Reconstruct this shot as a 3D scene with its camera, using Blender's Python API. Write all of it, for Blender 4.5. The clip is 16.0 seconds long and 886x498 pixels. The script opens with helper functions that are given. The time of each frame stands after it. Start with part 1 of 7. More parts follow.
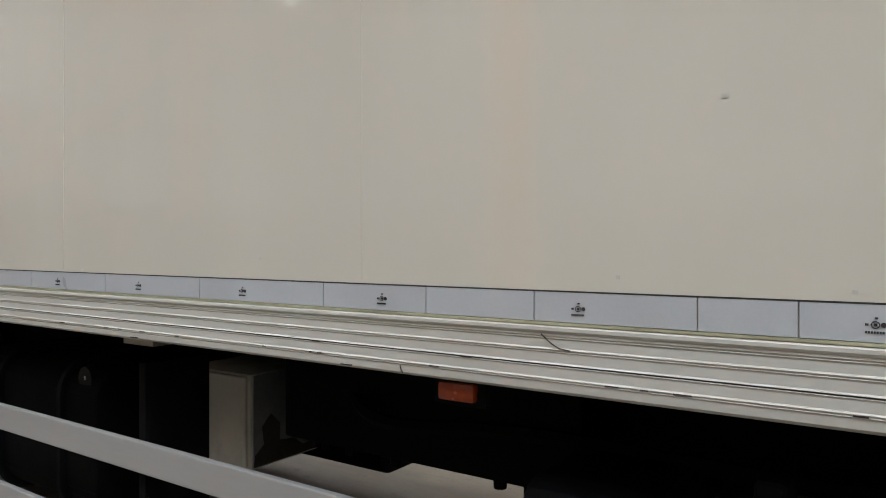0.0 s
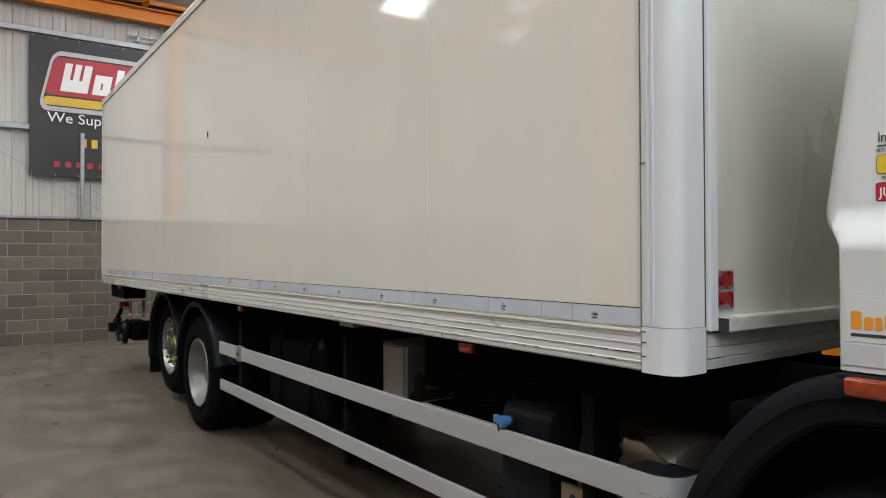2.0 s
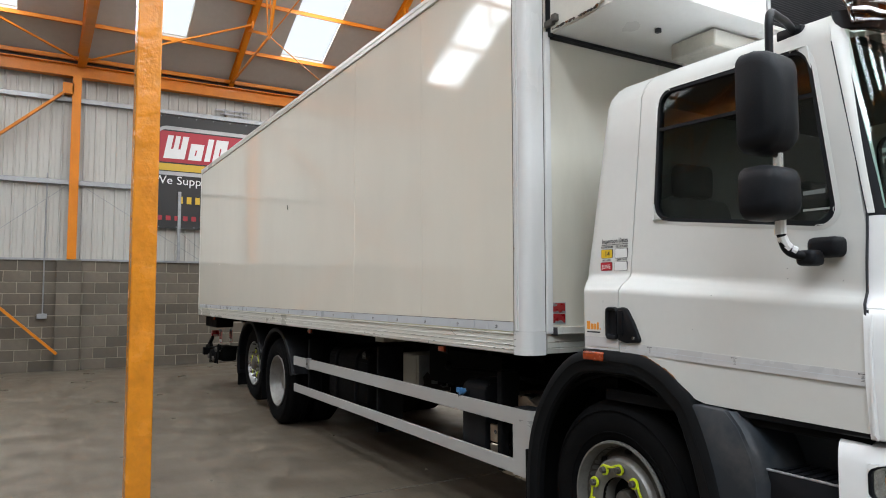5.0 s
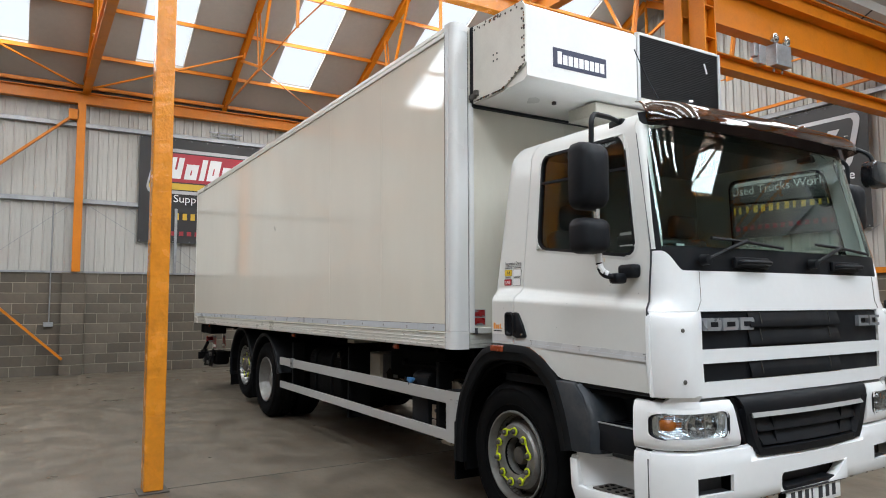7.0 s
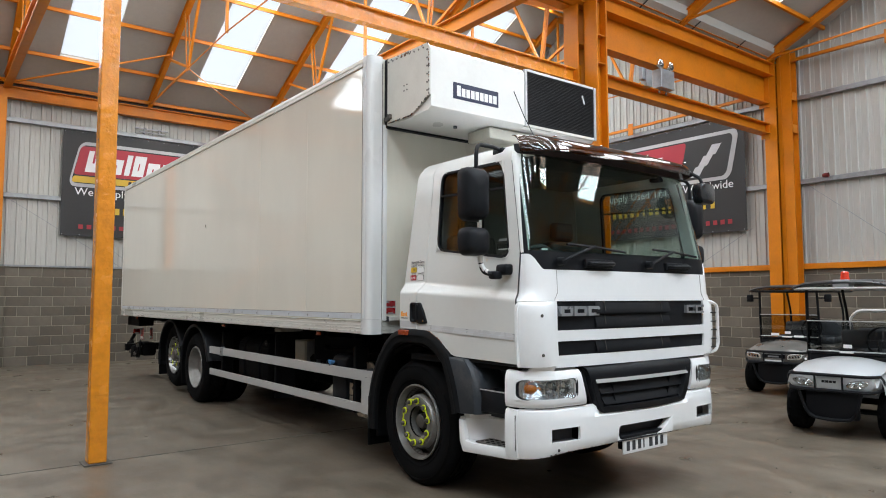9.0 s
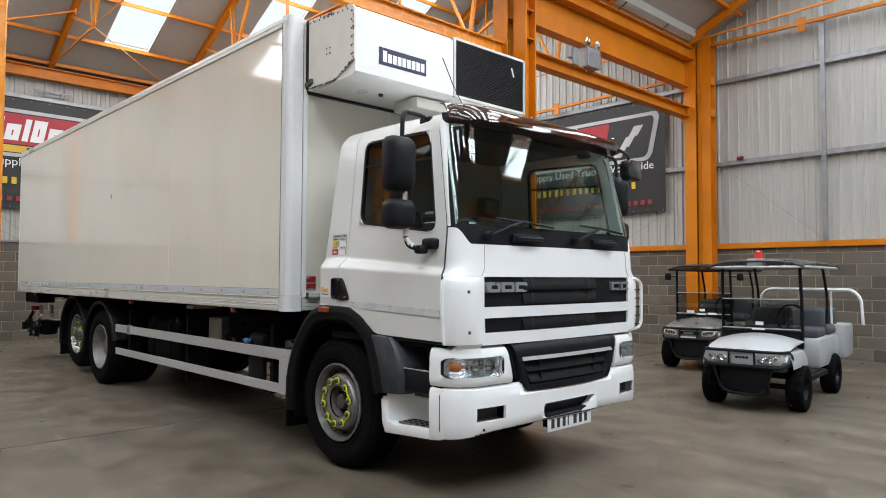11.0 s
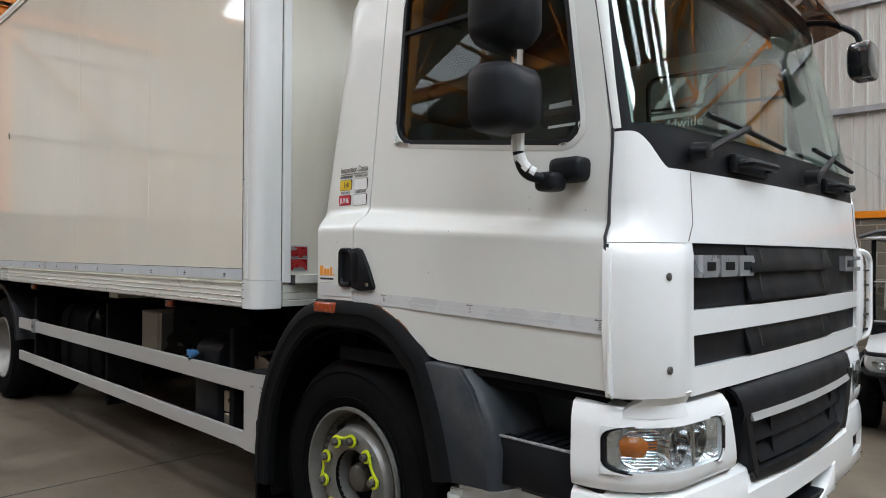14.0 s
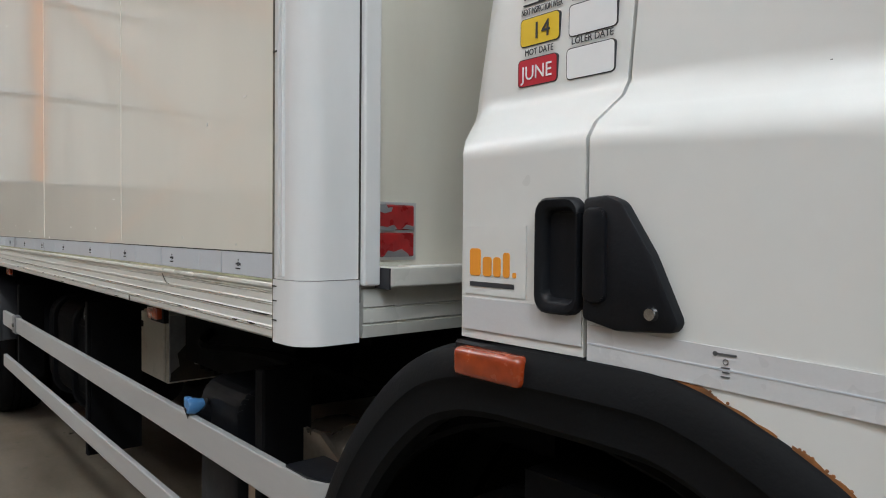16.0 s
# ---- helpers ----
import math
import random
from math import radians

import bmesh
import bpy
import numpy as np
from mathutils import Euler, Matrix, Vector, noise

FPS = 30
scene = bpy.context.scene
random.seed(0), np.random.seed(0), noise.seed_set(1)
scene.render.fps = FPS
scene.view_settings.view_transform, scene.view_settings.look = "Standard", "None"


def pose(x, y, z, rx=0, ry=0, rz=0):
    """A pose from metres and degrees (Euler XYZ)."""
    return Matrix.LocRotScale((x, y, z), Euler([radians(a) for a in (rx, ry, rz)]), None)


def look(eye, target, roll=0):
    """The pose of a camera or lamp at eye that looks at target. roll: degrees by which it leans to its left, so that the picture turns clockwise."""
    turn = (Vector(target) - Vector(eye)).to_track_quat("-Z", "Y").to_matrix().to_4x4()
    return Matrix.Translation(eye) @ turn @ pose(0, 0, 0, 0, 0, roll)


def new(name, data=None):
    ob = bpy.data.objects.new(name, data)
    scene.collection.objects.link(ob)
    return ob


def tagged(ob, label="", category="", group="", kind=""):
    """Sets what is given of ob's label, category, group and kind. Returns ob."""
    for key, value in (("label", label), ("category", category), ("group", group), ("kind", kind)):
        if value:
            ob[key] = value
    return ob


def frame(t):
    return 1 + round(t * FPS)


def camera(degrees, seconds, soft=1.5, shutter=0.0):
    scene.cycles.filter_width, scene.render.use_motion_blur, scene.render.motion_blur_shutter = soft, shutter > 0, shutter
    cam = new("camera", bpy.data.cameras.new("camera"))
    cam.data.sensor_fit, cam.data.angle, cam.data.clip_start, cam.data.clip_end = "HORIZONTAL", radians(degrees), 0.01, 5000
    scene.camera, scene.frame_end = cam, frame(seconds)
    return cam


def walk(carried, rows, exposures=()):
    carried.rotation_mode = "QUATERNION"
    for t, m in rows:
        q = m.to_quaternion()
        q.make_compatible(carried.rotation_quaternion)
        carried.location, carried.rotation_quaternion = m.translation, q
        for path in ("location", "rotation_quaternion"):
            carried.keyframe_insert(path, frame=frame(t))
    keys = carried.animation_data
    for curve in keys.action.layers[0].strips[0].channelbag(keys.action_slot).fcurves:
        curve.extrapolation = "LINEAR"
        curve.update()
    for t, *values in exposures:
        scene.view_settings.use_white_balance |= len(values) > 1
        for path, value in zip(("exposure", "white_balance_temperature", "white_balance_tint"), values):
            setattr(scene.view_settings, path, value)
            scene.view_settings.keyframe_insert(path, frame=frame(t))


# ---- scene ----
cam = camera(65.8, 16.0, soft=1.0)
PATH = [
    (0, (0.293, 0.156, 1.415), (-0.821, 1.818, 1.409), 0.0),
    (0.5, (0.66, 0.066, 1.441), (-0.689, 1.543, 1.421), -0.3),
    (1, (1.023, -0.125, 1.446), (-0.439, 1.241, 1.451), 0.1),
    (1.5, (1.358, -0.236, 1.473), (-0.206, 1.01, 1.486), -0.2),
    (2, (1.707, -0.343, 1.486), (0.078, 0.818, 1.509), -0.2),
    (2.5, (2.04, -0.541, 1.479), (0.38, 0.573, 1.523), 0.1),
    (3, (2.392, -0.639, 1.485), (0.714, 0.448, 1.545), 0.1),
    (3.5, (2.716, -0.735, 1.515), (1.018, 0.319, 1.584), -0.3),
    (5.8, (4.067, -1.163, 1.486), (2.343, -0.162, 1.642), -0.1),
    (6, (4.199, -1.178, 1.487), (2.475, -0.176, 1.648), -0.3),
    (6.5, (4.518, -1.302, 1.48), (2.802, -0.288, 1.642), -0.2),
    (7, (4.791, -1.408, 1.49), (3.087, -0.372, 1.649), -0.2),
    (7.5, (5.045, -1.48, 1.476), (3.359, -0.416, 1.632), -0.3),
    (8, (5.251, -1.623, 1.467), (3.592, -0.516, 1.624), -0.1),
    (8.5, (5.411, -1.725, 1.477), (3.794, -0.558, 1.628), -0.1),
    (9, (5.62, -1.817, 1.464), (4.037, -0.604, 1.608), -0.1),
    (9.5, (5.705, -1.825, 1.457), (4.158, -0.564, 1.584), -0.1),
    (9.7, (5.721, -1.835, 1.455), (4.192, -0.551, 1.572), -0.0),
    (12, (4.921, -1.312, 1.421), (3.503, 0.097, 1.486), 0.2),
    (12.5, (4.558, -1.05, 1.401), (3.141, 0.361, 1.449), 0.2),
    (13, (4.167, -0.796, 1.396), (2.75, 0.614, 1.43), 0.2),
    (13.5, (3.785, -0.558, 1.4), (2.377, 0.862, 1.423), 0.2),
    (14, (3.337, -0.352, 1.406), (1.931, 1.07, 1.424), 0.3),
    (14.5, (2.954, -0.089, 1.385), (1.527, 1.312, 1.387), 0.4),
    (15, (2.532, 0.157, 1.38), (1.093, 1.546, 1.363), 0.5),
    (15.5, (2.117, 0.383, 1.392), (0.675, 1.768, 1.366), 0.8),
    (16, (1.744, 0.597, 1.385), (0.227, 1.9, 1.336), 0.5),
]
walk(cam, [(t, look(eye, target, roll)) for t, eye, target, roll in PATH],
     [(0, -0.14), (0.5, -0.02), (2, 0.0), (3.5, 0.03), (6, 0.0), (9.5, -0.03), (12.5, 0.03), (14, -0.03), (16, 0.04)])


# ---- daylight: overcast sky above the rooflights ----
world = bpy.data.worlds.new("sky")
scene.world = world
world.use_nodes = True
wn = world.node_tree
sky = wn.nodes.new("ShaderNodeTexSky")
sky.sky_type = 'NISHITA'
sky.sun_disc = False
sky.sun_elevation, sky.sun_rotation = radians(60), radians(120)
wn.links.new(sky.outputs[0], wn.nodes["Background"].inputs[0])
wn.nodes["Background"].inputs[1].default_value = 0.12
sun_data = bpy.data.lights.new("sun", 'SUN')
sun_data.energy, sun_data.angle, sun_data.color = 4.5, radians(3), (1.0, 0.97, 0.93)
sun = new("sun", sun_data)
sun.rotation_euler = (radians(30), 0, radians(60))
SKYLIGHT_W = 146.0
scene.view_settings.exposure = 0.0


# ---- materials ----
def mat(name, col, rough=0.5, metal=0.0, vary=0.12, scale=3.0, fine=60.0, bump=0.0, dirt=None, dirt_amt=0.0,
        dirt_scale=1.2, spec=0.5, coat=0.0, stretch=(1, 1, 1), rvar=0.1, island=0.0, piece=0.0, dirt_sharp=0.12):
    m = bpy.data.materials.new(name)
    m.use_nodes = True
    nt = m.node_tree
    N, L = nt.nodes, nt.links
    b = N["Principled BSDF"]
    tc = N.new("ShaderNodeTexCoord")
    mp = N.new("ShaderNodeMapping")
    mp.inputs["Scale"].default_value = stretch
    L.new(tc.outputs["Object"], mp.inputs[0])
    n1 = N.new("ShaderNodeTexNoise")
    n1.inputs["Scale"].default_value, n1.inputs["Detail"].default_value = scale, 5
    n2 = N.new("ShaderNodeTexNoise")
    n2.inputs["Scale"].default_value, n2.inputs["Detail"].default_value = fine, 3
    L.new(mp.outputs[0], n1.inputs[0])
    L.new(mp.outputs[0], n2.inputs[0])
    ad = N.new("ShaderNodeMath")
    ad.operation = 'MULTIPLY_ADD'
    ad.inputs[1].default_value = 0.4
    L.new(n2.outputs[0], ad.inputs[0])
    L.new(n1.outputs[0], ad.inputs[2])
    mr = N.new("ShaderNodeMapRange")
    mr.inputs[1].default_value, mr.inputs[2].default_value = 0.45, 0.95
    mr.inputs[3].default_value, mr.inputs[4].default_value = 1 - vary, 1 + vary
    L.new(ad.outputs[0], mr.inputs[0])
    val = mr.outputs[0]
    if piece or island:
        oi = N.new("ShaderNodeObjectInfo") if piece else N.new("ShaderNodeNewGeometry")
        out = oi.outputs["Random"] if piece else oi.outputs["Random Per Island"]
        pr = N.new("ShaderNodeMapRange")
        a = piece or island
        pr.inputs[3].default_value, pr.inputs[4].default_value = 1 - a, 1 + a
        L.new(out, pr.inputs[0])
        mu = N.new("ShaderNodeMath")
        mu.operation = 'MULTIPLY'
        L.new(val, mu.inputs[0])
        L.new(pr.outputs[0], mu.inputs[1])
        val = mu.outputs[0]
    sc = N.new("ShaderNodeVectorMath")
    sc.operation = 'SCALE'
    sc.inputs[0].default_value = col
    L.new(val, sc.inputs["Scale"])
    colour = sc.outputs[0]
    if dirt:
        n3 = N.new("ShaderNodeTexNoise")
        n3.inputs["Scale"].default_value, n3.inputs["Detail"].default_value, n3.inputs["Roughness"].default_value = dirt_scale, 8, 0.65
        L.new(mp.outputs[0], n3.inputs[0])
        dr = N.new("ShaderNodeMapRange")
        dr.inputs[1].default_value, dr.inputs[2].default_value = 0.5, 0.5 + dirt_sharp * 2
        dr.inputs[4].default_value = dirt_amt
        L.new(n3.outputs[0], dr.inputs[0])
        mx = N.new("ShaderNodeMix")
        mx.data_type = 'RGBA'
        mx.inputs[7].default_value = (*dirt, 1)
        L.new(dr.outputs[0], mx.inputs[0])
        L.new(colour, mx.inputs[6])
        colour = mx.outputs[2]
    L.new(colour, b.inputs["Base Color"])
    rr = N.new("ShaderNodeMapRange")
    rr.inputs[1].default_value, rr.inputs[2].default_value = 0.3, 0.7
    rr.inputs[3].default_value, rr.inputs[4].default_value = max(0.02, rough - rvar), min(1, rough + rvar)
    L.new(n1.outputs[0], rr.inputs[0])
    L.new(rr.outputs[0], b.inputs["Roughness"])
    b.inputs["Metallic"].default_value = metal
    b.inputs["Specular IOR Level"].default_value = spec
    b.inputs["Coat Weight"].default_value = coat
    b.inputs["Coat Roughness"].default_value = 0.06
    if bump:
        bp = N.new("ShaderNodeBump")
        bp.inputs["Strength"].default_value, bp.inputs["Distance"].default_value = 1.0, bump
        L.new(ad.outputs[0], bp.inputs["Height"])
        L.new(bp.outputs[0], b.inputs["Normal"])
    return m


def glass_mat(name, tint, rough=0.0, mixin=0.0, ior=1.5):
    m = bpy.data.materials.new(name)
    m.use_nodes = True
    N, L = m.node_tree.nodes, m.node_tree.links
    N.remove(N["Principled BSDF"])
    tr = N.new("ShaderNodeBsdfTransparent")
    tr.inputs[0].default_value = (*tint, 1)
    gl = N.new("ShaderNodeBsdfGlossy")
    gl.inputs["Roughness"].default_value = rough
    lw = N.new("ShaderNodeLayerWeight")
    lw.inputs[0].default_value = 0.5
    pw = N.new("ShaderNodeMath")
    pw.operation = 'POWER'
    pw.inputs[1].default_value = 5.0
    L.new(lw.outputs["Facing"], pw.inputs[0])
    fr = N.new("ShaderNodeMath")
    fr.operation = 'MULTIPLY_ADD'
    f0 = ((ior - 1) / (ior + 1)) ** 2
    fr.inputs[1].default_value, fr.inputs[2].default_value = 1 - f0, f0
    L.new(pw.outputs[0], fr.inputs[0])
    mx = N.new("ShaderNodeMixShader")
    L.new(fr.outputs[0], mx.inputs[0])
    L.new(tr.outputs[0], mx.inputs[1])
    L.new(gl.outputs[0], mx.inputs[2])
    L.new(mx.outputs[0], N["Material Output"].inputs[0])
    return m


M = {}
M["orange"] = mat("orange_paint", (0.57, 0.175, 0.004), 0.42, spec=0.3, vary=0.14, scale=2.5, fine=40, bump=0.002, dirt=(0.20, 0.075, 0.02), dirt_amt=0.55, dirt_scale=5, dirt_sharp=0.2)
M["orange_thick"] = mat("orange_gloss_paint", (0.70, 0.25, 0.018), 0.22, vary=0.14, scale=7, fine=26, bump=0.014, dirt=(0.30, 0.10, 0.02), dirt_amt=0.5, dirt_scale=9, dirt_sharp=0.2)
M["cladding"] = mat("white_steel_cladding", (0.425, 0.415, 0.385), 0.5, vary=0.06, scale=1.2, fine=25, dirt=(0.29, 0.285, 0.27), dirt_amt=0.3, dirt_scale=0.9, stretch=(1, 1, 0.25), dirt_sharp=0.25)
M["galv"] = mat("galvanised_steel", (0.30, 0.31, 0.32), 0.45, metal=0.6, vary=0.2, scale=8, fine=50)
M["block"] = mat("concrete_block", (0.120, 0.101, 0.078), 0.92, vary=0.16, scale=9, fine=140, bump=0.003, piece=0.26, dirt=(0.07, 0.066, 0.06), dirt_amt=0.5, dirt_scale=2.2)
M["block_far"] = mat("concrete_block_run", (0.120, 0.101, 0.078), 0.92, vary=0.16, scale=9, fine=140, bump=0.003, island=0.26)
M["mortar"] = mat("mortar", (0.27, 0.24, 0.19), 0.95, vary=0.15, scale=12, fine=120, bump=0.002)
M["lining"] = mat("grey_roof_lining", (0.395, 0.38, 0.352), 0.7, vary=0.08, scale=0.8, fine=10, dirt=(0.36, 0.34, 0.30), dirt_amt=0.5, dirt_scale=0.7, dirt_sharp=0.3)
M["pane"] = bpy.data.materials.new("rooflight_sheet")
M["pane"].use_nodes = True
pn = M["pane"].node_tree
pn.nodes.remove(pn.nodes["Principled BSDF"])
ptl = pn.nodes.new("ShaderNodeBsdfTranslucent")
ptl.inputs[0].default_value = (0.93, 0.95, 0.95, 1)
pn.links.new(ptl.outputs[0], pn.nodes["Material Output"].inputs[0])
M["panel"] = mat("cream_box_panel", (0.76, 0.73, 0.645), 0.05, bump=0.0009, vary=0.03, scale=1.3, fine=5, dirt=(0.64, 0.585, 0.47), dirt_amt=0.4, dirt_scale=0.8, stretch=(1, 1, 0.35), spec=1.0, rvar=0.02, dirt_sharp=0.3)
M["front_skin"] = mat("stained_front_wall", (0.66, 0.63, 0.545), 0.28, vary=0.05, scale=0.9, fine=12, dirt=(0.40, 0.36, 0.275), dirt_amt=0.55, dirt_scale=1.6, stretch=(1, 1, 0.3), dirt_sharp=0.3)
M["fridge"] = mat("weathered_white_housing", (0.74, 0.73, 0.70), 0.33, vary=0.04, scale=2, fine=30, dirt=(0.50, 0.46, 0.38), dirt_amt=0.35, dirt_scale=2.4, dirt_sharp=0.35, rvar=0.06)
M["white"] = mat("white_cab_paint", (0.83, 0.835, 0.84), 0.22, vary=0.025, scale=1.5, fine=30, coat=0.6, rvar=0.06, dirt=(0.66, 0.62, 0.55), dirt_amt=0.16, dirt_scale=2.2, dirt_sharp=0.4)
# side paint: greyer cream, also darkened for the weaker light on this side
M["white_side"] = mat("white_shaded_side_paint", (0.665, 0.665, 0.64), 0.3, vary=0.03, scale=1.5, fine=30, coat=0.18, rvar=0.03, dirt=(0.55, 0.51, 0.44), dirt_amt=0.05, dirt_scale=2.0, dirt_sharp=0.4)
M["trim"] = mat("white_aluminium_trim", (0.66, 0.65, 0.60), 0.33, vary=0.05, scale=2, fine=40, dirt=(0.42, 0.38, 0.30), dirt_amt=0.45, dirt_scale=3, stretch=(0.5, 1, 1), dirt_sharp=0.2)
M["post"] = mat("white_corner_post", (0.69, 0.69, 0.685), 0.25, vary=0.04, scale=2, fine=30, dirt=(0.55, 0.53, 0.48), dirt_amt=0.3, dirt_scale=4, stretch=(1, 1, 0.4))
M["grime"] = mat("black_grime", (0.03, 0.027, 0.022), 0.8, vary=0.4, scale=20)
M["joint_dirt"] = mat("dirty_sealant_joint", (0.16, 0.14, 0.11), 0.8, vary=0.6, scale=9)
M["sealant"] = mat("yellowed_sealant", (0.44, 0.43, 0.29), 0.6, vary=0.3, scale=10)
M["tape"] = mat("silver_reflective_tape", (0.57, 0.60, 0.64), 0.35, metal=0.1, vary=0.06, scale=5, fine=220, bump=0.0002)
M["tape_white"] = mat("white_reflective_tape", (0.56, 0.56, 0.565), 0.28, vary=0.05, scale=5, fine=220, bump=0.0002)
M["ink"] = mat("dark_ink", (0.03, 0.03, 0.035), 0.6)
M["faded_ink"] = mat("faded_ink", (0.10, 0.10, 0.105), 0.6)
M["black"] = mat("black_plastic", (0.0066, 0.0073, 0.0095), 0.5, vary=0.2, scale=6, fine=160, bump=0.001, spec=0.2)
M["arch_black"] = mat("black_arch_plastic", (0.006, 0.0064, 0.0072), 0.62, vary=0.2, scale=6, fine=160, bump=0.001, spec=0.12)
M["grey_plastic"] = mat("slate_grey_plastic", (0.020, 0.026, 0.034), 0.5, vary=0.15, scale=4, fine=200, bump=0.0008, dirt=(0.12, 0.11, 0.10), dirt_amt=0.4, dirt_scale=5)
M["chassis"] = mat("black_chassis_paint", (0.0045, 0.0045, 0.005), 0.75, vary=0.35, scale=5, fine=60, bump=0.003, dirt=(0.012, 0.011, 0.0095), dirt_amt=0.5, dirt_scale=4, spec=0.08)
M["rubber"] = mat("tyre_rubber", (0.005, 0.005, 0.0054), 0.88, vary=0.25, scale=8, fine=120, bump=0.0015, dirt=(0.011, 0.010, 0.009), dirt_amt=0.5, dirt_scale=5, spec=0.06)
M["rim"] = mat("painted_silver_rim", (0.215, 0.21, 0.20), 0.40, metal=0.4, vary=0.15, scale=10, fine=80, dirt=(0.10, 0.075, 0.05), dirt_amt=0.6, dirt_scale=8)
M["bright_rim"] = mat("polished_alloy_rim", (0.24, 0.24, 0.235), 0.3, metal=0.75, vary=0.15, scale=10, fine=80, dirt=(0.13, 0.11, 0.09), dirt_amt=0.5, dirt_scale=9)
M["hub"] = mat("dirty_iron_hub", (0.10, 0.09, 0.08), 0.6, metal=0.4, vary=0.3, scale=20)
M["reflector"] = mat("bright_reflector", (0.90, 0.91, 0.92), 0.14, metal=0.9, vary=0.25, scale=30, fine=90, bump=0.004)
M["chrome"] = mat("chrome", (0.72, 0.72, 0.72), 0.12, metal=1.0, vary=0.05)
M["alu"] = mat("brushed_aluminium", (0.50, 0.50, 0.495), 0.36, metal=0.3, vary=0.06, scale=4, fine=90, stretch=(0.1, 1, 1), dirt=(0.48, 0.46, 0.42), dirt_amt=0.2, dirt_scale=3, dirt_sharp=0.4)
M["neon"] = mat("neon_yellow_plastic", (0.62, 0.72, 0.02), 0.4, vary=0.1)
M["worn_edge"] = mat("worn_bright_edge", (0.30, 0.30, 0.31), 0.5, metal=0.4, vary=0.5, scale=60, fine=200)
M["gloss_shell"] = mat("glossy_black_plastic", (0.014, 0.015, 0.018), 0.12, vary=0.1, coat=0.5)
M["amber_lamp"] = mat("clear_amber_lens", (0.50, 0.13, 0.012), 0.2, vary=0.2, scale=40, coat=0.6)
M["amber"] = mat("amber_lens", (0.27, 0.038, 0.008), 0.2, vary=0.25, scale=40, coat=0.6)
M["red_dark"] = mat("dull_red_glass", (0.13, 0.012, 0.012), 0.35, vary=0.3, scale=25)
M["red"] = mat("red_lens", (0.30, 0.014, 0.016), 0.3, vary=0.3, scale=25, coat=0.4)
M["glass"] = glass_mat("screen_glass", (0.82, 0.91, 0.88))
M["side_glass"] = glass_mat("tinted_door_glass", (0.72, 0.76, 0.74))
M["lens"] = glass_mat("clear_lens", (0.93, 0.95, 0.96), ior=1.35)
M["visor"] = glass_mat("smoked_brown_visor", (0.42, 0.34, 0.30), ior=1.8)
M["cab_in"] = mat("dark_cab_trim", (0.06, 0.066, 0.068), 0.7, vary=0.2, scale=5)
M["cab_lt"] = mat("grey_cab_trim", (0.28, 0.29, 0.28), 0.8, vary=0.15, scale=5)
M["steel"] = mat("heat_tinted_steel", (0.42, 0.36, 0.29), 0.32, metal=0.85, vary=0.2, scale=5, dirt=(0.20, 0.13, 0.08), dirt_amt=0.5, dirt_scale=3)
M["blue"] = mat("blue_plastic_cap", (0.06, 0.19, 0.40), 0.4, vary=0.1)
M["cream"] = mat("cream_painted_steel", (0.55, 0.53, 0.46), 0.45, vary=0.08, scale=5, dirt=(0.12, 0.11, 0.09), dirt_amt=0.5, dirt_scale=5)
M["plate_cream"] = mat("riveted_cream_plate", (0.66, 0.64, 0.58), 0.4, vary=0.06, scale=5, dirt=(0.40, 0.36, 0.29), dirt_amt=0.4, dirt_scale=6, dirt_sharp=0.25)
M["mesh"] = mat("black_condenser_fins", (0.02, 0.02, 0.022), 0.5, vary=0.3, scale=10)
M["navy"] = mat("navy_sticker", (0.02, 0.025, 0.06), 0.35)
M["w_ink"] = mat("white_print", (0.78, 0.78, 0.78), 0.4, vary=0.03)
M["o_ink"] = mat("orange_print", (0.80, 0.30, 0.03), 0.4, vary=0.03)
M["y_ink"] = mat("yellow_print", (0.78, 0.52, 0.03), 0.4, vary=0.05)
M["r_ink"] = mat("red_print", (0.50, 0.02, 0.035), 0.4, vary=0.05)
M["banner"] = mat("black_pvc_banner", (0.017, 0.0165, 0.017), 0.5, vary=0.2, scale=1.5, fine=30, bump=0.004)
M["ban_silver"] = mat("banner_silver_print", (0.45, 0.45, 0.46), 0.45, vary=0.2, scale=1.2)
M["ban_red"] = mat("banner_red_print", (0.38, 0.018, 0.035), 0.45, vary=0.15, scale=1.2)
M["ban_yel"] = mat("banner_yellow_print", (0.62, 0.40, 0.03), 0.45, vary=0.12, scale=1.2)
M["ban_redtx"] = mat("banner_red_text", (0.30, 0.02, 0.03), 0.45)
M["letter"] = mat("satin_grey_badge", (0.38, 0.39, 0.41), 0.3, metal=0.5)
M["silver"] = mat("silver_body_paint", (0.44, 0.45, 0.46), 0.42, metal=0.15, vary=0.03, coat=0.15)
M["gunmetal"] = mat("gunmetal_body_paint", (0.19, 0.18, 0.165), 0.3, metal=0.4, vary=0.05, coat=0.6)
M["seat_grey"] = mat("dark_grey_vinyl", (0.07, 0.075, 0.085), 0.6, vary=0.15, scale=8)
M["perspex"] = glass_mat("perspex_screen", (0.70, 0.71, 0.70), ior=1.7)
M["rust"] = mat("rust", (0.22, 0.085, 0.025), 0.85, vary=0.4, scale=30)
M["rust_run"] = mat("faint_rust_run", (0.62, 0.52, 0.38), 0.6, vary=0.25, scale=60)
M["joint"] = mat("floor_joint_filler", (0.09, 0.085, 0.075), 0.9, vary=0.3, scale=10)


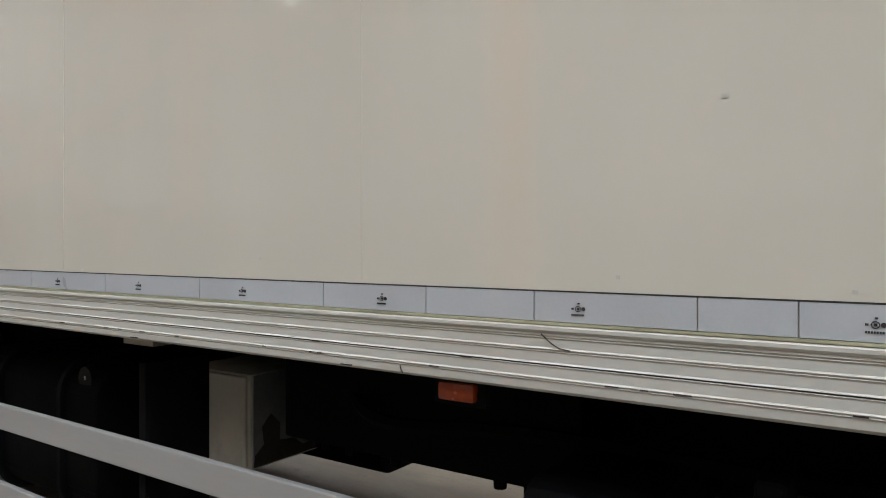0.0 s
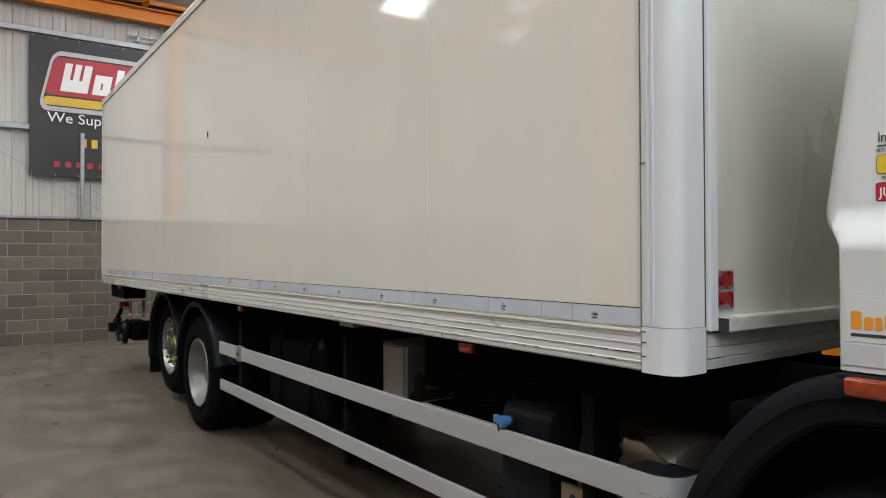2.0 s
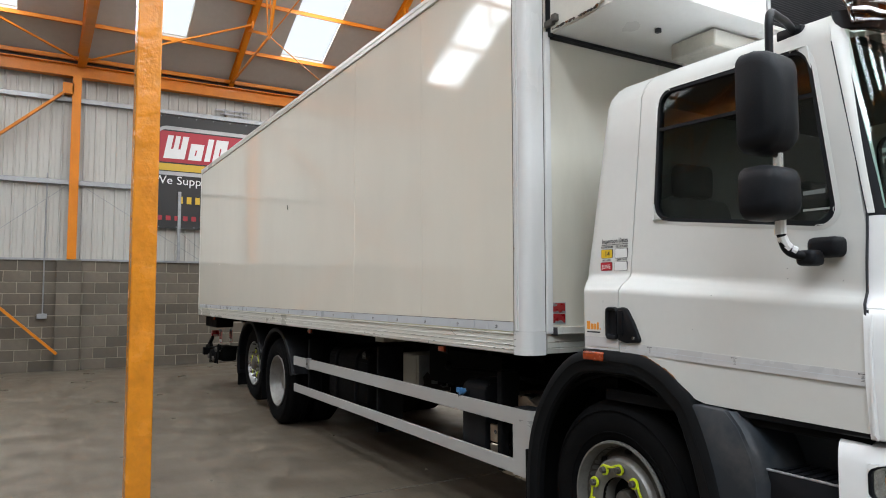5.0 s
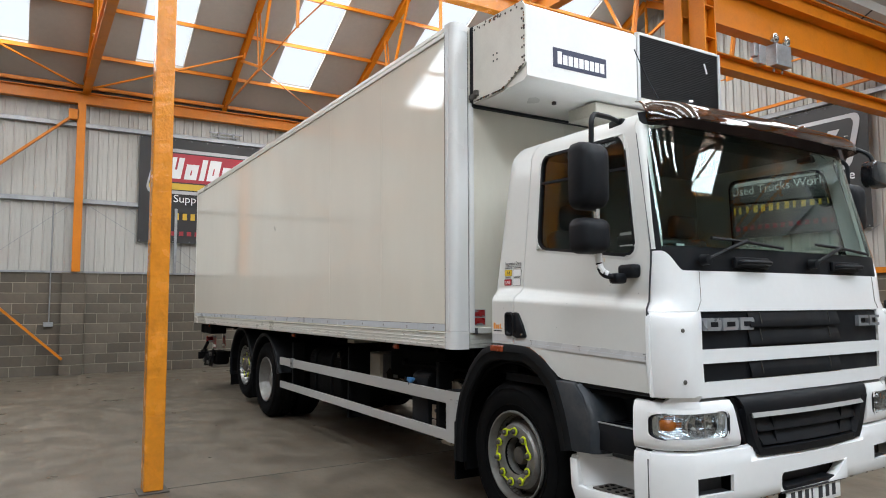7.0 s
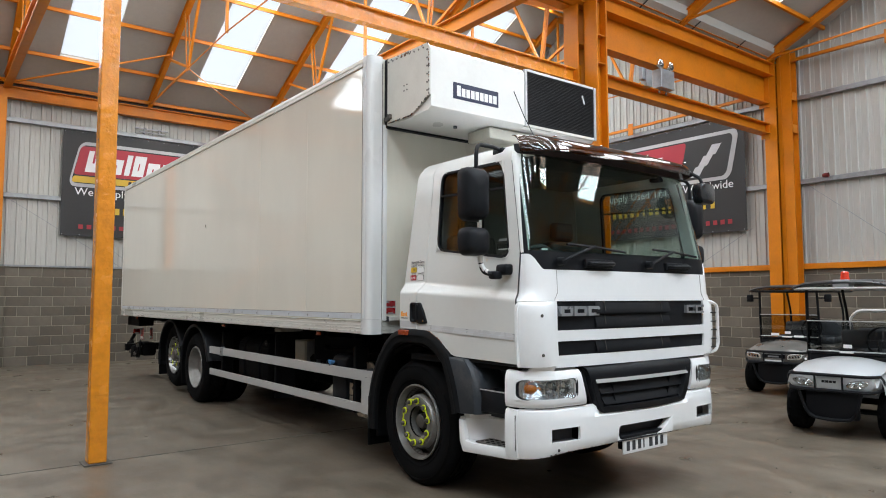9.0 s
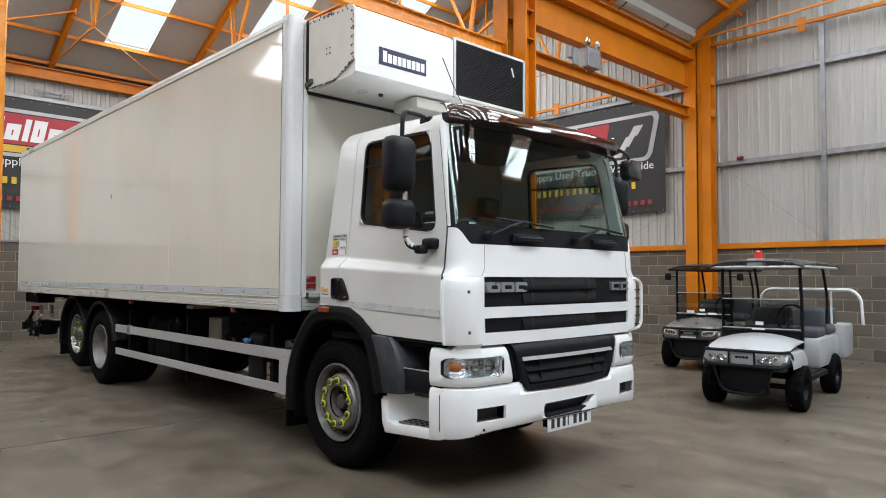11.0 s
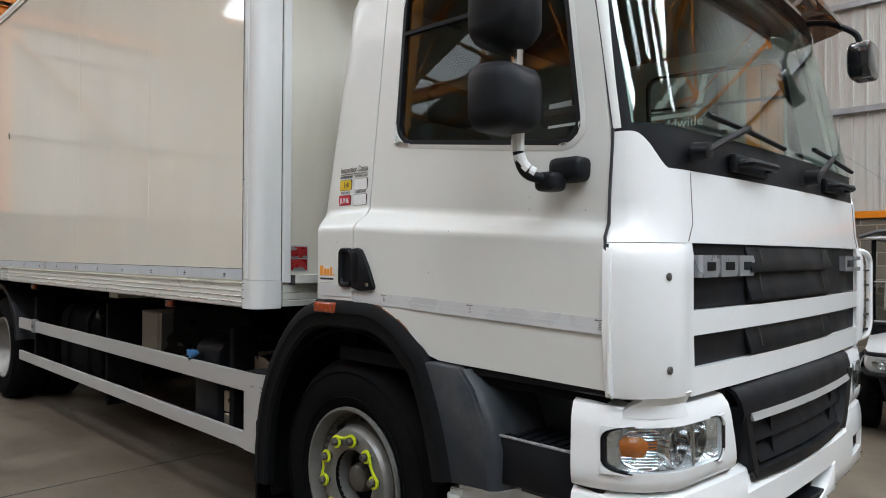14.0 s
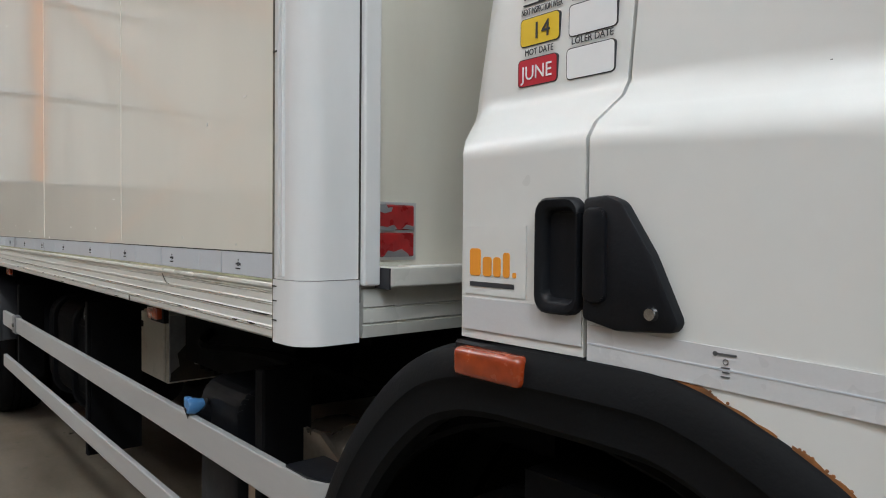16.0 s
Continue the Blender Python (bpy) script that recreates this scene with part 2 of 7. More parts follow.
def floor_mat():
    """Worn power-floated concrete: brown-grey, with soft patches, drag streaks and specks."""
    m = mat("polished_concrete", (0.127, 0.104, 0.078), 0.40, spec=0.4, vary=0.20, scale=2.2, fine=45, bump=0.0008, dirt=(0.070, 0.055, 0.039), dirt_amt=0.5,
            dirt_scale=0.9, rvar=0.14, dirt_sharp=0.3)
    N, L = m.node_tree.nodes, m.node_tree.links
    p = N["Principled BSDF"]
    base = p.inputs["Base Color"].links[0].from_socket
    tc = N.new("ShaderNodeTexCoord")
    mp = N.new("ShaderNodeMapping")
    mp.inputs["Scale"].default_value = (0.55, 2.6, 1)
    mp.inputs["Rotation"].default_value = (0, 0, radians(14))
    L.new(tc.outputs["Object"], mp.inputs[0])
    streak = N.new("ShaderNodeTexNoise")
    streak.inputs["Scale"].default_value, streak.inputs["Detail"].default_value, streak.inputs["Roughness"].default_value = 1.9, 11, 0.78
    L.new(mp.outputs[0], streak.inputs[0])
    speck = N.new("ShaderNodeTexNoise")
    speck.inputs["Scale"].default_value, speck.inputs["Detail"].default_value = 14.0, 6
    L.new(tc.outputs["Object"], speck.inputs[0])
    r1 = N.new("ShaderNodeMapRange")
    r1.inputs[1].default_value, r1.inputs[2].default_value, r1.inputs[3].default_value, r1.inputs[4].default_value = 0.34, 0.68, 0.76, 1.22
    L.new(streak.outputs[0], r1.inputs[0])
    r2 = N.new("ShaderNodeMapRange")
    r2.inputs[1].default_value, r2.inputs[2].default_value, r2.inputs[3].default_value, r2.inputs[4].default_value = 0.62, 0.72, 1.0, 0.68
    L.new(speck.outputs[0], r2.inputs[0])
    mu = N.new("ShaderNodeMath")
    mu.operation = 'MULTIPLY'
    L.new(r1.outputs[0], mu.inputs[0])
    L.new(r2.outputs[0], mu.inputs[1])
    sc = N.new("ShaderNodeVectorMath")
    sc.operation = 'SCALE'
    L.new(base, sc.inputs[0])
    L.new(mu.outputs[0], sc.inputs["Scale"])
    L.new(sc.outputs[0], p.inputs["Base Color"])
    return m


M["floor"] = floor_mat()


# ---- mesh helpers ----
def mesh_ob(name, bm, material, smooth=False):
    bmesh.ops.recalc_face_normals(bm, faces=bm.faces)
    me = bpy.data.meshes.new(name)
    bm.to_mesh(me)
    bm.free()
    if isinstance(material, (list, tuple)):
        for k in material:
            me.materials.append(M[k])
    else:
        me.materials.append(M[material])
    if smooth:
        me.polygons.foreach_set("use_smooth", [True] * len(me.polygons))
        me.set_sharp_from_angle(angle=radians(38))
    return new(name, me)


def part(name, bm, material, parent, label="", smooth=False):
    ob = mesh_ob(name, bm, material, smooth)
    ob.parent = parent
    if parent.type == 'EMPTY':
        ob.matrix_parent_inverse = Matrix.Translation(-parent.location)
    if label:
        ob["label"] = label
    return ob


def thing(name, at, label, category, group=""):
    ob = new(name)
    ob.location = at
    ob.empty_display_size = 0.2
    return tagged(ob, label, category, group)


def setting(name, bm, material, label, category, smooth=False):
    return tagged(mesh_ob(name, bm, material, smooth), label, category, "", "structure")


def box(x0, x1, y0, y1, z0, z1, bev=0.0, seg=2, bm=None):
    bm2 = bmesh.new()
    v = [bm2.verts.new((x, y, z)) for x in (x0, x1) for y in (y0, y1) for z in (z0, z1)]
    for f in ((0, 1, 3, 2), (4, 6, 7, 5), (0, 4, 5, 1), (2, 3, 7, 6), (0, 2, 6, 4), (1, 5, 7, 3)):
        bm2.faces.new([v[i] for i in f])
    bmesh.ops.recalc_face_normals(bm2, faces=bm2.faces)
    if bev:
        bmesh.ops.bevel(bm2, geom=bm2.edges[:], offset=bev, segments=seg, affect='EDGES', profile=0.5)
    return join(bm, bm2)


def join(bm, other):
    if bm is None:
        return other
    me = bpy.data.meshes.new("tmp")
    other.to_mesh(me)
    other.free()
    bm.from_mesh(me)
    bpy.data.meshes.remove(me)
    return bm


def beam(p, q, w, h, up=(0, 0, 1), bev=0.0, bm=None):
    """A rectangular bar from p to q, w wide and h high."""
    p, q = Vector(p), Vector(q)
    d = (q - p).normalized()
    s = d.cross(Vector(up))
    if s.length < 1e-4:
        s = d.cross(Vector((1, 0, 0)))
    s.normalize()
    u = s.cross(d)
    b2 = box(-w / 2, w / 2, 0, (q - p).length, -h / 2, h / 2, bev, 1)
    b2.transform(Matrix.Translation(p) @ Matrix((s, d, u)).transposed().to_4x4())
    return join(bm, b2)


def ibeam(p, q, w, h, tf=0.018, tw=0.012, up=(0, 0, 1), bm=None):
    p, q = Vector(p), Vector(q)
    d = (q - p).normalized()
    s = d.cross(Vector(up)).normalized()
    u = s.cross(d)
    prof = [(-w / 2, -h / 2), (w / 2, -h / 2), (w / 2, -h / 2 + tf), (tw / 2, -h / 2 + tf), (tw / 2, h / 2 - tf), (w / 2, h / 2 - tf),
            (w / 2, h / 2), (-w / 2, h / 2), (-w / 2, h / 2 - tf), (-tw / 2, h / 2 - tf), (-tw / 2, -h / 2 + tf), (-w / 2, -h / 2 + tf)]
    b2 = bmesh.new()
    rings = [[b2.verts.new(o + s * a + u * c) for a, c in prof] for o in (p, q)]
    n = len(prof)
    for i in range(n):
        b2.faces.new((rings[0][i], rings[0][(i + 1) % n], rings[1][(i + 1) % n], rings[1][i]))
    b2.faces.new(rings[0][::-1])
    b2.faces.new(rings[1])
    return join(bm, b2)


def prism(pts, axis, a, b, bev=0.0, bm=None):
    """A polygon given in the two other axes, drawn out from a to b along axis."""
    def P(u, v, w):
        return {'x': (w, u, v), 'y': (u, w, v), 'z': (u, v, w)}[axis]
    b2 = bmesh.new()
    r0 = [b2.verts.new(P(u, v, a)) for u, v in pts]
    r1 = [b2.verts.new(P(u, v, b)) for u, v in pts]
    n = len(pts)
    for i in range(n):
        b2.faces.new((r0[i], r0[(i + 1) % n], r1[(i + 1) % n], r1[i]))
    b2.faces.new(r0[::-1])
    b2.faces.new(r1)
    bmesh.ops.recalc_face_normals(b2, faces=b2.faces)
    if bev:
        bmesh.ops.bevel(b2, geom=b2.edges[:], offset=bev, segments=2, affect='EDGES', profile=0.5)
    return join(bm, b2)


def lathe(prof, centre, axis='y', seg=40, bm=None):
    """prof: (radius, along) pairs, spun round the axis through centre."""
    b2 = bmesh.new()
    cx, cy, cz = centre
    rings = []
    for r, a in prof:
        ring = []
        for i in range(seg):
            t = 2 * math.pi * i / seg
            c, s = r * math.cos(t), r * math.sin(t)
            ring.append(b2.verts.new({'y': (cx + c, cy + a, cz + s), 'x': (cx + a, cy + c, cz + s), 'z': (cx + c, cy + s, cz + a)}[axis]))
        rings.append(ring)
    for k in range(len(rings) - 1):
        for i in range(seg):
            b2.faces.new((rings[k][i], rings[k][(i + 1) % seg], rings[k + 1][(i + 1) % seg], rings[k + 1][i]))
    if len(prof) <= 3:
        if prof[0][0] > 1e-4:
            b2.faces.new(rings[0])
        if prof[-1][0] > 1e-4:
            b2.faces.new(rings[-1][::-1])
    bmesh.ops.remove_doubles(b2, verts=b2.verts, dist=1e-5)
    return join(bm, b2)


def tube(path, r, seg=10, bm=None, closed=False, flat=1.0):
    """A round bar along a path."""
    P = [Vector(p) for p in path]
    b2 = bmesh.new()
    rings = []
    n = len(P)
    prev = None
    for i in range(n):
        a = P[(i - 1) % n] if (closed or i) else P[i]
        c = P[(i + 1) % n] if (closed or i < n - 1) else P[i]
        d = (c - a).normalized()
        if prev is None:
            s = d.cross(Vector((0, 0, 1)))
            if s.length < 0.05:
                s = d.cross(Vector((1, 0, 0)))
        else:
            s = prev - d * prev.dot(d)
        s.normalize()
        prev = s
        u = d.cross(s)
        rings.append([b2.verts.new(P[i] + (s * math.cos(2 * math.pi * k / seg) + u * flat * math.sin(2 * math.pi * k / seg)) * r) for k in range(seg)])
    m = n if closed else n - 1
    for i in range(m):
        A, B = rings[i], rings[(i + 1) % n]
        for k in range(seg):
            b2.faces.new((A[k], A[(k + 1) % seg], B[(k + 1) % seg], B[k]))
    if not closed:
        b2.faces.new(rings[0][::-1])
        b2.faces.new(rings[-1])
    return join(bm, b2)


def bend(pts, r=0.05, n=5):
    """Rounds the corners of a path."""
    P = [Vector(p) for p in pts]
    out = [P[0]]
    for i in range(1, len(P) - 1):
        a, b, c = P[i - 1], P[i], P[i + 1]
        ra = min(r, (a - b).length * 0.45, (c - b).length * 0.45)
        s, e = b + (a - b).normalized() * ra, b + (c - b).normalized() * ra
        for k in range(n + 1):
            t = k / n
            out.append(s * (1 - t) ** 2 + b * 2 * t * (1 - t) + e * t * t)
    out.append(P[-1])
    return out


def gridshell(P, th, skip=None, bm=None):
    """A curved sheet through a grid of points, th thick away from its front; skip(i, j) leaves cells out."""
    n, m = len(P), len(P[0])
    P = [[Vector(p) for p in row] for row in P]
    b2 = bmesh.new()
    F, B = [], []
    for i in range(n):
        fr, br = [], []
        for j in range(m):
            du = P[min(i + 1, n - 1)][j] - P[max(i - 1, 0)][j]
            dv = P[i][min(j + 1, m - 1)] - P[i][max(j - 1, 0)]
            nn = du.cross(dv)
            nn = nn.normalized() if nn.length > 1e-9 else Vector((0, 0, 1))
            fr.append(b2.verts.new(P[i][j]))
            br.append(b2.verts.new(P[i][j] - nn * th))
        F.append(fr)
        B.append(br)
    on = lambda i, j: 0 <= i < n - 1 and 0 <= j < m - 1 and not (skip and skip(i, j))
    for i in range(n - 1):
        for j in range(m - 1):
            if not on(i, j):
                continue
            b2.faces.new((F[i][j], F[i + 1][j], F[i + 1][j + 1], F[i][j + 1]))
            b2.faces.new((B[i][j], B[i][j + 1], B[i + 1][j + 1], B[i + 1][j]))
            for (a, b, nb) in (((i, j), (i + 1, j), (i, j - 1)), ((i + 1, j), (i + 1, j + 1), (i + 1, j)),
                               ((i + 1, j + 1), (i, j + 1), (i, j + 1)), ((i, j + 1), (i, j), (i - 1, j))):
                if not on(*nb):
                    b2.faces.new((F[a[0]][a[1]], B[a[0]][a[1]], B[b[0]][b[1]], F[b[0]][b[1]]))
    loose = [v for v in b2.verts if not v.link_faces]
    bmesh.ops.delete(b2, geom=loose, context='VERTS')
    return join(bm, b2)


def rrect(u0, u1, v0, v1, r, n=5):
    out = []
    for cx, cy, a0 in ((u1 - r, v1 - r, 0), (u0 + r, v1 - r, 90), (u0 + r, v0 + r, 180), (u1 - r, v0 + r, 270)):
        for k in range(n + 1):
            a = radians(a0 + 90 * k / n)
            out.append((cx + r * math.cos(a), cy + r * math.sin(a)))
    return out


def text_bm(txt, size, m, width=None):
    """Flat letters of the built-in font, in the plane of m's x and y."""
    cu = bpy.data.curves.new("tmp", 'FONT')
    cu.body, cu.size, cu.align_x, cu.extrude, cu.resolution_u = txt, size, 'LEFT', 0.0004, 3
    ob = bpy.data.objects.new("tmp", cu)
    scene.collection.objects.link(ob)
    dg = bpy.context.evaluated_depsgraph_get()
    me = bpy.data.meshes.new_from_object(ob.evaluated_get(dg))
    bm = bmesh.new()
    bm.from_mesh(me)
    bpy.data.objects.remove(ob)
    bpy.data.curves.remove(cu)
    bpy.data.meshes.remove(me)
    if width:
        xs = [v.co.x for v in bm.verts]
        k = width / (max(xs) - min(xs))
        bm.transform(Matrix.Diagonal((k, 1, 1, 1)))
    bm.transform(m)
    return bm

# ---- the hall: two gabled bays side by side ----
XW, XV, XE = -11.95, -1.15, 9.65      # west wall, valley line, east wall
YN, YS = 11.95, -10.2                 # north gable wall, south wall
EAVE, SLOPE, BLOCK = 6.15, 0.5, 2.18
RAFTERS = [2.5 + 2.95 * k for k in range(-4, 4)]
LIGHTS = [0.42 + 2.95 * k for k in range(-3, 4)]
LIGHT_W = 0.97


def roof_z(x):
    for a, b in ((XW, XV), (XV, XE)):
        if a <= x <= b + 1e-6:
            return EAVE + SLOPE * min(x - a, b - x)
    return EAVE


setting("floor", box(XW - 0.3, XE + 0.3, YS - 0.3, YN + 0.3, -0.2, 0.0), "floor", "worn grey concrete floor with faint stains", "floor")
setting("floor_joint_1", box(-1.239, -1.232, YS, YN, -0.02, 0.004), "joint", "dark sawn joint in the concrete floor", "floor joint")


# ribbed cladding sheets
def ribbed(pts_top, along, fixed, face, lo, pitch=0.2, depth=0.032):
    """Upright ribbed sheet. along: 'x' or 'y'; fixed: its plane; face: which way it looks; pts_top(u): upper edge."""
    u0, u1 = pts_top[0], pts_top[1]
    top = pts_top[2]
    us = []
    u = u0
    while u < u1 - 1e-6:
        for f, d in ((0.0, 0), (0.16, 0), (0.21, 1), (0.33, 1), (0.38, 0), (0.70, 0), (0.715, 0.3), (0.73, 0)):
            if u + f * pitch < u1:
                us.append((u + f * pitch, d * depth))
        u += pitch
    us.append((u1, 0))
    bm = bmesh.new()
    rows = []
    for uu, d in us:
        o = fixed + face * d
        bk = fixed - face * 0.09
        mk = (lambda q, z: (q[0], uu, z)) if along == 'y' else (lambda q, z: (uu, q[0], z))
        t = top(uu)
        rows.append([bm.verts.new(mk((o,), lo)), bm.verts.new(mk((o,), t)), bm.verts.new(mk((bk,), t)), bm.verts.new(mk((bk,), lo))])
    for a, b in zip(rows, rows[1:]):
        for k in range(4):
            bm.faces.new((a[k], a[(k + 1) % 4], b[(k + 1) % 4], b[k]))
    bm.faces.new(rows[0])
    bm.faces.new(rows[-1][::-1])
    return bm


setting("cladding_west", ribbed((YS, YN, lambda u: EAVE + 0.12), 'y', XW - 0.06, 1, BLOCK), "cladding", "off-white ribbed steel wall cladding", "wall cladding")
setting("cladding_north", ribbed((XW, XE, lambda u: roof_z(u) + 0.1), 'x', YN + 0.06, -1, BLOCK - 0.05), "cladding", "off-white ribbed steel gable cladding", "wall cladding")
setting("cladding_south", ribbed((XW, XE, lambda u: roof_z(u) + 0.1), 'x', YS - 0.06, 1, BLOCK), "cladding", "off-white ribbed steel gable cladding", "wall cladding")
setting("cladding_east", ribbed((YS, YN, lambda u: EAVE + 0.12), 'y', XE + 0.06, -1, BLOCK), "cladding", "off-white ribbed steel wall cladding", "wall cladding")
wall_w = setting("wall_west", box(XW - 0.2, XW - 0.006, YS, YN, 0, BLOCK), "mortar", "grey concrete blockwork dado wall", "wall")
wall_n = setting("wall_north", box(XW, XE, YN + 0.006, YN + 0.2, 0, BLOCK - 0.05), "mortar", "grey concrete blockwork dado wall", "wall")
setting("wall_south", box(XW, XE, YS - 0.2, YS - 0.006, 0, BLOCK), "block_far", "grey concrete blockwork dado wall", "wall")
setting("wall_east", box(XE + 0.006, XE + 0.2, YS, YN, 0, BLOCK), "block_far", "grey concrete blockwork dado wall", "wall")


# roof: lined slabs with rooflight openings, one object a slope
def slope_ob(name, xa, xb, share):
    """xa: the low edge, xb: the ridge."""
    bm = bmesh.new()
    s = 1 if xb > xa else -1
    zz = lambda x: EAVE + 0.1 + SLOPE * abs(x - xa)
    lo, hi = xa + s * 0.98, xb - s * 0.35

    def slab(x0, x1, y0, y1):
        vs = [bm.verts.new((x, y, zz(x) + dz)) for dz in (0, 0.1) for x, y in ((x0, y0), (x1, y0), (x1, y1), (x0, y1))]
        for f in ((0, 1, 2, 3), (4, 7, 6, 5), (0, 4, 5, 1), (1, 5, 6, 2), (2, 6, 7, 3), (3, 7, 4, 0)):
            bm.faces.new([vs[i] for i in f])
    y = YS - 0.2
    for l in LIGHTS:
        slab(xa, xb, y, l)
        slab(xa, lo, l, l + LIGHT_W)
        slab(hi, xb, l, l + LIGHT_W)
        y = l + LIGHT_W
    slab(xa, xb, y, YN + 0.2)
    setting(name, bm, "lining", "pale grey lined roof slope with rooflight openings", "roof")
    ln = math.hypot(hi - lo, SLOPE * (hi - lo))
    for l in LIGHTS:
        xm = (lo + hi) / 2
        setting("window_1", prism([(lo, zz(lo) + 0.055), (hi, zz(hi) + 0.055), (hi, zz(hi) + 0.06), (lo, zz(lo) + 0.06)], 'y', l, l + LIGHT_W), "pane", "translucent white rooflight sheet", "rooflight")
        # area lamp in each opening stands in for daylight, strengths hand-weighted per strip
        ld = bpy.data.lights.new("rooflight", 'AREA')
        ld.shape, ld.size, ld.size_y, ld.energy, ld.color = 'RECTANGLE', ln, LIGHT_W, SKYLIGHT_W * share * (0.12 if l < -7 else 0.6 if l < -4 else 1.35 if l < -1 else 0.5 if l < 2 else 1.1 if l < 8 else 0.85), (0.90, 0.96, 1.0) if share < 1.5 else (0.82, 0.93, 1.02)
        lob = new("rooflight_lamp", ld)
        nv = Vector((-SLOPE * s, 0, 1)).normalized()
        ax = Vector((s, 0, SLOPE)).normalized()
        lob.matrix_world = Matrix.Translation((xm, l + LIGHT_W / 2, zz(xm) + 0.03)) @ Matrix((ax, nv.cross(ax), nv)).transposed().to_4x4()


R1, R2 = (XW + XV) / 2, (XV + XE) / 2
# lamp share per slope, the east one raised to brighten the cab front
slope_ob("ceiling_west_slope", XW, R1, 0.9)
slope_ob("ceiling_mid_slope", XV, R1, 1.2)
slope_ob("ceiling_inner_slope", XV, R2, 0.85)
slope_ob("ceiling_east_slope", XE, R2, 1.78)

# dark strip standing in for the shadow line between the eaves beams and the roof
for xa, sg in ((XW, 1), (XE, -1)):
    setting("trim_eaves_shadow_strip", box(min(xa, xa + sg * 0.05), max(xa, xa + sg * 0.05), YS, YN, EAVE - 0.06, EAVE + 0.14), "hub", "dark strip drawn as the shadow line above the eaves beam", "filler")

# valley gutter
setting("trim_valley_gutter", prism([(XV - 0.32, EAVE + 0.26), (XV - 0.3, EAVE + 0.12), (XV - 0.12, EAVE + 0.03), (XV + 0.12, EAVE + 0.03), (XV + 0.3, EAVE + 0.12), (XV + 0.32, EAVE + 0.26), (XV + 0.33, EAVE + 0.30), (XV - 0.33, EAVE + 0.30)], 'y', YS, YN), "cladding", "pale steel valley gutter lining", "gutter")


# purlins, rafters, trusses
def purlin(xa, s, k):
    x = xa + s * (0.98 + 1.2 * k)
    z = EAVE + 0.1 + SLOPE * abs(x - xa) - 0.055
    return beam((x, YS, z), (x, YN, z), 0.05, 0.075)


for xa, s in ((XW, 1), (XV, -1), (XV, 1), (XE, -1)):
    for k in range(4):
        setting("trim_purlin", purlin(xa, s, k), "orange", "orange painted steel purlin under the roof", "purlin")
    setting("trim_eaves_beam", ibeam((xa + s * 0.11, YS, EAVE - 0.16), (xa + s * 0.11, YN, EAVE - 0.16), 0.18, 0.26), "orange", "orange painted steel eaves beam", "beam")
    setting("trim_eaves_purlin", beam((xa + s * 0.16, YS, EAVE + 0.09), (xa + s * 0.16, YN, EAVE + 0.09), 0.05, 0.08), "orange", "orange painted eaves purlin", "purlin")


def truss(y, a, b, heavy):
    c = (a + b) / 2
    t = thing("roof_truss", (c, y, EAVE), "orange painted steel roof truss with slender struts", "roof truss", "roof trusses")
    for s, e in ((a, 1), (b, -1)):
        zr = lambda x: EAVE + SLOPE * abs(x - s) - 0.03
        part("rafter", ibeam((s + e * 0.1, y, zr(s + e * 0.1)), (c, y, zr(c)), 0.105, 0.16, 0.012, 0.009, up=(-SLOPE * e, 0, 1)), "orange", t)
        n1, n2 = s + e * 3.15, s + e * 1.62
        zb = EAVE + 0.17
        for d in (-0.035, 0.035):
            part("strut", beam((n1, y + d, zb), (s + e * 2.95, y + d, zr(s + e * 2.95)), 0.012, 0.06, up=(1, 0, 0)), "orange", t)
        part("strut", beam((n1, y, zb), (s + e * 4.1, y, zr(s + e * 4.1)), 0.05, 0.05), "orange", t)
        part("strut", beam((n1, y, zb), (n2, y, zr(n2)), 0.05, 0.05), "orange", t)
        part("gusset", box(n1 - 0.09, n1 + 0.09, y - 0.008, y + 0.008, zb - 0.07, zb + 0.1), "orange", t)
    if heavy:
        part("tie_beam", ibeam((a + 0.05, y, EAVE + 0.07), (b - 0.05, y, EAVE + 0.07), 0.16, 0.28), "orange", t)
    else:
        for s, e in ((a, 1), (b, -1)):
            part("tie_bar", beam((s + e * 0.2, y, EAVE + 0.04), (s + e * 3.15, y, EAVE + 0.15), 0.035, 0.035), "orange", t)
            part("tie_rod", tube([(s + e * 3.15, y, EAVE + 0.15), (c, y, EAVE + 0.22)], 0.013, 6), "orange", t)
    part("king_post", beam((c, y, EAVE + 0.2), (c, y, EAVE + SLOPE * (c - a) - 0.05), 0.05, 0.05), "orange", t)
    return t


for y in RAFTERS:
    heavy = any(abs(y - h) < 0.6 for h in (-0.45, 5.45, -6.35))
    truss(y, XW, XV, heavy)
    truss(y, XV, XE, heavy)

# wind bracing rods in the plane of the ties
for y0, y1 in ((2.5, 5.45), (5.45, 8.4), (8.4, 11.35)):
    b = thing("wind_brace", (XW + 2, y0, EAVE), "thin orange diagonal bracing rod under the roof", "brace")
    part("rod", tube([(XW + 3.15, y0, EAVE + 0.14), (XW + 0.25, y1 - 0.3, EAVE + 0.02)], 0.012, 6), "orange", b)

# sloping braces in the roof plane beside the braced bay
for y1 in (2.5, -3.4):
    b = thing("roof_brace", (XW + 1, -0.45, EAVE), "slim orange sloping brace under the purlins", "brace")
    part("bar", beam((XW + 0.22, -0.45, EAVE + 0.02), (XW + 1.9, y1, EAVE + 0.8), 0.035, 0.035), "orange", b)
    part("cleat", box(XW + 1.84, XW + 1.96, y1 - 0.012, y1 + 0.012, EAVE + 0.72, EAVE + 0.86), "orange", b)

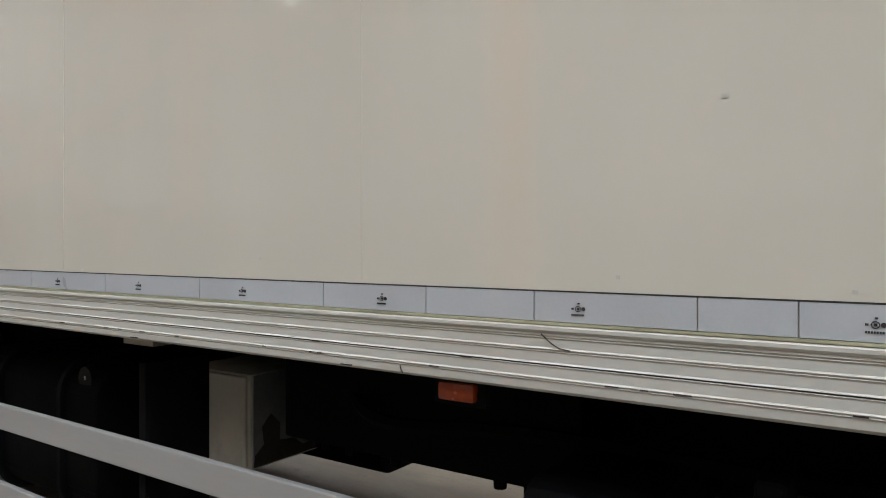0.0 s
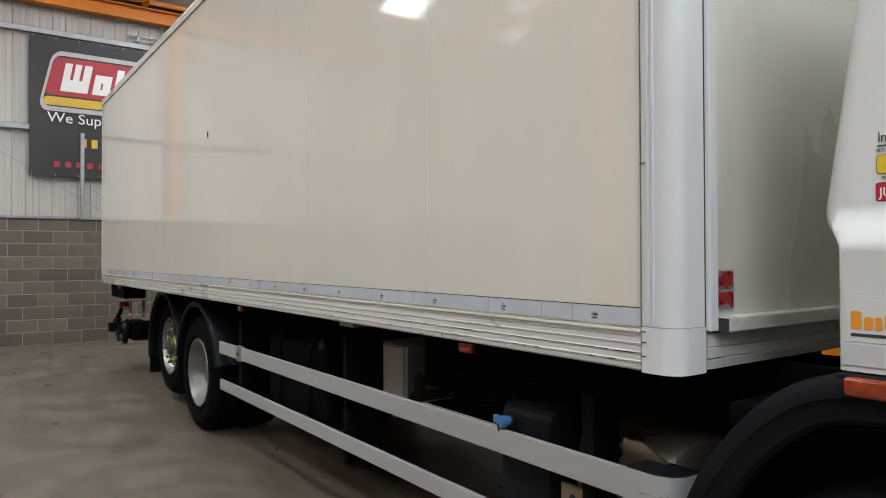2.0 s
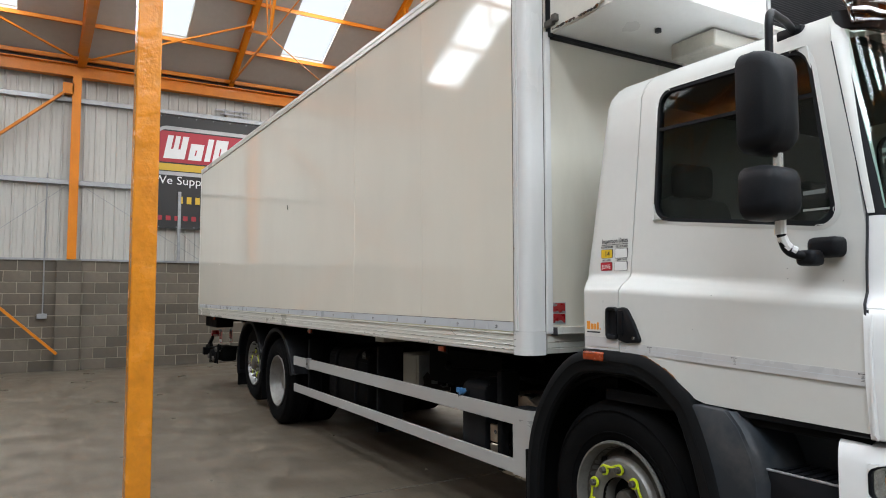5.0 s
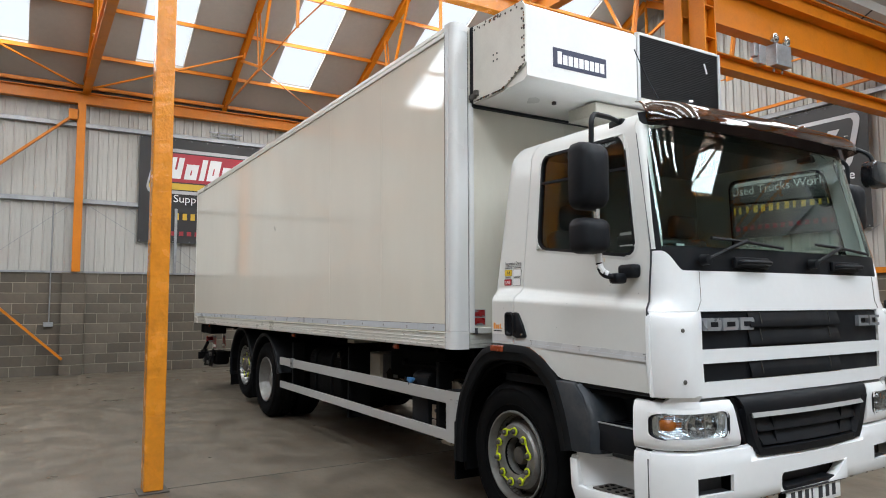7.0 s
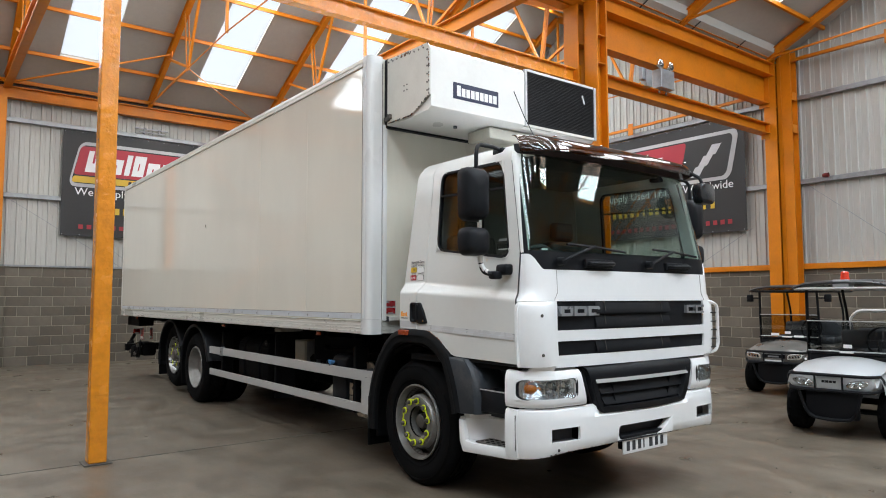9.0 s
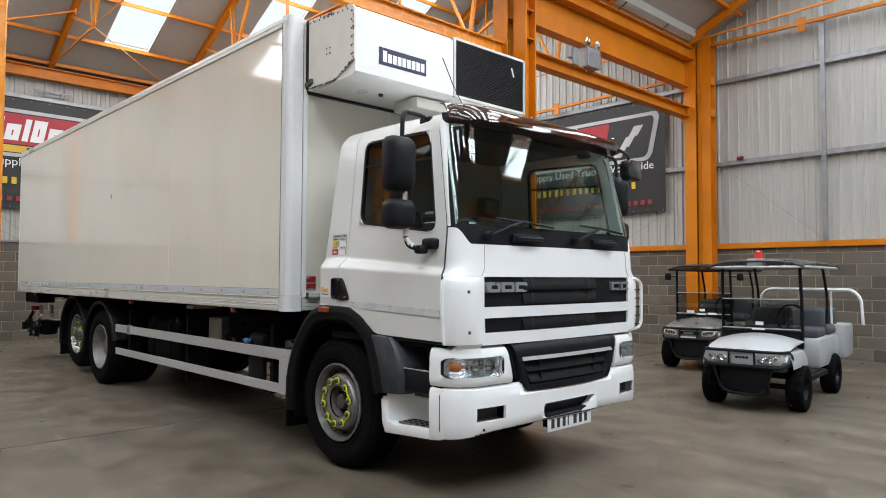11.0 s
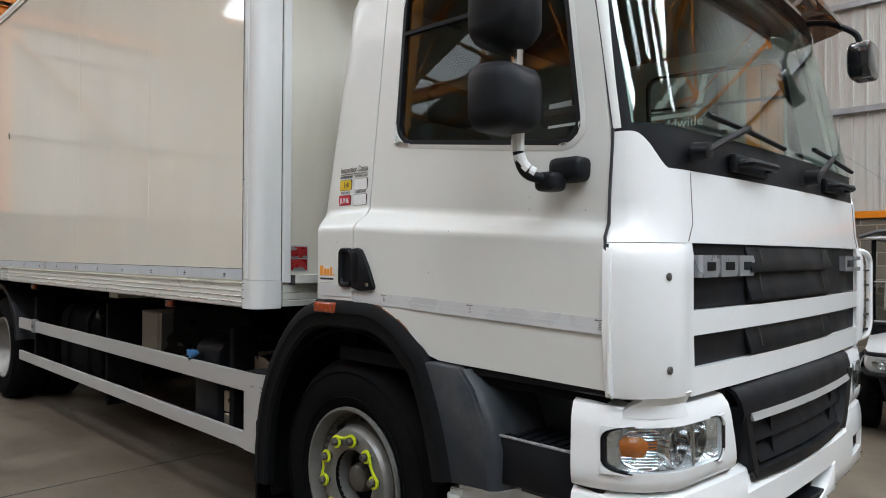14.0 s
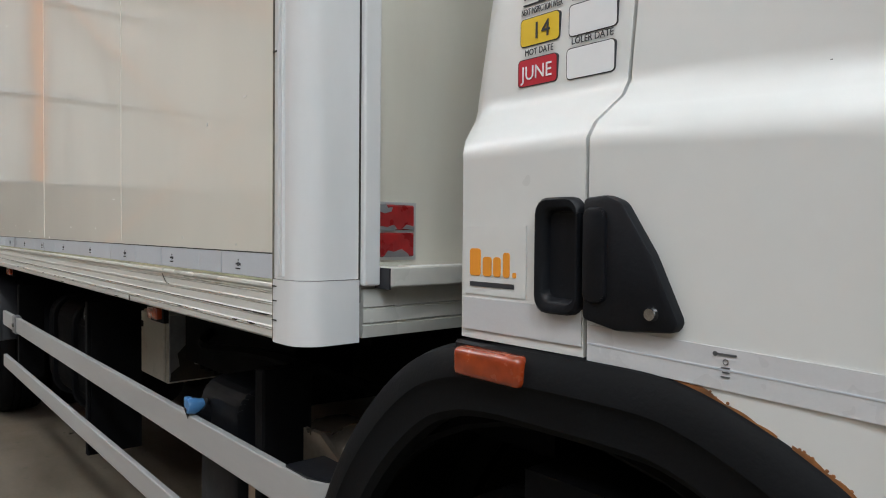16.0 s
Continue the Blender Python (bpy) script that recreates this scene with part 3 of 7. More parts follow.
# sheeting rails on the walls
for z, w in ((5.42, 0.1), (3.74, 0.1)):
    setting("trim_rail_west", box(XW - 0.02, XW + 0.05, YS, YN, z - w / 2, z + w / 2, 0.008, 1), "galv", "galvanised steel sheeting rail", "rail")
    setting("trim_rail_north", box(XW, XE, YN - 0.05, YN + 0.02, z - w / 2, z + w / 2, 0.008, 1), "galv", "galvanised steel sheeting rail", "rail")
setting("trim_sill_west", box(XW - 0.03, XW + 0.03, YS, YN, BLOCK - 0.005, BLOCK + 0.035), "galv", "grey drip flashing along the top of the blockwork", "flashing")
setting("trim_sill_north", box(XW, XE, YN - 0.06, YN + 0.02, BLOCK - 0.16, BLOCK - 0.05, 0.005, 1), "orange", "orange painted channel along the top of the blockwork", "channel")
for x in (1.31, 6.0, -7.4):
    setting("trim_post_north", box(x - 0.04, x + 0.04, YN - 0.1, YN - 0.05, BLOCK - 0.05, roof_z(x) - 0.1), "galv", "galvanised upright cladding post", "post")
for y in (1.49, -2.35, -4.2):
    setting("trim_post_west", box(XW + 0.05, XW + 0.1, y - 0.03, y + 0.03, BLOCK, 3.7 if y > 0 else 5.4), "galv", "galvanised upright cladding post", "post")
# gable ties
gt = thing("gable_tie", (R2, YN - 0.15, EAVE), "orange angle tie across the gable with small cleats", "brace")
part("bar", beam((XV + 0.3, YN - 0.16, EAVE + 0.02), (XE - 0.3, YN - 0.16, EAVE + 0.02), 0.06, 0.06), "orange", gt)
for x in (1.0, 4.0, 7.0):
    part("cleat", box(x - 0.07, x + 0.07, YN - 0.2, YN - 0.19, EAVE - 0.14, EAVE + 0.12), "orange", gt)
gt2 = thing("gable_tie", (R1, YN - 0.15, EAVE), "orange angle tie across the gable with small cleats", "brace")
part("bar", beam((XW + 0.3, YN - 0.16, 5.45), (XV - 0.3, YN - 0.16, 5.62), 0.06, 0.06), "orange", gt2)
for x in (-2.6, -4.6, -7.5):
    part("cleat", box(x - 0.07, x + 0.07, YN - 0.2, YN - 0.19, 5.4, 5.68), "orange", gt2)


# columns
def h_column(x, y, z1, w, d, label, axis='y'):
    c = thing("steel_column", (x, y, 0), label, "column", "steel columns")
    up = (1, 0, 0) if axis == 'x' else (0, 1, 0)
    part("shaft", ibeam((x, y, 0.02), (x, y, z1), w, d, 0.022, 0.014, up=up), "orange", c)
    part("base_plate", box(x - w * 0.75, x + w * 0.75, y - d * 0.7, y + d * 0.7, 0, 0.02), "orange", c)
    return c


for xc, y, w, d in ((XV - 0.03, 6.0, 0.28, 0.36), (XV + 0.10, 11.72, 0.24, 0.45)):
    c = h_column(xc, y, EAVE + 0.2, w, d, "orange painted heavy steel column on the valley line")
    for z in (4.55, 5.25, 5.85):
        part("stiffener", box(xc - w / 2 + 0.01, xc + w / 2 - 0.01, y - d / 2 + 0.025, y + d / 2 - 0.025, z, z + 0.014), "orange", c)
c = h_column(-0.87, 6.015, EAVE + 0.2, 0.24, 0.23, "orange painted second steel column of the pair")
for z in (4.9, 5.32, 5.88):
    part("stiffener", box(-0.98, -0.76, 5.925, 6.105, z, z + 0.014), "orange", c)
c = h_column(XV + 0.36, 11.75, EAVE + 0.2, 0.2, 0.26, "orange painted second steel column of the pair")
part("filler_plate", box(XV + 0.205, XV + 0.275, 11.60, 11.618, 0.03, EAVE + 0.15), "orange", c)
for z in (4.7, 5.35):
    part("bolt_plate", box(-0.70, -0.688, 11.66, 11.84, z, z + 0.16), "orange", c)
c = thing("slim_column", (-1.235, -0.485, 0), "orange gloss painted square steel post on the open floor", "column")
part("shaft", box(-1.31, -1.16, -0.56, -0.41, 0.012, EAVE, 0.01, 2), "orange_thick", c)
part("base_plate", box(-1.35, -1.12, -0.60, -0.37, 0, 0.012, 0.003, 1), "hub", c, "dark rusted base plate")
for dz in (2.92, 1.2, 1.98, 3.6):
    part("bolt_hole", lathe([(0.009, -0.004), (0.009, 0.0)], (-1.195, -0.561, dz), 'y', 10), "ink", c)
v = thing("valley_beam", (XV, 2.8, 4.78), "orange painted steel beam between two columns", "beam")
part("beam", ibeam((XV, -0.41, 4.78), (XV, 5.9, 4.78), 0.12, 0.2), "orange_thick", v)
part("end_plate", box(XV - 0.09, XV + 0.09, 5.9, 5.92, 4.62, 4.94), "orange", v)
g = thing("crane_girder", (XV, 9, 5.57), "deep orange painted steel girder with a tie below it", "girder")
part("girder", ibeam((XV, 6.2, 5.61), (XV, 11.5, 5.61), 0.2, 0.58, 0.022, 0.014), "orange", g)
part("tie", ibeam((XV, 6.2, 4.815), (XV, 11.5, 4.815), 0.2, 0.21), "orange", g)
part("top_beam", ibeam((XV, 6.2, 6.08), (XV, 11.5, 6.08), 0.16, 0.2), "orange", g)
for y in (11.48, 6.22):
    part("end_plate", box(XV - 0.1, XV + 0.1, y - 0.01, y + 0.01, 5.25, 5.88), "orange", g)
    part("end_plate", box(XV - 0.08, XV + 0.08, y - 0.01, y + 0.01, 4.62, 4.92), "orange", g)
for y in (-0.52, -6.4, 5.5):
    p = thing("wall_post", (XW + 0.1, y, BLOCK), "orange painted steel wall post on a block pier", "post", "wall posts")
    part("shaft", ibeam((XW + 0.13, y, BLOCK + 0.02), (XW + 0.13, y, EAVE - 0.29), 0.16, 0.14, 0.012, 0.01, up=(1, 0, 0)), "orange", p)
    part("cleat", box(XW + 0.06, XW + 0.2, y - 0.25, y - 0.05, 5.5, 5.72), "orange", p)

# crossed braces between two wall posts
wx = thing("cross_brace", (XW + 0.18, -3.4, 0.35), "orange crossed angle braces between two wall posts", "brace")
part("falling_brace", beam((XW + 0.14, -0.62, 5.64), (XW + 0.14, -6.28, 0.42), 0.05, 0.1, up=(1, 0, 0)), "orange", wx)
part("rising_brace", beam((XW + 0.22, -0.72, 0.35), (XW + 0.22, -6.28, 5.6), 0.05, 0.1, up=(1, 0, 0)), "orange", wx)

# conduit and socket on the west wall
s = thing("wall_socket", (XW + 0.1, -1.0, 1.08), "grey metal socket outlet fed by an upright conduit", "socket")
part("conduit", tube([(XW + 0.03, -0.98, 1.1), (XW + 0.03, -0.98, 3.9)], 0.014, 8), "galv", s)
part("box", box(XW, XW + 0.06, -1.08, -0.9, 1.03, 1.13, 0.008, 1), "galv", s)
s = thing("door_bolt_bracket", (XW + 0.05, 2.6, 5.55), "small galvanised bracket bar on the cladding", "bracket")
part("bar", box(XW + 0.02, XW + 0.05, 2.2, 2.98, 5.6, 5.63), "galv", s)
part("lower_bar", box(XW + 0.02, XW + 0.05, 2.3, 2.9, 5.52, 5.54), "galv", s)
for y in (2.4, 2.75):
    part("leg", box(XW - 0.01, XW + 0.05, y, y + 0.04, 5.5, 5.64), "galv", s)
# brace wires on the walls
for a, b_ in (((XW + 0.06, -0.4, 3.7), (XW + 0.06, 2.0, 2.2)), ((XW + 0.06, 0.4, 3.7), (XW + 0.06, 2.3, 2.2)), ((XW + 0.06, -0.6, 3.7), (XW + 0.06, -2.4, 2.2))):
    w = thing("brace_wire", a, "thin grey bracing wire across the cladding", "wire")
    part("wire", tube([a, b_], 0.006, 6), "galv", w)
for a, b_ in (((-0.6, YN - 0.07, 3.7), (1.3, YN - 0.07, 2.15)), ((-1.7, YN - 0.07, 2.9), (-3.1, YN - 0.07, 2.1))):
    w = thing("brace_wire", a, "thin grey bracing wire across the cladding", "wire")
    part("wire", tube([a, b_], 0.006, 6), "galv", w)
# small red lamp on the rail
r = thing("red_lamp", (-0.2, YN - 0.1, 3.74), "small dark red bulkhead lamp on the sheeting rail", "lamp")
part("body", lathe([(0.0, -0.06), (0.035, -0.055), (0.045, 0.0), (0.045, 0.05)], (-0.2, YN - 0.1, 3.80), 'x', 14), "red_dark", r, "", True)
part("bracket", box(-0.32, -0.1, YN - 0.07, YN - 0.05, 3.7, 3.74), "galv", r)
# floodlight and junction boxes standing on the girder's tie
f = thing("floodlight_unit", (XV + 0.02, 7.9, 4.86), "grey twin-lamp emergency light with its battery box", "floodlight")
part("battery_box", box(XV + 0.02, XV + 0.2, 7.75, 8.12, 4.93, 5.25, 0.012, 2), "galv", f)
for y in (7.82, 8.02):
    part("leg", box(XV + 0.08, XV + 0.1, y, y + 0.03, 4.86, 4.94), "galv", f)
for y in (7.8, 8.08):
    h = part("lamp_head", lathe([(0.03, -0.05), (0.07, 0.0), (0.075, 0.03), (0.06, 0.035)], (XV + 0.14, y, 5.34), 'x', 16), "chrome", f, "round chrome lamp head", True)
part("junction_box", box(XV + 0.03, XV + 0.15, 7.42, 7.58, 4.9, 5.18, 0.01, 2), "galv", f)
part("mount", box(XV + 0.05, XV + 0.13, 7.34, 7.42, 5.0, 5.2, 0.01, 1), "galv", f)

# dark straps round the valley gutter lining
for y in [-6.0 + 1.48 * k for k in range(12)]:
    st = thing("gutter_strap", (XV, y, EAVE + 0.03), "thin dark strap holding the gutter lining", "strap", "gutter straps")
    part("band", beam((XV - 0.3, y, EAVE + 0.115), (XV - 0.12, y, EAVE + 0.026), 0.03, 0.006, bm=beam((XV + 0.12, y, EAVE + 0.026), (XV + 0.3, y, EAVE + 0.115), 0.03, 0.006, bm=beam((XV - 0.12, y, EAVE + 0.026), (XV + 0.12, y, EAVE + 0.026), 0.03, 0.006))), "ink", st)

# ---- the lorry: cargo box, fridge unit, cab, running gear ----
CY = 2.41
BX0, BX1, BY0, BY1, BZ0, BZ1 = -8.37, 0.445, 1.258, 3.562, 1.157, 3.61
FLIP = Matrix.Translation((0, 2 * CY, 0)) @ Matrix.Diagonal((1, -1, 1, 1))
lorry = thing("lorry", (-3.0, CY, 0), "white three-axle refrigerated box lorry parked on concrete", "lorry")


def flip(bm):
    bm.transform(FLIP)
    return bm


def both(name, fn, material, parent, label="", smooth=False):
    a = part(name, fn(), material, parent, label, smooth)
    part(name, flip(fn()), material, parent, label, smooth)
    return a


# cargo box
cargo = part("cargo_box", box(BX0, BX1, BY0 + 0.004, BY1 - 0.004, BZ0 + 0.12, BZ1 - 0.06), "panel", lorry, "glossy cream insulated cargo box")
part("front_wall", box(BX1, 0.548, 1.385, 2 * CY - 1.385, BZ0 + 0.1, BZ1 - 0.03), "front_skin", cargo)
part("roof_skin", box(BX0 + 0.03, 0.53, BY0 + 0.05, BY1 - 0.05, BZ1 - 0.06, BZ1 - 0.005), "trim", cargo)


def rail_profile():
    z = BZ0
    P = [(1.30, z), (1.266, z), (1.258, z + 0.006)]
    for g in (0.024, 0.050, 0.076, 0.100):
        P += [(1.2565, z + g - 0.004), (1.2545, z + g - 0.001), (1.2580, z + g), (1.2580, z + g + 0.002), (1.2545, z + g + 0.003), (1.2565, z + g + 0.006)]
    return P + [(1.25, z + 0.112), (1.25, z + 0.118), (1.262, z + 0.123), (1.30, z + 0.123)]


both("bottom_rail", lambda: prism(rail_profile(), 'x', BX0, BX1 - 0.004), "trim", cargo, "ribbed white aluminium bottom rail")
both("sealant_line", lambda: box(BX0, BX1 - 0.006, 1.254, 1.262, BZ0 + 0.122, BZ0 + 0.1265), "sealant", cargo)
both("groove_grime", lambda: box(BX0, BX1 - 0.006, 1.2572, 1.262, BZ0 + 0.0502, BZ0 + 0.0518), "grime", cargo)
both("top_rail", lambda: prism([(1.262, BZ1 - 0.085), (1.25, BZ1 - 0.083), (1.25, BZ1 - 0.05), (1.256, BZ1 - 0.047), (1.25, BZ1 - 0.043), (1.253, BZ1 - 0.012), (1.27, BZ1), (1.34, BZ1), (1.34, BZ1 - 0.085)], 'x', BX0, BX1 - 0.004), "trim", cargo, "white aluminium top rail with a dirty joint")


def corner_plan(o=0.0):
    arc = [(0.500 + (0.056 + o) * math.sin(q), 1.311 - (0.056 + o) * math.cos(q)) for q in [math.pi / 2 * k / 8 for k in range(9)]]
    return [(BX1 - 0.002, 1.255 - o)] + arc + [(0.556 + o, 1.388), (0.50, 1.40), (BX1 - 0.002, 1.34)]


both("corner_post", lambda: prism(corner_plan(), 'z', BZ0 + 0.1295, BZ1 - 0.02), "post", cargo, "white corner post with a rounded edge", True)
for xx in (0.466, 0.484):
    both("post_ridge", lambda: box(xx - 0.003, xx + 0.003, 1.249, 1.256, BZ0 + 0.135, BZ1 - 0.03, 0.001, 1), "post", cargo)
both("corner_casting", lambda: prism(corner_plan(0.003), 'z', BZ0 - 0.002, BZ0 + 0.128), "post", cargo, "white moulded bottom corner piece", True)
both("corner_cap", lambda: prism(corner_plan(0.002), 'z', BZ1 - 0.06, BZ1 + 0.004), "post", cargo, "", True)
both("post_joint", lambda: box(BX1 - 0.0045, BX1 - 0.002, 1.2515, 1.26, BZ0, BZ1 - 0.05), "joint_dirt", cargo)
both("post_joint", lambda: box(0.549, 0.5575, 1.387, 1.391, BZ0 + 0.08, BZ1 - 0.05), "grime", cargo)
both("inner_frame", lambda: box(0.548, 0.572, 1.391, 1.432, BZ0 + 0.115, 3.0, 0.004, 2), "post", cargo)
part("lower_sill", box(0.548, 0.60, 1.437, 2 * CY - 1.437, BZ0 + 0.112, BZ0 + 0.155, 0.004, 2), "trim", cargo)
part("front_bottom_rail", prism([(0.50, BZ0 + 0.005), (0.552, BZ0 + 0.005), (0.556, BZ0 + 0.03), (0.55, BZ0 + 0.033), (0.556, BZ0 + 0.037), (0.556, BZ0 + 0.064), (0.55, BZ0 + 0.067), (0.556, BZ0 + 0.07), (0.556, BZ0 + 0.108), (0.50, BZ0 + 0.108)], 'y', 1.40, 2 * CY - 1.40), "trim", cargo)
both("front_reflector", lambda: box(0.548, 0.556, 1.435, 1.535, 1.33, 1.384, 0.004, 1, bm=box(0.548, 0.556, 1.435, 1.535, 1.388, 1.444, 0.004, 1)), "red", cargo, "faded red reflector with peeling grey patches")
both("reflector_backing", lambda: box(0.548, 0.553, 1.43, 1.54, 1.324, 1.449), "alu", cargo)
part("sill_end", box(0.5485, 0.5995, 1.4335, 1.438, BZ0 + 0.108, BZ0 + 0.152), "ink", cargo)
for pts in (((1.436, 1.43), (1.44, 1.442), (1.455, 1.444), (1.462, 1.436), (1.474, 1.438), (1.47, 1.428), (1.452, 1.424)), ((1.436, 1.388), (1.436, 1.398), (1.46, 1.395), (1.476, 1.40), (1.486, 1.392), (1.474, 1.387)), ((1.45, 1.331), (1.462, 1.345), (1.478, 1.342), (1.498, 1.348), (1.515, 1.338), (1.52, 1.331)), ((1.50, 1.392), (1.512, 1.401), (1.533, 1.397), (1.533, 1.389))):
    part("peeled_patch", prism(pts, 'x', 0.555, 0.5572), "galv", cargo)
# rear frame and doors
part("rear_frame", box(BX0 - 0.05, BX0, BY0, BY1, BZ0, BZ1), "trim", cargo)
for sgn in (0, 1):
    part("rear_door", box(BX0 - 0.075, BX0 - 0.05, (BY0 + 0.08, CY + 0.01)[sgn], (CY - 0.01, BY1 - 0.08)[sgn], BZ0 + 0.12, BZ1 - 0.1, 0.008, 1), "panel", cargo)

# silver conspicuity tape in lengths, with stamped marks
joints = [0.44, 0.17, 0.03, -0.25, -0.485, -0.76] + [-0.76 - 0.43 * k for k in range(1, 18)] + [BX0 + 0.05]
for a, b in zip(joints, joints[1:]):
    part("tape_strip", box(b + 0.0012, a - 0.0012, 1.2565, 1.2615, BZ0 + 0.128, BZ0 + 0.179), "tape", cargo)
part("tape_top_grime", box(BX0 + 0.05, BX1 - 0.01, 1.2575, 1.2615, BZ0 + 0.1795, BZ0 + 0.182), "grime", cargo)


def stamp(x, y, z, k=1.0):
    bm = box(x - 0.016 * k, x - 0.011 * k, y - 0.0012, y, z - 0.002 * k, z + 0.002 * k)
    ring = [(x - 0.001 * k + 0.006 * k * math.cos(a), y - 0.001, z + 0.006 * k * math.sin(a)) for a in [2 * math.pi * i / 10 for i in range(10)]]
    tube(ring, 0.0009 * k, 4, bm, True)
    box(x - 0.003 * k, x + 0.002 * k, y - 0.0012, y, z - 0.0025 * k, z + 0.0025 * k, bm=bm)
    lathe([(0.0045 * k, -0.0012), (0.0045 * k, 0)], (x + 0.011 * k, y, z), 'y', 10, bm)
    box(x - 0.002 * k, x + 0.003 * k, y - 0.0012, y, z + 0.010 * k, z + 0.013 * k, bm=bm)
    for i in range(7):
        box(x - 0.016 * k + 0.0042 * k * i, x - 0.013 * k + 0.0042 * k * i, y - 0.0012, y, z - 0.015 * k, z - 0.011 * k, bm=bm)
    return bm


for k in range(20):
    tagged(part("tape_mark", stamp(0.264 - 0.4297 * k, 1.2565, 1.309, 0.8), "ink", cargo), kind="stuff")
# faint panel seams, dents and scuffs on the side
for x in (-0.655, -1.86):
    part("panel_seam", box(x - 0.0012, x + 0.0012, 1.2605, 1.263, BZ0 + 0.19, BZ1 - 0.1), "panel", cargo)
rnd = random.Random(5)
for i in range(22):
    x = rnd.uniform(-8.2, 0.4)
    z = rnd.choice((rnd.uniform(1.345, 1.40), rnd.uniform(1.345, 1.40), rnd.uniform(1.4, 2.6)))
    w, h = rnd.uniform(0.002, 0.016), rnd.uniform(0.001, 0.004)
    part("scuff", box(x - w, x + w, 1.2608, 1.2625, z - h, z + h), "trim", cargo)
part("scuff", beam((-3.69, 1.261, 2.42), (-3.705, 1.261, 2.47), 0.003, 0.012, up=(0, 1, 0)), "grime", cargo)
for i in range(26):
    x = rnd.uniform(-2.5, 0.43)
    w = rnd.uniform(0.003, 0.016)
    z = BZ0 + rnd.choice((0.0245, 0.0505, 0.026, 0.007))
    part("chip", box(x - w, x + w, 1.2535, 1.258, z - 0.0008, z + 0.001), "grime", cargo)
part("crack", tube([(-0.235, 1.2535, 1.262), (-0.215, 1.2535, 1.246), (-0.2, 1.2535, 1.2385), (-0.18, 1.2535, 1.236)], 0.0012, 4), "grime", cargo)
part("chip", tube([(-0.548, 1.255, 1.176), (-0.545, 1.255, 1.166), (-0.541, 1.255, 1.162)], 0.0016, 4), "grime", cargo)
for x, z in ((0.447, 1.20), (0.447, 1.24), (0.447, 1.27), (0.447, 1.75)):
    part("post_stain", box(x - 0.006, x + 0.012, 1.2505, 1.2535, z, z + 0.0025), "grime", cargo)

# fridge unit on the front wall
fr = part("fridge_unit", prism([(0.60, 3.56), (1.19, 3.545), (1.225, 3.51), (1.225, 3.03), (1.19, 3.005), (0.86, 2.985), (0.60, 2.985)], 'y', 1.43, 2.485), "fridge", lorry, "white front-mounted refrigeration unit", True)
part("housing", prism([(0.60, 3.56), (1.17, 3.545), (1.20, 3.51), (1.20, 3.04), (1.17, 3.005), (0.86, 2.985), (0.60, 2.985)], 'y', 2.489, 3.47), "fridge", fr)
part("side_plate", prism([(0.575, 3.585), (1.19, 3.56), (1.225, 3.52), (1.225, 3.12), (0.96, 3.0), (0.575, 2.985)], 'y', 1.415, 1.432, 0.003), "plate_cream", fr, "cream riveted end plate with worn edge")
part("seal", box(0.549, 0.60, 1.414, 1.435, 2.97, 3.59, 0.004, 1, bm=box(0.549, 0.60, 1.435, 3.40, 2.968, 2.985, 0.004, 1)), "black", fr, "black rubber seal")
for k in range(9):
    part("rivet", lathe([(0.007, -0.004), (0.009, 0.0)], (0.62 + 0.065 * k, 1.414, 3.55 - 0.0022 * k * 10 / 9), 'y', 8), "hub", fr)
for k in range(6):
    part("rivet", lathe([(0.007, -0.004), (0.009, 0.0)], (1.195, 1.414, 3.16 + 0.068 * k), 'y', 8), "hub", fr)
for x, z in ((0.86, 3.28), (0.905, 3.28), (0.86, 3.235), (0.905, 3.235)):
    part("vent_hole", lathe([(0.008, -0.002), (0.008, 0.0)], (x, 1.414, z), 'y', 8), "ink", fr)
for k in range(44):
    x = rnd.uniform(0.6, 1.215)
    zz = 2.99 + max(0, (x - 0.96)) * 0.45
    q = rnd.uniform(0.003, 0.011)
    part("worn_patch", prism([(x + q * 1.5 * rnd.uniform(0.6, 1.3) * math.cos(w), zz + 0.012 + abs(rnd.gauss(0, 0.008)) * 0 + q * rnd.uniform(0.5, 1.2) * math.sin(w)) for w in [math.pi * j / 4 for j in range(8)]], 'y', 1.4135, 1.416), "rust" if k % 5 == 0 else "hub", fr)
for k in range(34):
    if k % 2:
        x, zz = rnd.uniform(0.6, 1.2), 3.566 - rnd.uniform(0.0, 0.02)
    else:
        x, zz = 1.218 - abs(rnd.gauss(0, 0.006)), rnd.uniform(3.13, 3.5)
    q = rnd.uniform(0.004, 0.011)
    part("worn_patch", prism([(x + q * rnd.uniform(0.6, 1.2) * math.cos(w), zz + q * rnd.uniform(0.6, 1.6) * math.sin(w)) for w in [math.pi * j / 4 for j in range(8)]], 'y', 1.4132, 1.416), "rust" if k % 3 == 0 else "hub", fr)
part("latch", box(0.56, 0.64, 1.395, 1.43, 3.02, 3.06, 0.008, 2, bm=box(0.63, 0.67, 1.385, 1.42, 3.03, 3.075, 0.008, 2)), "hub", fr)
part("condenser_back", box(1.19, 1.205, 2.52, 3.45, 3.05, 3.53), "ink", fr)
for y in (2.489, 3.44):
    part("condenser_frame", box(1.2, 1.232, y, y + 0.031, 3.02, 3.55, 0.004, 1), "alu", fr)
for z in (3.53, 3.018):
    part("condenser_edge", box(1.2, 1.228, 2.52, 3.44, z, z + 0.026, 0.004, 1), "trim", fr, "chipped white edge strip")
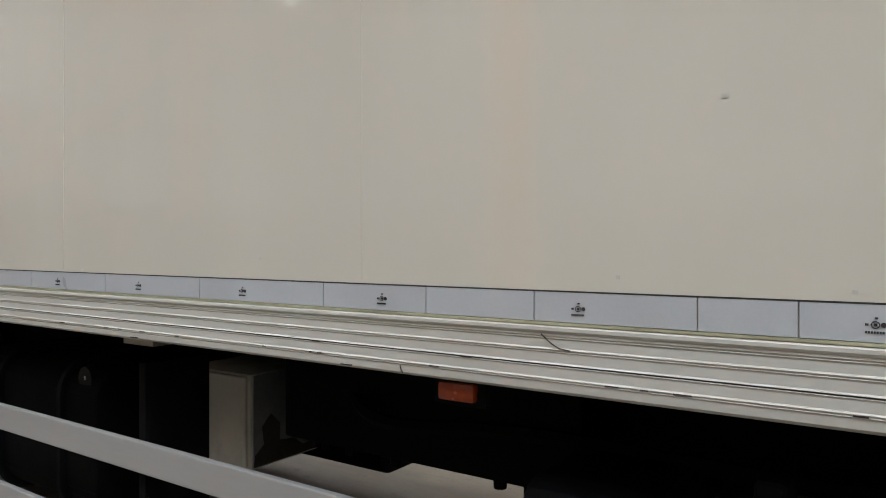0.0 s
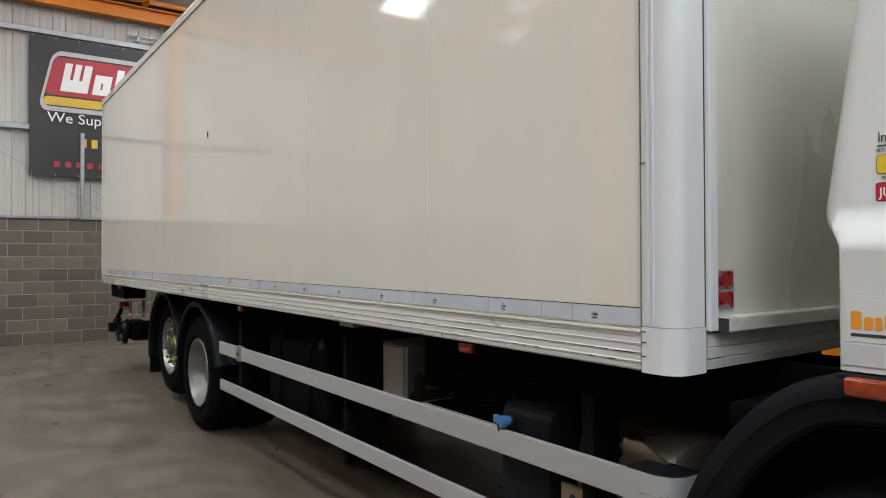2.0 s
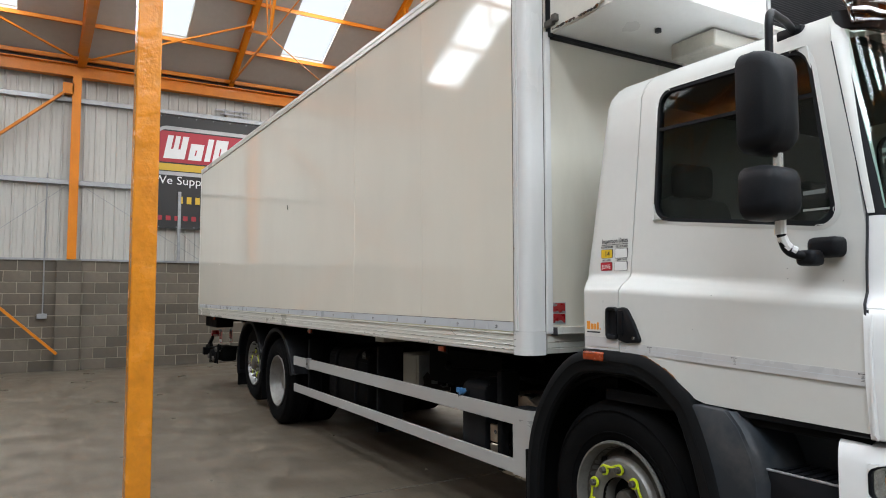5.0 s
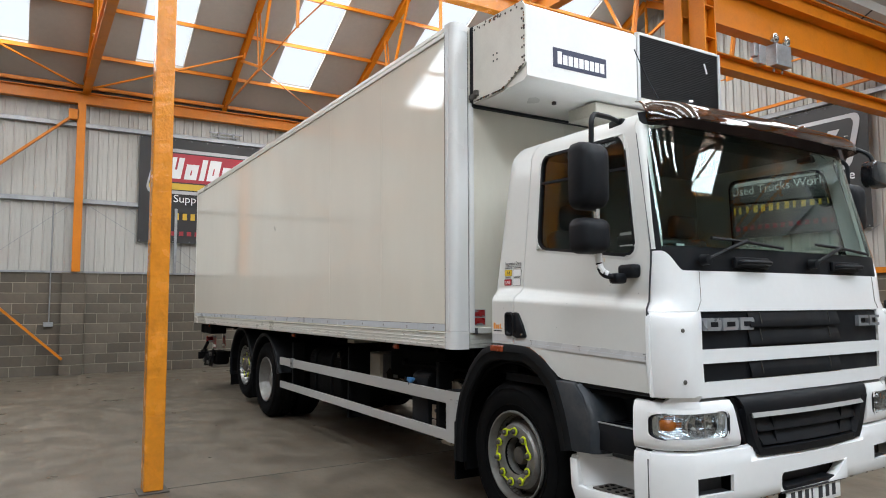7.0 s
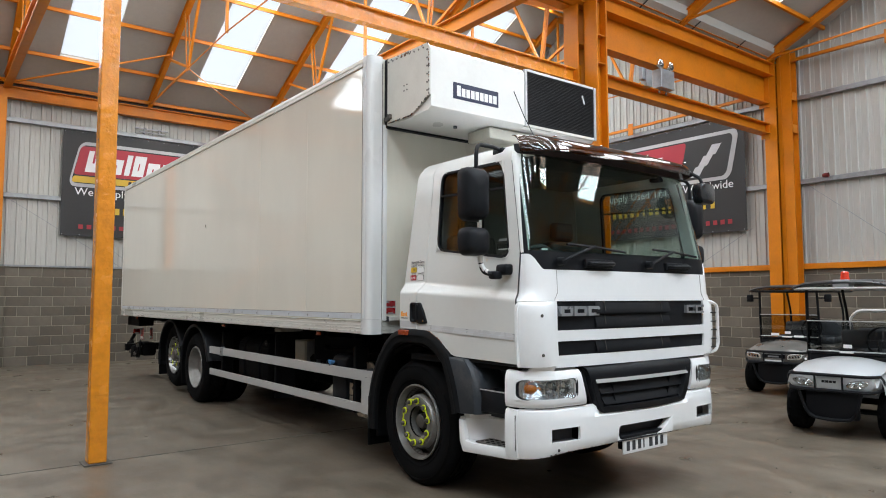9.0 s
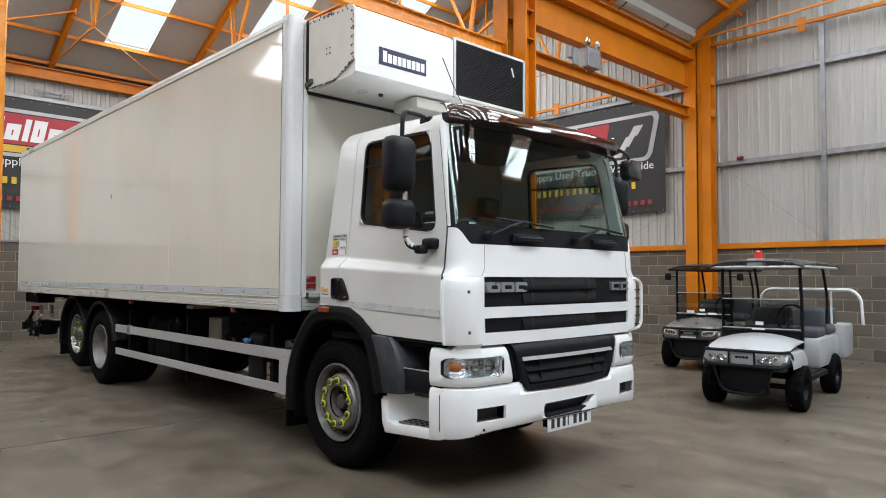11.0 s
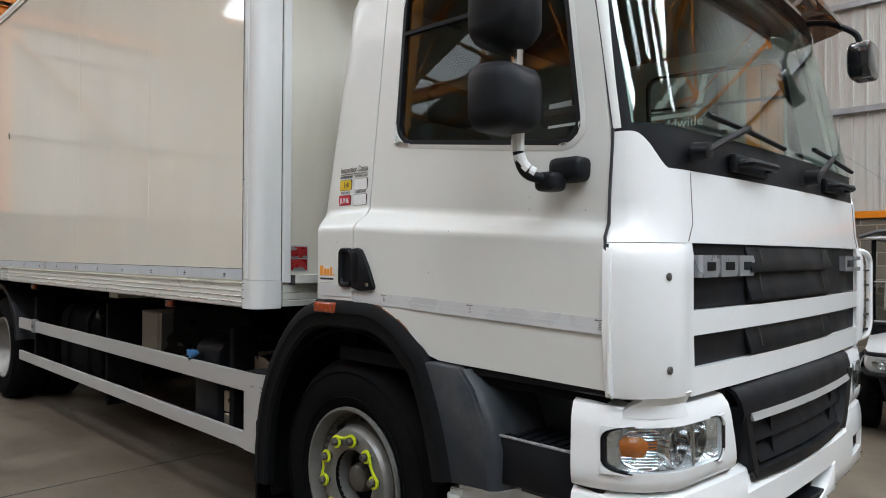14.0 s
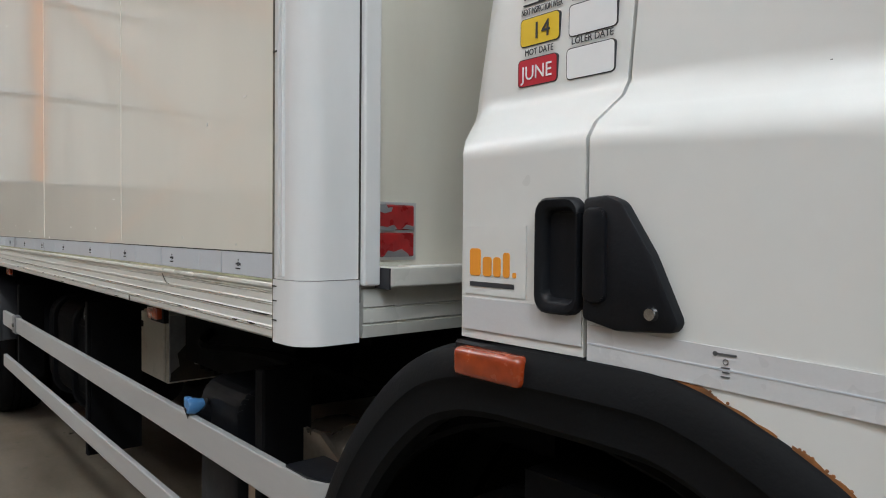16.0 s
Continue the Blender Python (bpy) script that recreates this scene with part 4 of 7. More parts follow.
for k in range(34):
    z = 3.055 + 0.0142 * k
    part("condenser_fin", prism([(1.206, z), (1.216, z), (1.226, z + 0.006), (1.226, z + 0.009), (1.214, z + 0.004), (1.206, z + 0.004)], 'y', 2.52, 3.44), "mesh", fr)
part("grille_tear", beam((1.2265, 3.27, 3.44), (1.2265, 3.30, 3.36), 0.02, 0.002, up=(1, 0, 0)), "alu", fr)
# maker's sticker as plain shapes
part("sticker", box(1.2245, 1.2275, 1.66, 2.165, 3.13, 3.27), "navy", fr, "navy maker's sticker with white shapes")
for k in range(9):
    y = 1.70 + 0.0505 * k
    h = 0.072 if k else 0.09
    part("sticker_shape", box(1.227, 1.2285, y, y + 0.040, 3.157, 3.157 + h), "w_ink", fr)
part("under_box", box(0.82, 1.13, 2.15, 2.75, 2.885, 2.985, 0.012, 2), "cream", fr)
part("drain", lathe([(0.018, 0), (0.018, 0.02)], (0.95, 1.9, 2.965), 'z', 10), "ink", fr)


# cab sides
def sm(t):
    t = max(0.0, min(1.0, t))
    return t * t * (3 - 2 * t)


def side_y(x, z):
    f = (x - 1.2) / 1.1
    zs0, zs1 = 1.592 - 0.085 * max(0, f), 1.508 - 0.055 * max(0, f)
    up = 1.388 - 0.034 * max(0, f) + max(0, z - 1.6) * 0.072
    if z > 2.44:
        up += min(1.4, (z - 2.44) / 0.13) ** 2 * 0.085
    lo = 1.312 + max(0, 1.16 - z) * 0.12
    t = sm((z - zs1) / (zs0 - zs1))
    return lo * (1 - t) + up * t


def gap_x(z):
    return 1.195 + 0.010 * sm((z - 1.5) / 0.09) + max(0, z - 1.6) * 0.04


def fore_x(z):
    return 2.335 - 0.02 * sm((z - 1.1) / 0.6) - max(0, z - 1.77) * 0.19


def rear_x(z):
    return 0.955 - 0.036 * sm((z - 1.5) / 0.09) + max(0, z - 1.6) * 0.118


LOW = ((0.9, 1.222), (1.28, 1.222), (1.32, 1.218), (1.36, 1.208), (1.41, 1.19), (1.46, 1.167), (1.50, 1.142), (1.55, 1.10), (1.595, 1.062), (1.64, 1.043), (1.70, 1.04), (2.4, 1.028))


def low_z(x):
    for (x0, z0), (x1, z1) in zip(LOW, LOW[1:]):
        if x <= x1:
            return z0 + (z1 - z0) * (x - x0) / (x1 - x0)
    return LOW[-1][1]


ROWS_Z = [(1.25, 1.25), (1.36, 1.34), (1.44, 1.41), (1.495, 1.435), (1.508, 1.453), (1.53, 1.466), (1.55, 1.48), (1.57, 1.494), (1.592, 1.507), (1.605, 1.53), (1.70, 1.62),
          (1.80, 1.69), (1.852, 1.722), (2.05, 1.95), (2.25, 2.2), (2.452, 2.428), (2.49, 2.46), (2.525, 2.495), (2.55, 2.52), (2.568, 2.54)]
W0, W1 = 12, 15
COLS = [0, 0.03, 0.08, 0.118, 0.17, 0.21, 0.25, 0.29, 0.33, 0.37, 0.41, 0.5, 0.6, 0.75, 0.85, 0.908, 0.96, 1.0]
C0, C1 = 3, 15


def side_pt(x, z):
    return (x, side_y(x, z), z)


def door_grid():
    P = []
    for u in COLS:
        col = []
        for j in range(-1, len(ROWS_Z)):
            zr, zf = ROWS_Z[max(j, 0)]
            z = zr + (zf - zr) * u
            x = gap_x(z) + 0.003 + (fore_x(z) - gap_x(z) - 0.008) * u
            if j < 0:
                z = low_z(x)
            col.append(side_pt(x, z))
        P.append(col)
    return P


def pillar_grid():
    """The strip behind the door, rounded towards the back of the cab."""
    P = []
    for dx, dy, u in ((-0.062, 0.13, 0), (-0.060, 0.08, 0), (-0.048, 0.042, 0), (-0.026, 0.016, 0), (0, 0.004, 0), (0, 0, 0.1), (0, 0, 0.35), (0, 0, 0.7), (0, 0, 0.92), (0, 0, 1.0)):
        col = []
        for j in range(-1, len(ROWS_Z)):
            z = ROWS_Z[max(j, 0)][0]
            if j < 0:
                z = 1.224
            x = rear_x(z) + (gap_x(z) - 0.003 - rear_x(z)) * u
            k = 0.25 + 0.75 * sm((z - 1.5) / 0.09)
            y = side_y(x, z)
            col.append((x + dx * k, y + dy * (0.6 + 0.4 * k), z))
        P.append(col)
    return P


def win_map(u, v):
    """u, v from 0 to 1 over the door window; on the door's surface."""
    zr, zf = ROWS_Z[W0]
    tr, tf = ROWS_Z[W1]
    uu = COLS[C0] + (COLS[C1] - COLS[C0]) * u
    z0, z1 = zr + (zf - zr) * uu, tr + (tf - tr) * uu
    z = z0 + (z1 - z0) * v
    x = gap_x(z) + 0.003 + (fore_x(z) - gap_x(z) - 0.008) * uu
    return Vector(side_pt(x, z))


def loop_on(pts, w, h, out):
    return [win_map(a / w, b / h) + Vector((0, -out, 0)) for a, b in pts]


def ring_mesh(o, i, depth, bm=None):
    b2 = bmesh.new()
    n = len(o)
    d = Vector((0, depth, 0))
    L = [[b2.verts.new(p) for p in o], [b2.verts.new(p) for p in i], [b2.verts.new(p + d) for p in i], [b2.verts.new(p + d) for p in o]]
    for k in range(4):
        A, B = L[k], L[(k + 1) % 4]
        for q in range(n):
            b2.faces.new((A[q], A[(q + 1) % n], B[(q + 1) % n], B[q]))
    return join(bm, b2)


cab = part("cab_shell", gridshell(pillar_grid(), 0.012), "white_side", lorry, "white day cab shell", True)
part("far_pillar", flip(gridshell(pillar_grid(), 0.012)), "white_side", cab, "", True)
wh = lambda i, j: C0 <= i < C1 and W0 + 1 <= j < W1 + 1
doors = []
for mir in (0, 1):
    f = flip if mir else (lambda q: q)
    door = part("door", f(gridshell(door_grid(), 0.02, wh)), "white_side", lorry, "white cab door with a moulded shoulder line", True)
    ww, hh = 0.80, 0.63
    part("window_seal", f(ring_mesh(loop_on(rrect(-0.004, ww + 0.004, -0.004, hh + 0.004, 0.078), ww, hh, 0.003), loop_on(rrect(0.014, ww - 0.014, 0.014, hh - 0.014, 0.062), ww, hh, 0.003), 0.03)), "black", door, "black rubber window seal", True)
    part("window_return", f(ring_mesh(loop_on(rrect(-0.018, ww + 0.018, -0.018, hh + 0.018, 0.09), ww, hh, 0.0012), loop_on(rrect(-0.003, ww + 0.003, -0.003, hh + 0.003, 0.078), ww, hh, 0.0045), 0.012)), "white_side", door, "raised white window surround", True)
    for ca, cb in ((0, 0), (ww, 0), (0, hh), (ww, hh)):
        sa, sb = (1 if ca == 0 else -1), (1 if cb == 0 else -1)
        arc = [(ca + sa * 0.078 * (1 - math.sin(q)), cb + sb * 0.078 * (1 - math.cos(q))) for q in [math.pi / 2 * k / 6 for k in range(7)]]
        outer = [(ca, cb + sb * 0.078), (ca, cb), (ca + sa * 0.078, cb)]
        rim2 = [outer[0] if k < 2 else outer[1] if k < 5 else outer[2] for k in range(7)]
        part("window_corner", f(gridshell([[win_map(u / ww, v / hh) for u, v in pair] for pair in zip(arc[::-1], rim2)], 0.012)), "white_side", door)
    part("window_glass", f(gridshell([[win_map(a / 6, b / 5) + Vector((0, 0.008, 0)) for b in range(6)] for a in range(7)], 0.004)), "side_glass", door, "tinted side glass")
    part("vent_frame", f(beam(win_map(0.0, 0.70) + Vector((0, 0.004, 0)), win_map(1.0, 0.72) + Vector((0, 0.004, 0)), 0.016, 0.014)), "black", door)
    # door handle in two black pieces across the shut line
    cup = []
    for d, y in ((0.0, 1.3125), (0.0005, 1.3), (0.003, 1.2965), (0.012, 1.2965), (0.015, 1.299), (0.018, 1.3095), (0.022, 1.3105), (0.034, 1.3105)):
        ring = rrect(1.118 + d, 1.1935 - min(d, 0.004) - max(0, d - 0.018), 1.278 + d * 1.1, 1.432 - d, max(0.004, 0.02 - d * 0.4), 4)
        cup.append([(x, y, z) for x, z in ring + ring[:1]])
    part("handle_recess", f(gridshell(cup, 0.001)), "black", door, "black plastic handle recess", True)
    part("handle_hollow", f(prism(rrect(1.139, 1.188, 1.302, 1.413, 0.01), 'y', 1.3098, 1.318)), "black", door)
    part("handle_grip", f(prism([(1.2, 1.276), (1.2, 1.43), (1.235, 1.433), (1.258, 1.424), (1.3, 1.36), (1.336, 1.284), (1.328, 1.272), (1.25, 1.266)], 'y', 1.296, 1.325, 0.006)), "black", door, "black plastic door handle", True)
    part("handle_pull", f(prism(rrect(1.203, 1.238, 1.298, 1.418, 0.012), 'y', 1.291, 1.3, 0.004)), "black", door, "", True)
    part("lock_barrel", f(lathe([(0.0, -0.006), (0.007, -0.006), (0.009, 0)], (1.302, 1.296, 1.292), 'y', 14)), "chrome", door)
    # reflective tape on the door and pillar
    tp = lambda x: 1.268 - 0.034 * (x - 1.2) / 1.1
    part("tape_strip", f(gridshell([[(x, side_y(x, z) - 0.0025, z) for z in (tp(x) - 0.046, tp(x))] for x in [1.2 + 0.1 * k for k in range(12)] + [2.32]], 0.002)), "tape_white", door)
    part("pillar_tape", f(gridshell([[(x, side_y(x, z) - 0.0025, z) for z in (1.238, 1.286)] for x in (0.962, 1.05, 1.12, 1.19)], 0.002)), "tape_white", cab)
    for x in (1.385, 1.82, 2.308):
        sy0 = side_y(x, 1.24) - 0.0026
        zt = tp(x) - 0.02
        b = box(x - 0.011, x + 0.012, sy0 - 0.001, sy0, zt + 0.012, zt + 0.0142, bm=lathe([(0.0028, -0.001), (0.0028, 0)], (x - 0.012, sy0, zt + 0.013), 'y', 8))
        for k in range(3):
            box(x - 0.005 + 0.0015 * (k % 2), x + 0.005, sy0 - 0.001, sy0, zt - 0.002 - 0.005 * k, zt - 0.0006 - 0.005 * k, bm=b)
        tube([(x + 0.003 * math.cos(q), sy0 - 0.0005, zt + 0.005 + 0.003 * math.sin(q)) for q in [math.pi * k / 4 for k in range(8)]], 0.0005, 4, b, True)
        tagged(part("tape_mark", f(b), "faded_ink", door), kind="stuff")
    part("tape_line", f(gridshell([[(x, side_y(x, z) - 0.0031, z) for z in (tp(x) - 0.0245, tp(x) - 0.0225)] for x in [1.2 + 0.1 * k for k in range(12)] + [2.32]], 0.0008)), "tape", door)
    part("side_marker", f(box(0.972, 1.108, 1.278, 1.312, 1.170, 1.214, 0.01, 3)), "amber", lorry, "orange side marker lamp", True)
    part("marker_base", f(box(0.95, 1.12, 1.303, 1.33, 1.12, 1.219, 0.004, 1)), "black", lorry)
    doors.append(door)

# rust and stains by the arch edge and mirror
for x0, x1, hgt in ((1.205, 1.30, 0.0045), (1.30, 1.375, 0.0065), (1.375, 1.44, 0.0035), (1.455, 1.52, 0.007)):
    part("rust_edge", gridshell([[(x, side_y(x, low_z(x)) - 0.0014, low_z(x) + w) for w in (0.0, hgt * (0.45 + 0.55 * abs(math.sin(x * 97 + x1 * 31))))] for x in [x0 + (x1 - x0) * k / 12 for k in range(13)]], 0.0012), "rust", doors[0], "rusted lower edge")
for i in range(54):
    x = rnd.choice((rnd.uniform(1.21, 1.40), rnd.gauss(1.345, 0.02), rnd.gauss(1.485, 0.012)))
    z = low_z(x) + abs(rnd.gauss(0, 0.0035)) + 0.0006
    part("rust_spot", lathe([(0.0, -0.0008), (rnd.uniform(0.0006, 0.002), -0.0008), (0.0022, 0.0012)], (x, side_y(x, z) - 0.0004, z), 'y', 6), "rust", doors[0])
for i in range(9):
    z = 1.045 + 0.028 * i
    part("rust_spot", box(fore_x(z) - 0.0105, fore_x(z) - 0.0055 - 0.001 * (i % 3), side_y(2.3, z) - 0.0006, side_y(2.3, z) + 0.002, z - rnd.uniform(0.004, 0.014), z + rnd.uniform(0.004, 0.014)), "rust", doors[0])
for i in range(8):
    x, z = rnd.uniform(1.25, 2.28), rnd.uniform(1.1, 1.7)
    part("paint_chip", lathe([(0.0, -0.0008), (rnd.uniform(0.0008, 0.0016), -0.0008), (0.0018, 0.0008)], (x, side_y(x, z) - 0.0006, z), 'y', 6), "grime", doors[0])

part("rust_run", gridshell([[(1.968 + w * k, side_y(1.97, z) - 0.0012, z) for k in (-1, 0, 1)] for z, w in ((1.758, 0.008), (1.752, 0.0062), (1.744, 0.0055), (1.736, 0.0048), (1.728, 0.0042), (1.721, 0.0022))], 0.001), "rust_run", doors[0])

# lettering on the pillar
PIL = lambda x, z: Matrix(((1, 0, 0, x), (0, 0, -1, side_y(x, z) - 0.0022), (0, 1, 0.0, z), (0, 0, 0, 1)))


def pil_text(txt, x, z, size, width, material, lift=0.0):
    m = PIL(x, z)
    m[1][3] -= lift
    part("lettering", text_bm(txt, size, m, width), material, cab, "printed lettering")


def pil_plate(x0, x1, z0, z1, material, border="ink"):
    part("label_border", prism(rrect(x0 - 0.0014, x1 + 0.0014, z0 - 0.0014, z1 + 0.0014, 0.0065), 'y', side_y(x0, z0) - 0.0014, side_y(x0, z1) + 0.006), border, cab)
    part("label_panel", prism(rrect(x0, x1, z0, z1, 0.006), 'y', side_y(x0, z0) - 0.0018, side_y(x0, z0)), material, cab)


pil_text("Inspection Dates", 1.002, 1.748, 0.034, 0.176, "ink")
part("underline", box(1.002, 1.178, side_y(1.1, 1.742) - 0.0022, side_y(1.1, 1.742) + 0.002, 1.739, 1.741), "ink", cab)
pil_text("NEXT INSPECTION WEEK", 1.0, 1.724, 0.014, 0.082, "ink")
pil_text("TAXATION DATE", 1.098, 1.724, 0.014, 0.082, "ink")
pil_plate(1.002, 1.078, 1.675, 1.716, "y_ink")
pil_text("14", 1.026, 1.683, 0.036, 0.028, "ink", 0.0012)
pil_plate(1.098, 1.18, 1.672, 1.716, "w_ink")
pil_text("MOT DATE", 1.012, 1.659, 0.014, 0.056, "ink")
pil_text("LOLER DATE", 1.103, 1.659, 0.014, 0.072, "ink")
pil_plate(1.002, 1.078, 1.612, 1.652, "r_ink")
pil_text("JUNE", 1.009, 1.621, 0.03, 0.062, "w_ink", 0.0012)
pil_plate(1.098, 1.18, 1.609, 1.652, "w_ink")
# company mark as plain shapes
part("logo_backing", box(0.966, 1.092, side_y(1, 1.35) - 0.0015, side_y(1, 1.35) + 0.002, 1.292, 1.395), "white_side", cab)
for x0, x1, h in ((0.978, 1.001, 0.041), (1.006, 1.024, 0.029), (1.028, 1.043, 0.029), (1.048, 1.061, 0.036), (1.067, 1.074, 0.008)):
    part("logo_shape", prism(rrect(x0, x1, 1.320, 1.320 + h, min(0.005, (x1 - x0) / 3)), 'y', side_y(1, 1.35) - 0.0026, side_y(1, 1.35)), "o_ink", cab, "orange company mark")
part("logo_line", box(0.978, 1.070, side_y(1, 1.35) - 0.0026, side_y(1, 1.35), 1.304, 1.311), "ink", cab)

# cab roof, back wall, floor
YT = 1.548


def roof_grid():
    P = []
    for i in range(13):
        s = -1 + 2 * i / 12
        col = []
        for x, z in ((1.035, 2.50), (1.05, 2.555), (1.10, 2.585), (1.4, 2.60), (1.8, 2.60), (2.05, 2.585), (2.16, 2.555), (2.225, 2.50)):
            col.append((x - 0.02 * (abs(s) > 0.9), CY + s * (CY - YT + 0.012), z + 0.045 * (1 - s * s) - 0.03 * max(0, abs(s) - 0.8) / 0.2))
        P.append(col)
    return P


part("roof", gridshell([r[::-1] for r in roof_grid()], 0.02), "white", cab, "white cab roof", True)
prof = [(side_y(1.0, z) + 0.012, z) for z in (1.19, 1.3, 1.49, 1.6, 1.8, 2.1, 2.4, 2.5, 2.56)]
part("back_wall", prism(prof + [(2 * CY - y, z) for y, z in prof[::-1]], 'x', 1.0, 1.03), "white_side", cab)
part("back_lining", prism([(y + 0.03, z) for y, z in prof] + [(2 * CY - y - 0.03, z) for y, z in prof[::-1]], 'x', 1.031, 1.05), "cab_lt", cab)
part("floor_pan", box(1.05, 2.3, 1.36, 2 * CY - 1.36, 0.98, 1.03), "chassis", cab)
part("headlining", box(1.06, 2.1, 1.6, 2 * CY - 1.6, 2.5, 2.54), "cab_in", cab)

# cab interior
part("dashboard", prism([(1.92, 1.25), (1.92, 1.52), (2.0, 1.66), (2.1, 1.73), (2.38, 1.75), (2.38, 1.2)], 'y', 1.45, 2 * CY - 1.45, 0.02), "cab_in", cab, "dark grey dashboard", True)
for y in (1.92, 3.04):
    st = part("seat", box(1.2, 1.68, y - 0.24, y + 0.24, 1.22, 1.42, 0.05, 3), "cab_in", cab, "dark fabric seat", True)
    b = box(-0.07, 0.07, -0.24, 0.24, 0, 0.62, 0.05, 3)
    b.transform(Matrix.Translation((1.24, y, 1.38)) @ Matrix.Rotation(radians(-10), 4, 'Y'))
    part("seat_back", b, "cab_in", st, "", True)
    part("headrest", box(1.09, 1.19, y - 0.13, y + 0.13, 2.0, 2.18, 0.04, 3), "cab_in", st, "", True)
ring = []
for k in range(28):
    a = 2 * math.pi * k / 28
    ring.append(Vector((1.86, 1.92, 1.66)) + Vector((0.10 * math.cos(a), 0.225 * math.sin(a), 0.2 * math.cos(a))))
sw = part("steering_wheel", tube(ring, 0.015, 8, None, True), "cab_in", cab, "dark steering wheel", True)
part("steering_hub", tube([(1.87, 1.92, 1.65), (2.05, 1.92, 1.5)], 0.06, 12), "cab_in", sw, "", True)
part("instrument_hood", box(1.98, 2.2, 1.72, 2.12, 1.7, 1.79, 0.03, 3), "cab_in", cab, "", True)
part("paper_permit", box(2.30, 2.303, 1.58, 1.64, 1.77, 1.81), "w_ink", cab)
part("windscreen_sticker", beam(win_map(0.83, 0.12) + Vector((0, 0.014, 0)), win_map(0.99, 0.14) + Vector((0, 0.014, 0)), 0.003, 0.055), "banner", doors[0], "black dealer sticker inside the glass")
part("sticker_mark", beam(win_map(0.86, 0.17) + Vector((0, 0.0122, 0)), win_map(0.96, 0.185) + Vector((0, 0.0122, 0)), 0.002, 0.022), "ban_silver", doors[0])
part("sticker_line", beam(win_map(0.85, 0.08) + Vector((0, 0.0122, 0)), win_map(0.97, 0.095) + Vector((0, 0.0122, 0)), 0.002, 0.008), "w_ink", doors[0])


# front of the cab
def front_x(s, z):
    a = abs(s)
    x = 2.487 - 0.028 * (a / 0.82) ** 2 if a < 0.82 else 2.459 - 0.145 * (1 - math.sqrt(max(0, 1 - ((a - 0.82) / 0.18) ** 2)))
    return x - 0.06 * max(0, z - 1.45) - 0.165 * max(0, z - 1.77)


def front_pt(s, z, out=0.0):
    u = CY - side_y(2.3, min(z, 2.47)) - 0.004
    a = abs(s)
    nx = 1.0 if a < 0.82 else math.sqrt(max(0, 1 - ((a - 0.82) / 0.18) ** 2)) * 0.7 + 0.3
    ny = 0 if a < 0.82 else (1 - nx) * (1 if s > 0 else -1)
    return (front_x(s, z) + out * nx, CY + s * u + out * ny, z)


SS = [-1, -0.992, -0.975, -0.95, -0.92, -0.88, -0.84, -0.8, -0.7, -0.5, -0.25, 0, 0.25, 0.5, 0.7, 0.8, 0.84, 0.88, 0.92, 0.95, 0.975, 0.992, 1]


def front_band(ss, zz, out=0.0, th=0.015):
    return gridshell([[front_pt(s, z(s) if callable(z) else z, out) for z in zz] for s in ss], th)


def scuttle(s):
    a = abs(s)
    return 1.655 + 0.105 * sm((a - 0.895) / 0.09)


SSd = sorted(set(SS + [g * x for g in (-1, 1) for x in (0.86, 0.9, 0.91, 0.93, 0.935, 0.945, 0.96, 0.968, 0.98, 0.986)]))
part("front_panel", front_band(SSd, (1.445, 1.5, 1.56, 1.61, lambda s: scuttle(s) - 0.012, scuttle)), "white", cab, "white front panel", True)
for g_ in (-1, 1):
    part("front_seam", front_band([g_ * 0.803, g_ * 0.8], (1.45, 1.5, 1.56, 1.61, 1.65), 0.001, 0.002), "joint_dirt", cab)
part("scuttle_panel", front_band(SSd, (lambda s: scuttle(s) + 0.002, lambda s: scuttle(s) + 0.03 * (1 - sm((abs(s) - 0.895) / 0.09)) + 0.004, 1.765, 1.785), -0.012, 0.02), "black", cab, "black scuttle panel below the windscreen", True)
ws = [-0.985, -0.96, -0.92, -0.88, -0.84, -0.75, -0.6, -0.4, -0.2, 0, 0.2, 0.4, 0.6, 0.75, 0.84, 0.88, 0.92, 0.96, 0.985]
part("windscreen", front_band(ws, (1.78, 1.9, 2.05, 2.2, 2.35, 2.47), -0.006, 0.005), "glass", cab, "large curved windscreen", True)
part("windscreen_edge", front_band([-0.997, -0.993, -0.988, -0.983, -0.978], (1.75, 1.9, 2.1, 2.3, 2.47), -0.003, 0.012), "black", cab, "", True)
part("windscreen_edge", front_band([0.978, 0.983, 0.988, 0.993, 0.997], (1.75, 1.9, 2.1, 2.3, 2.47), -0.003, 0.012), "black", cab, "", True)
both("door_gap", lambda: gridshell([[(fore_x(z) + d, side_y(2.3, z) + 0.003, z) for z in (1.04, 1.15, 1.3, 1.44)] for d in (-0.004, 0.008)], 0.01), "ink", cab)
def edge_y(z):
    return side_y(2.3, 1.3) + (side_y(2.3, 1.7) - side_y(2.3, 1.3)) * (z - 1.3) / 0.4 if 1.3 < z < 1.7 else 9.0


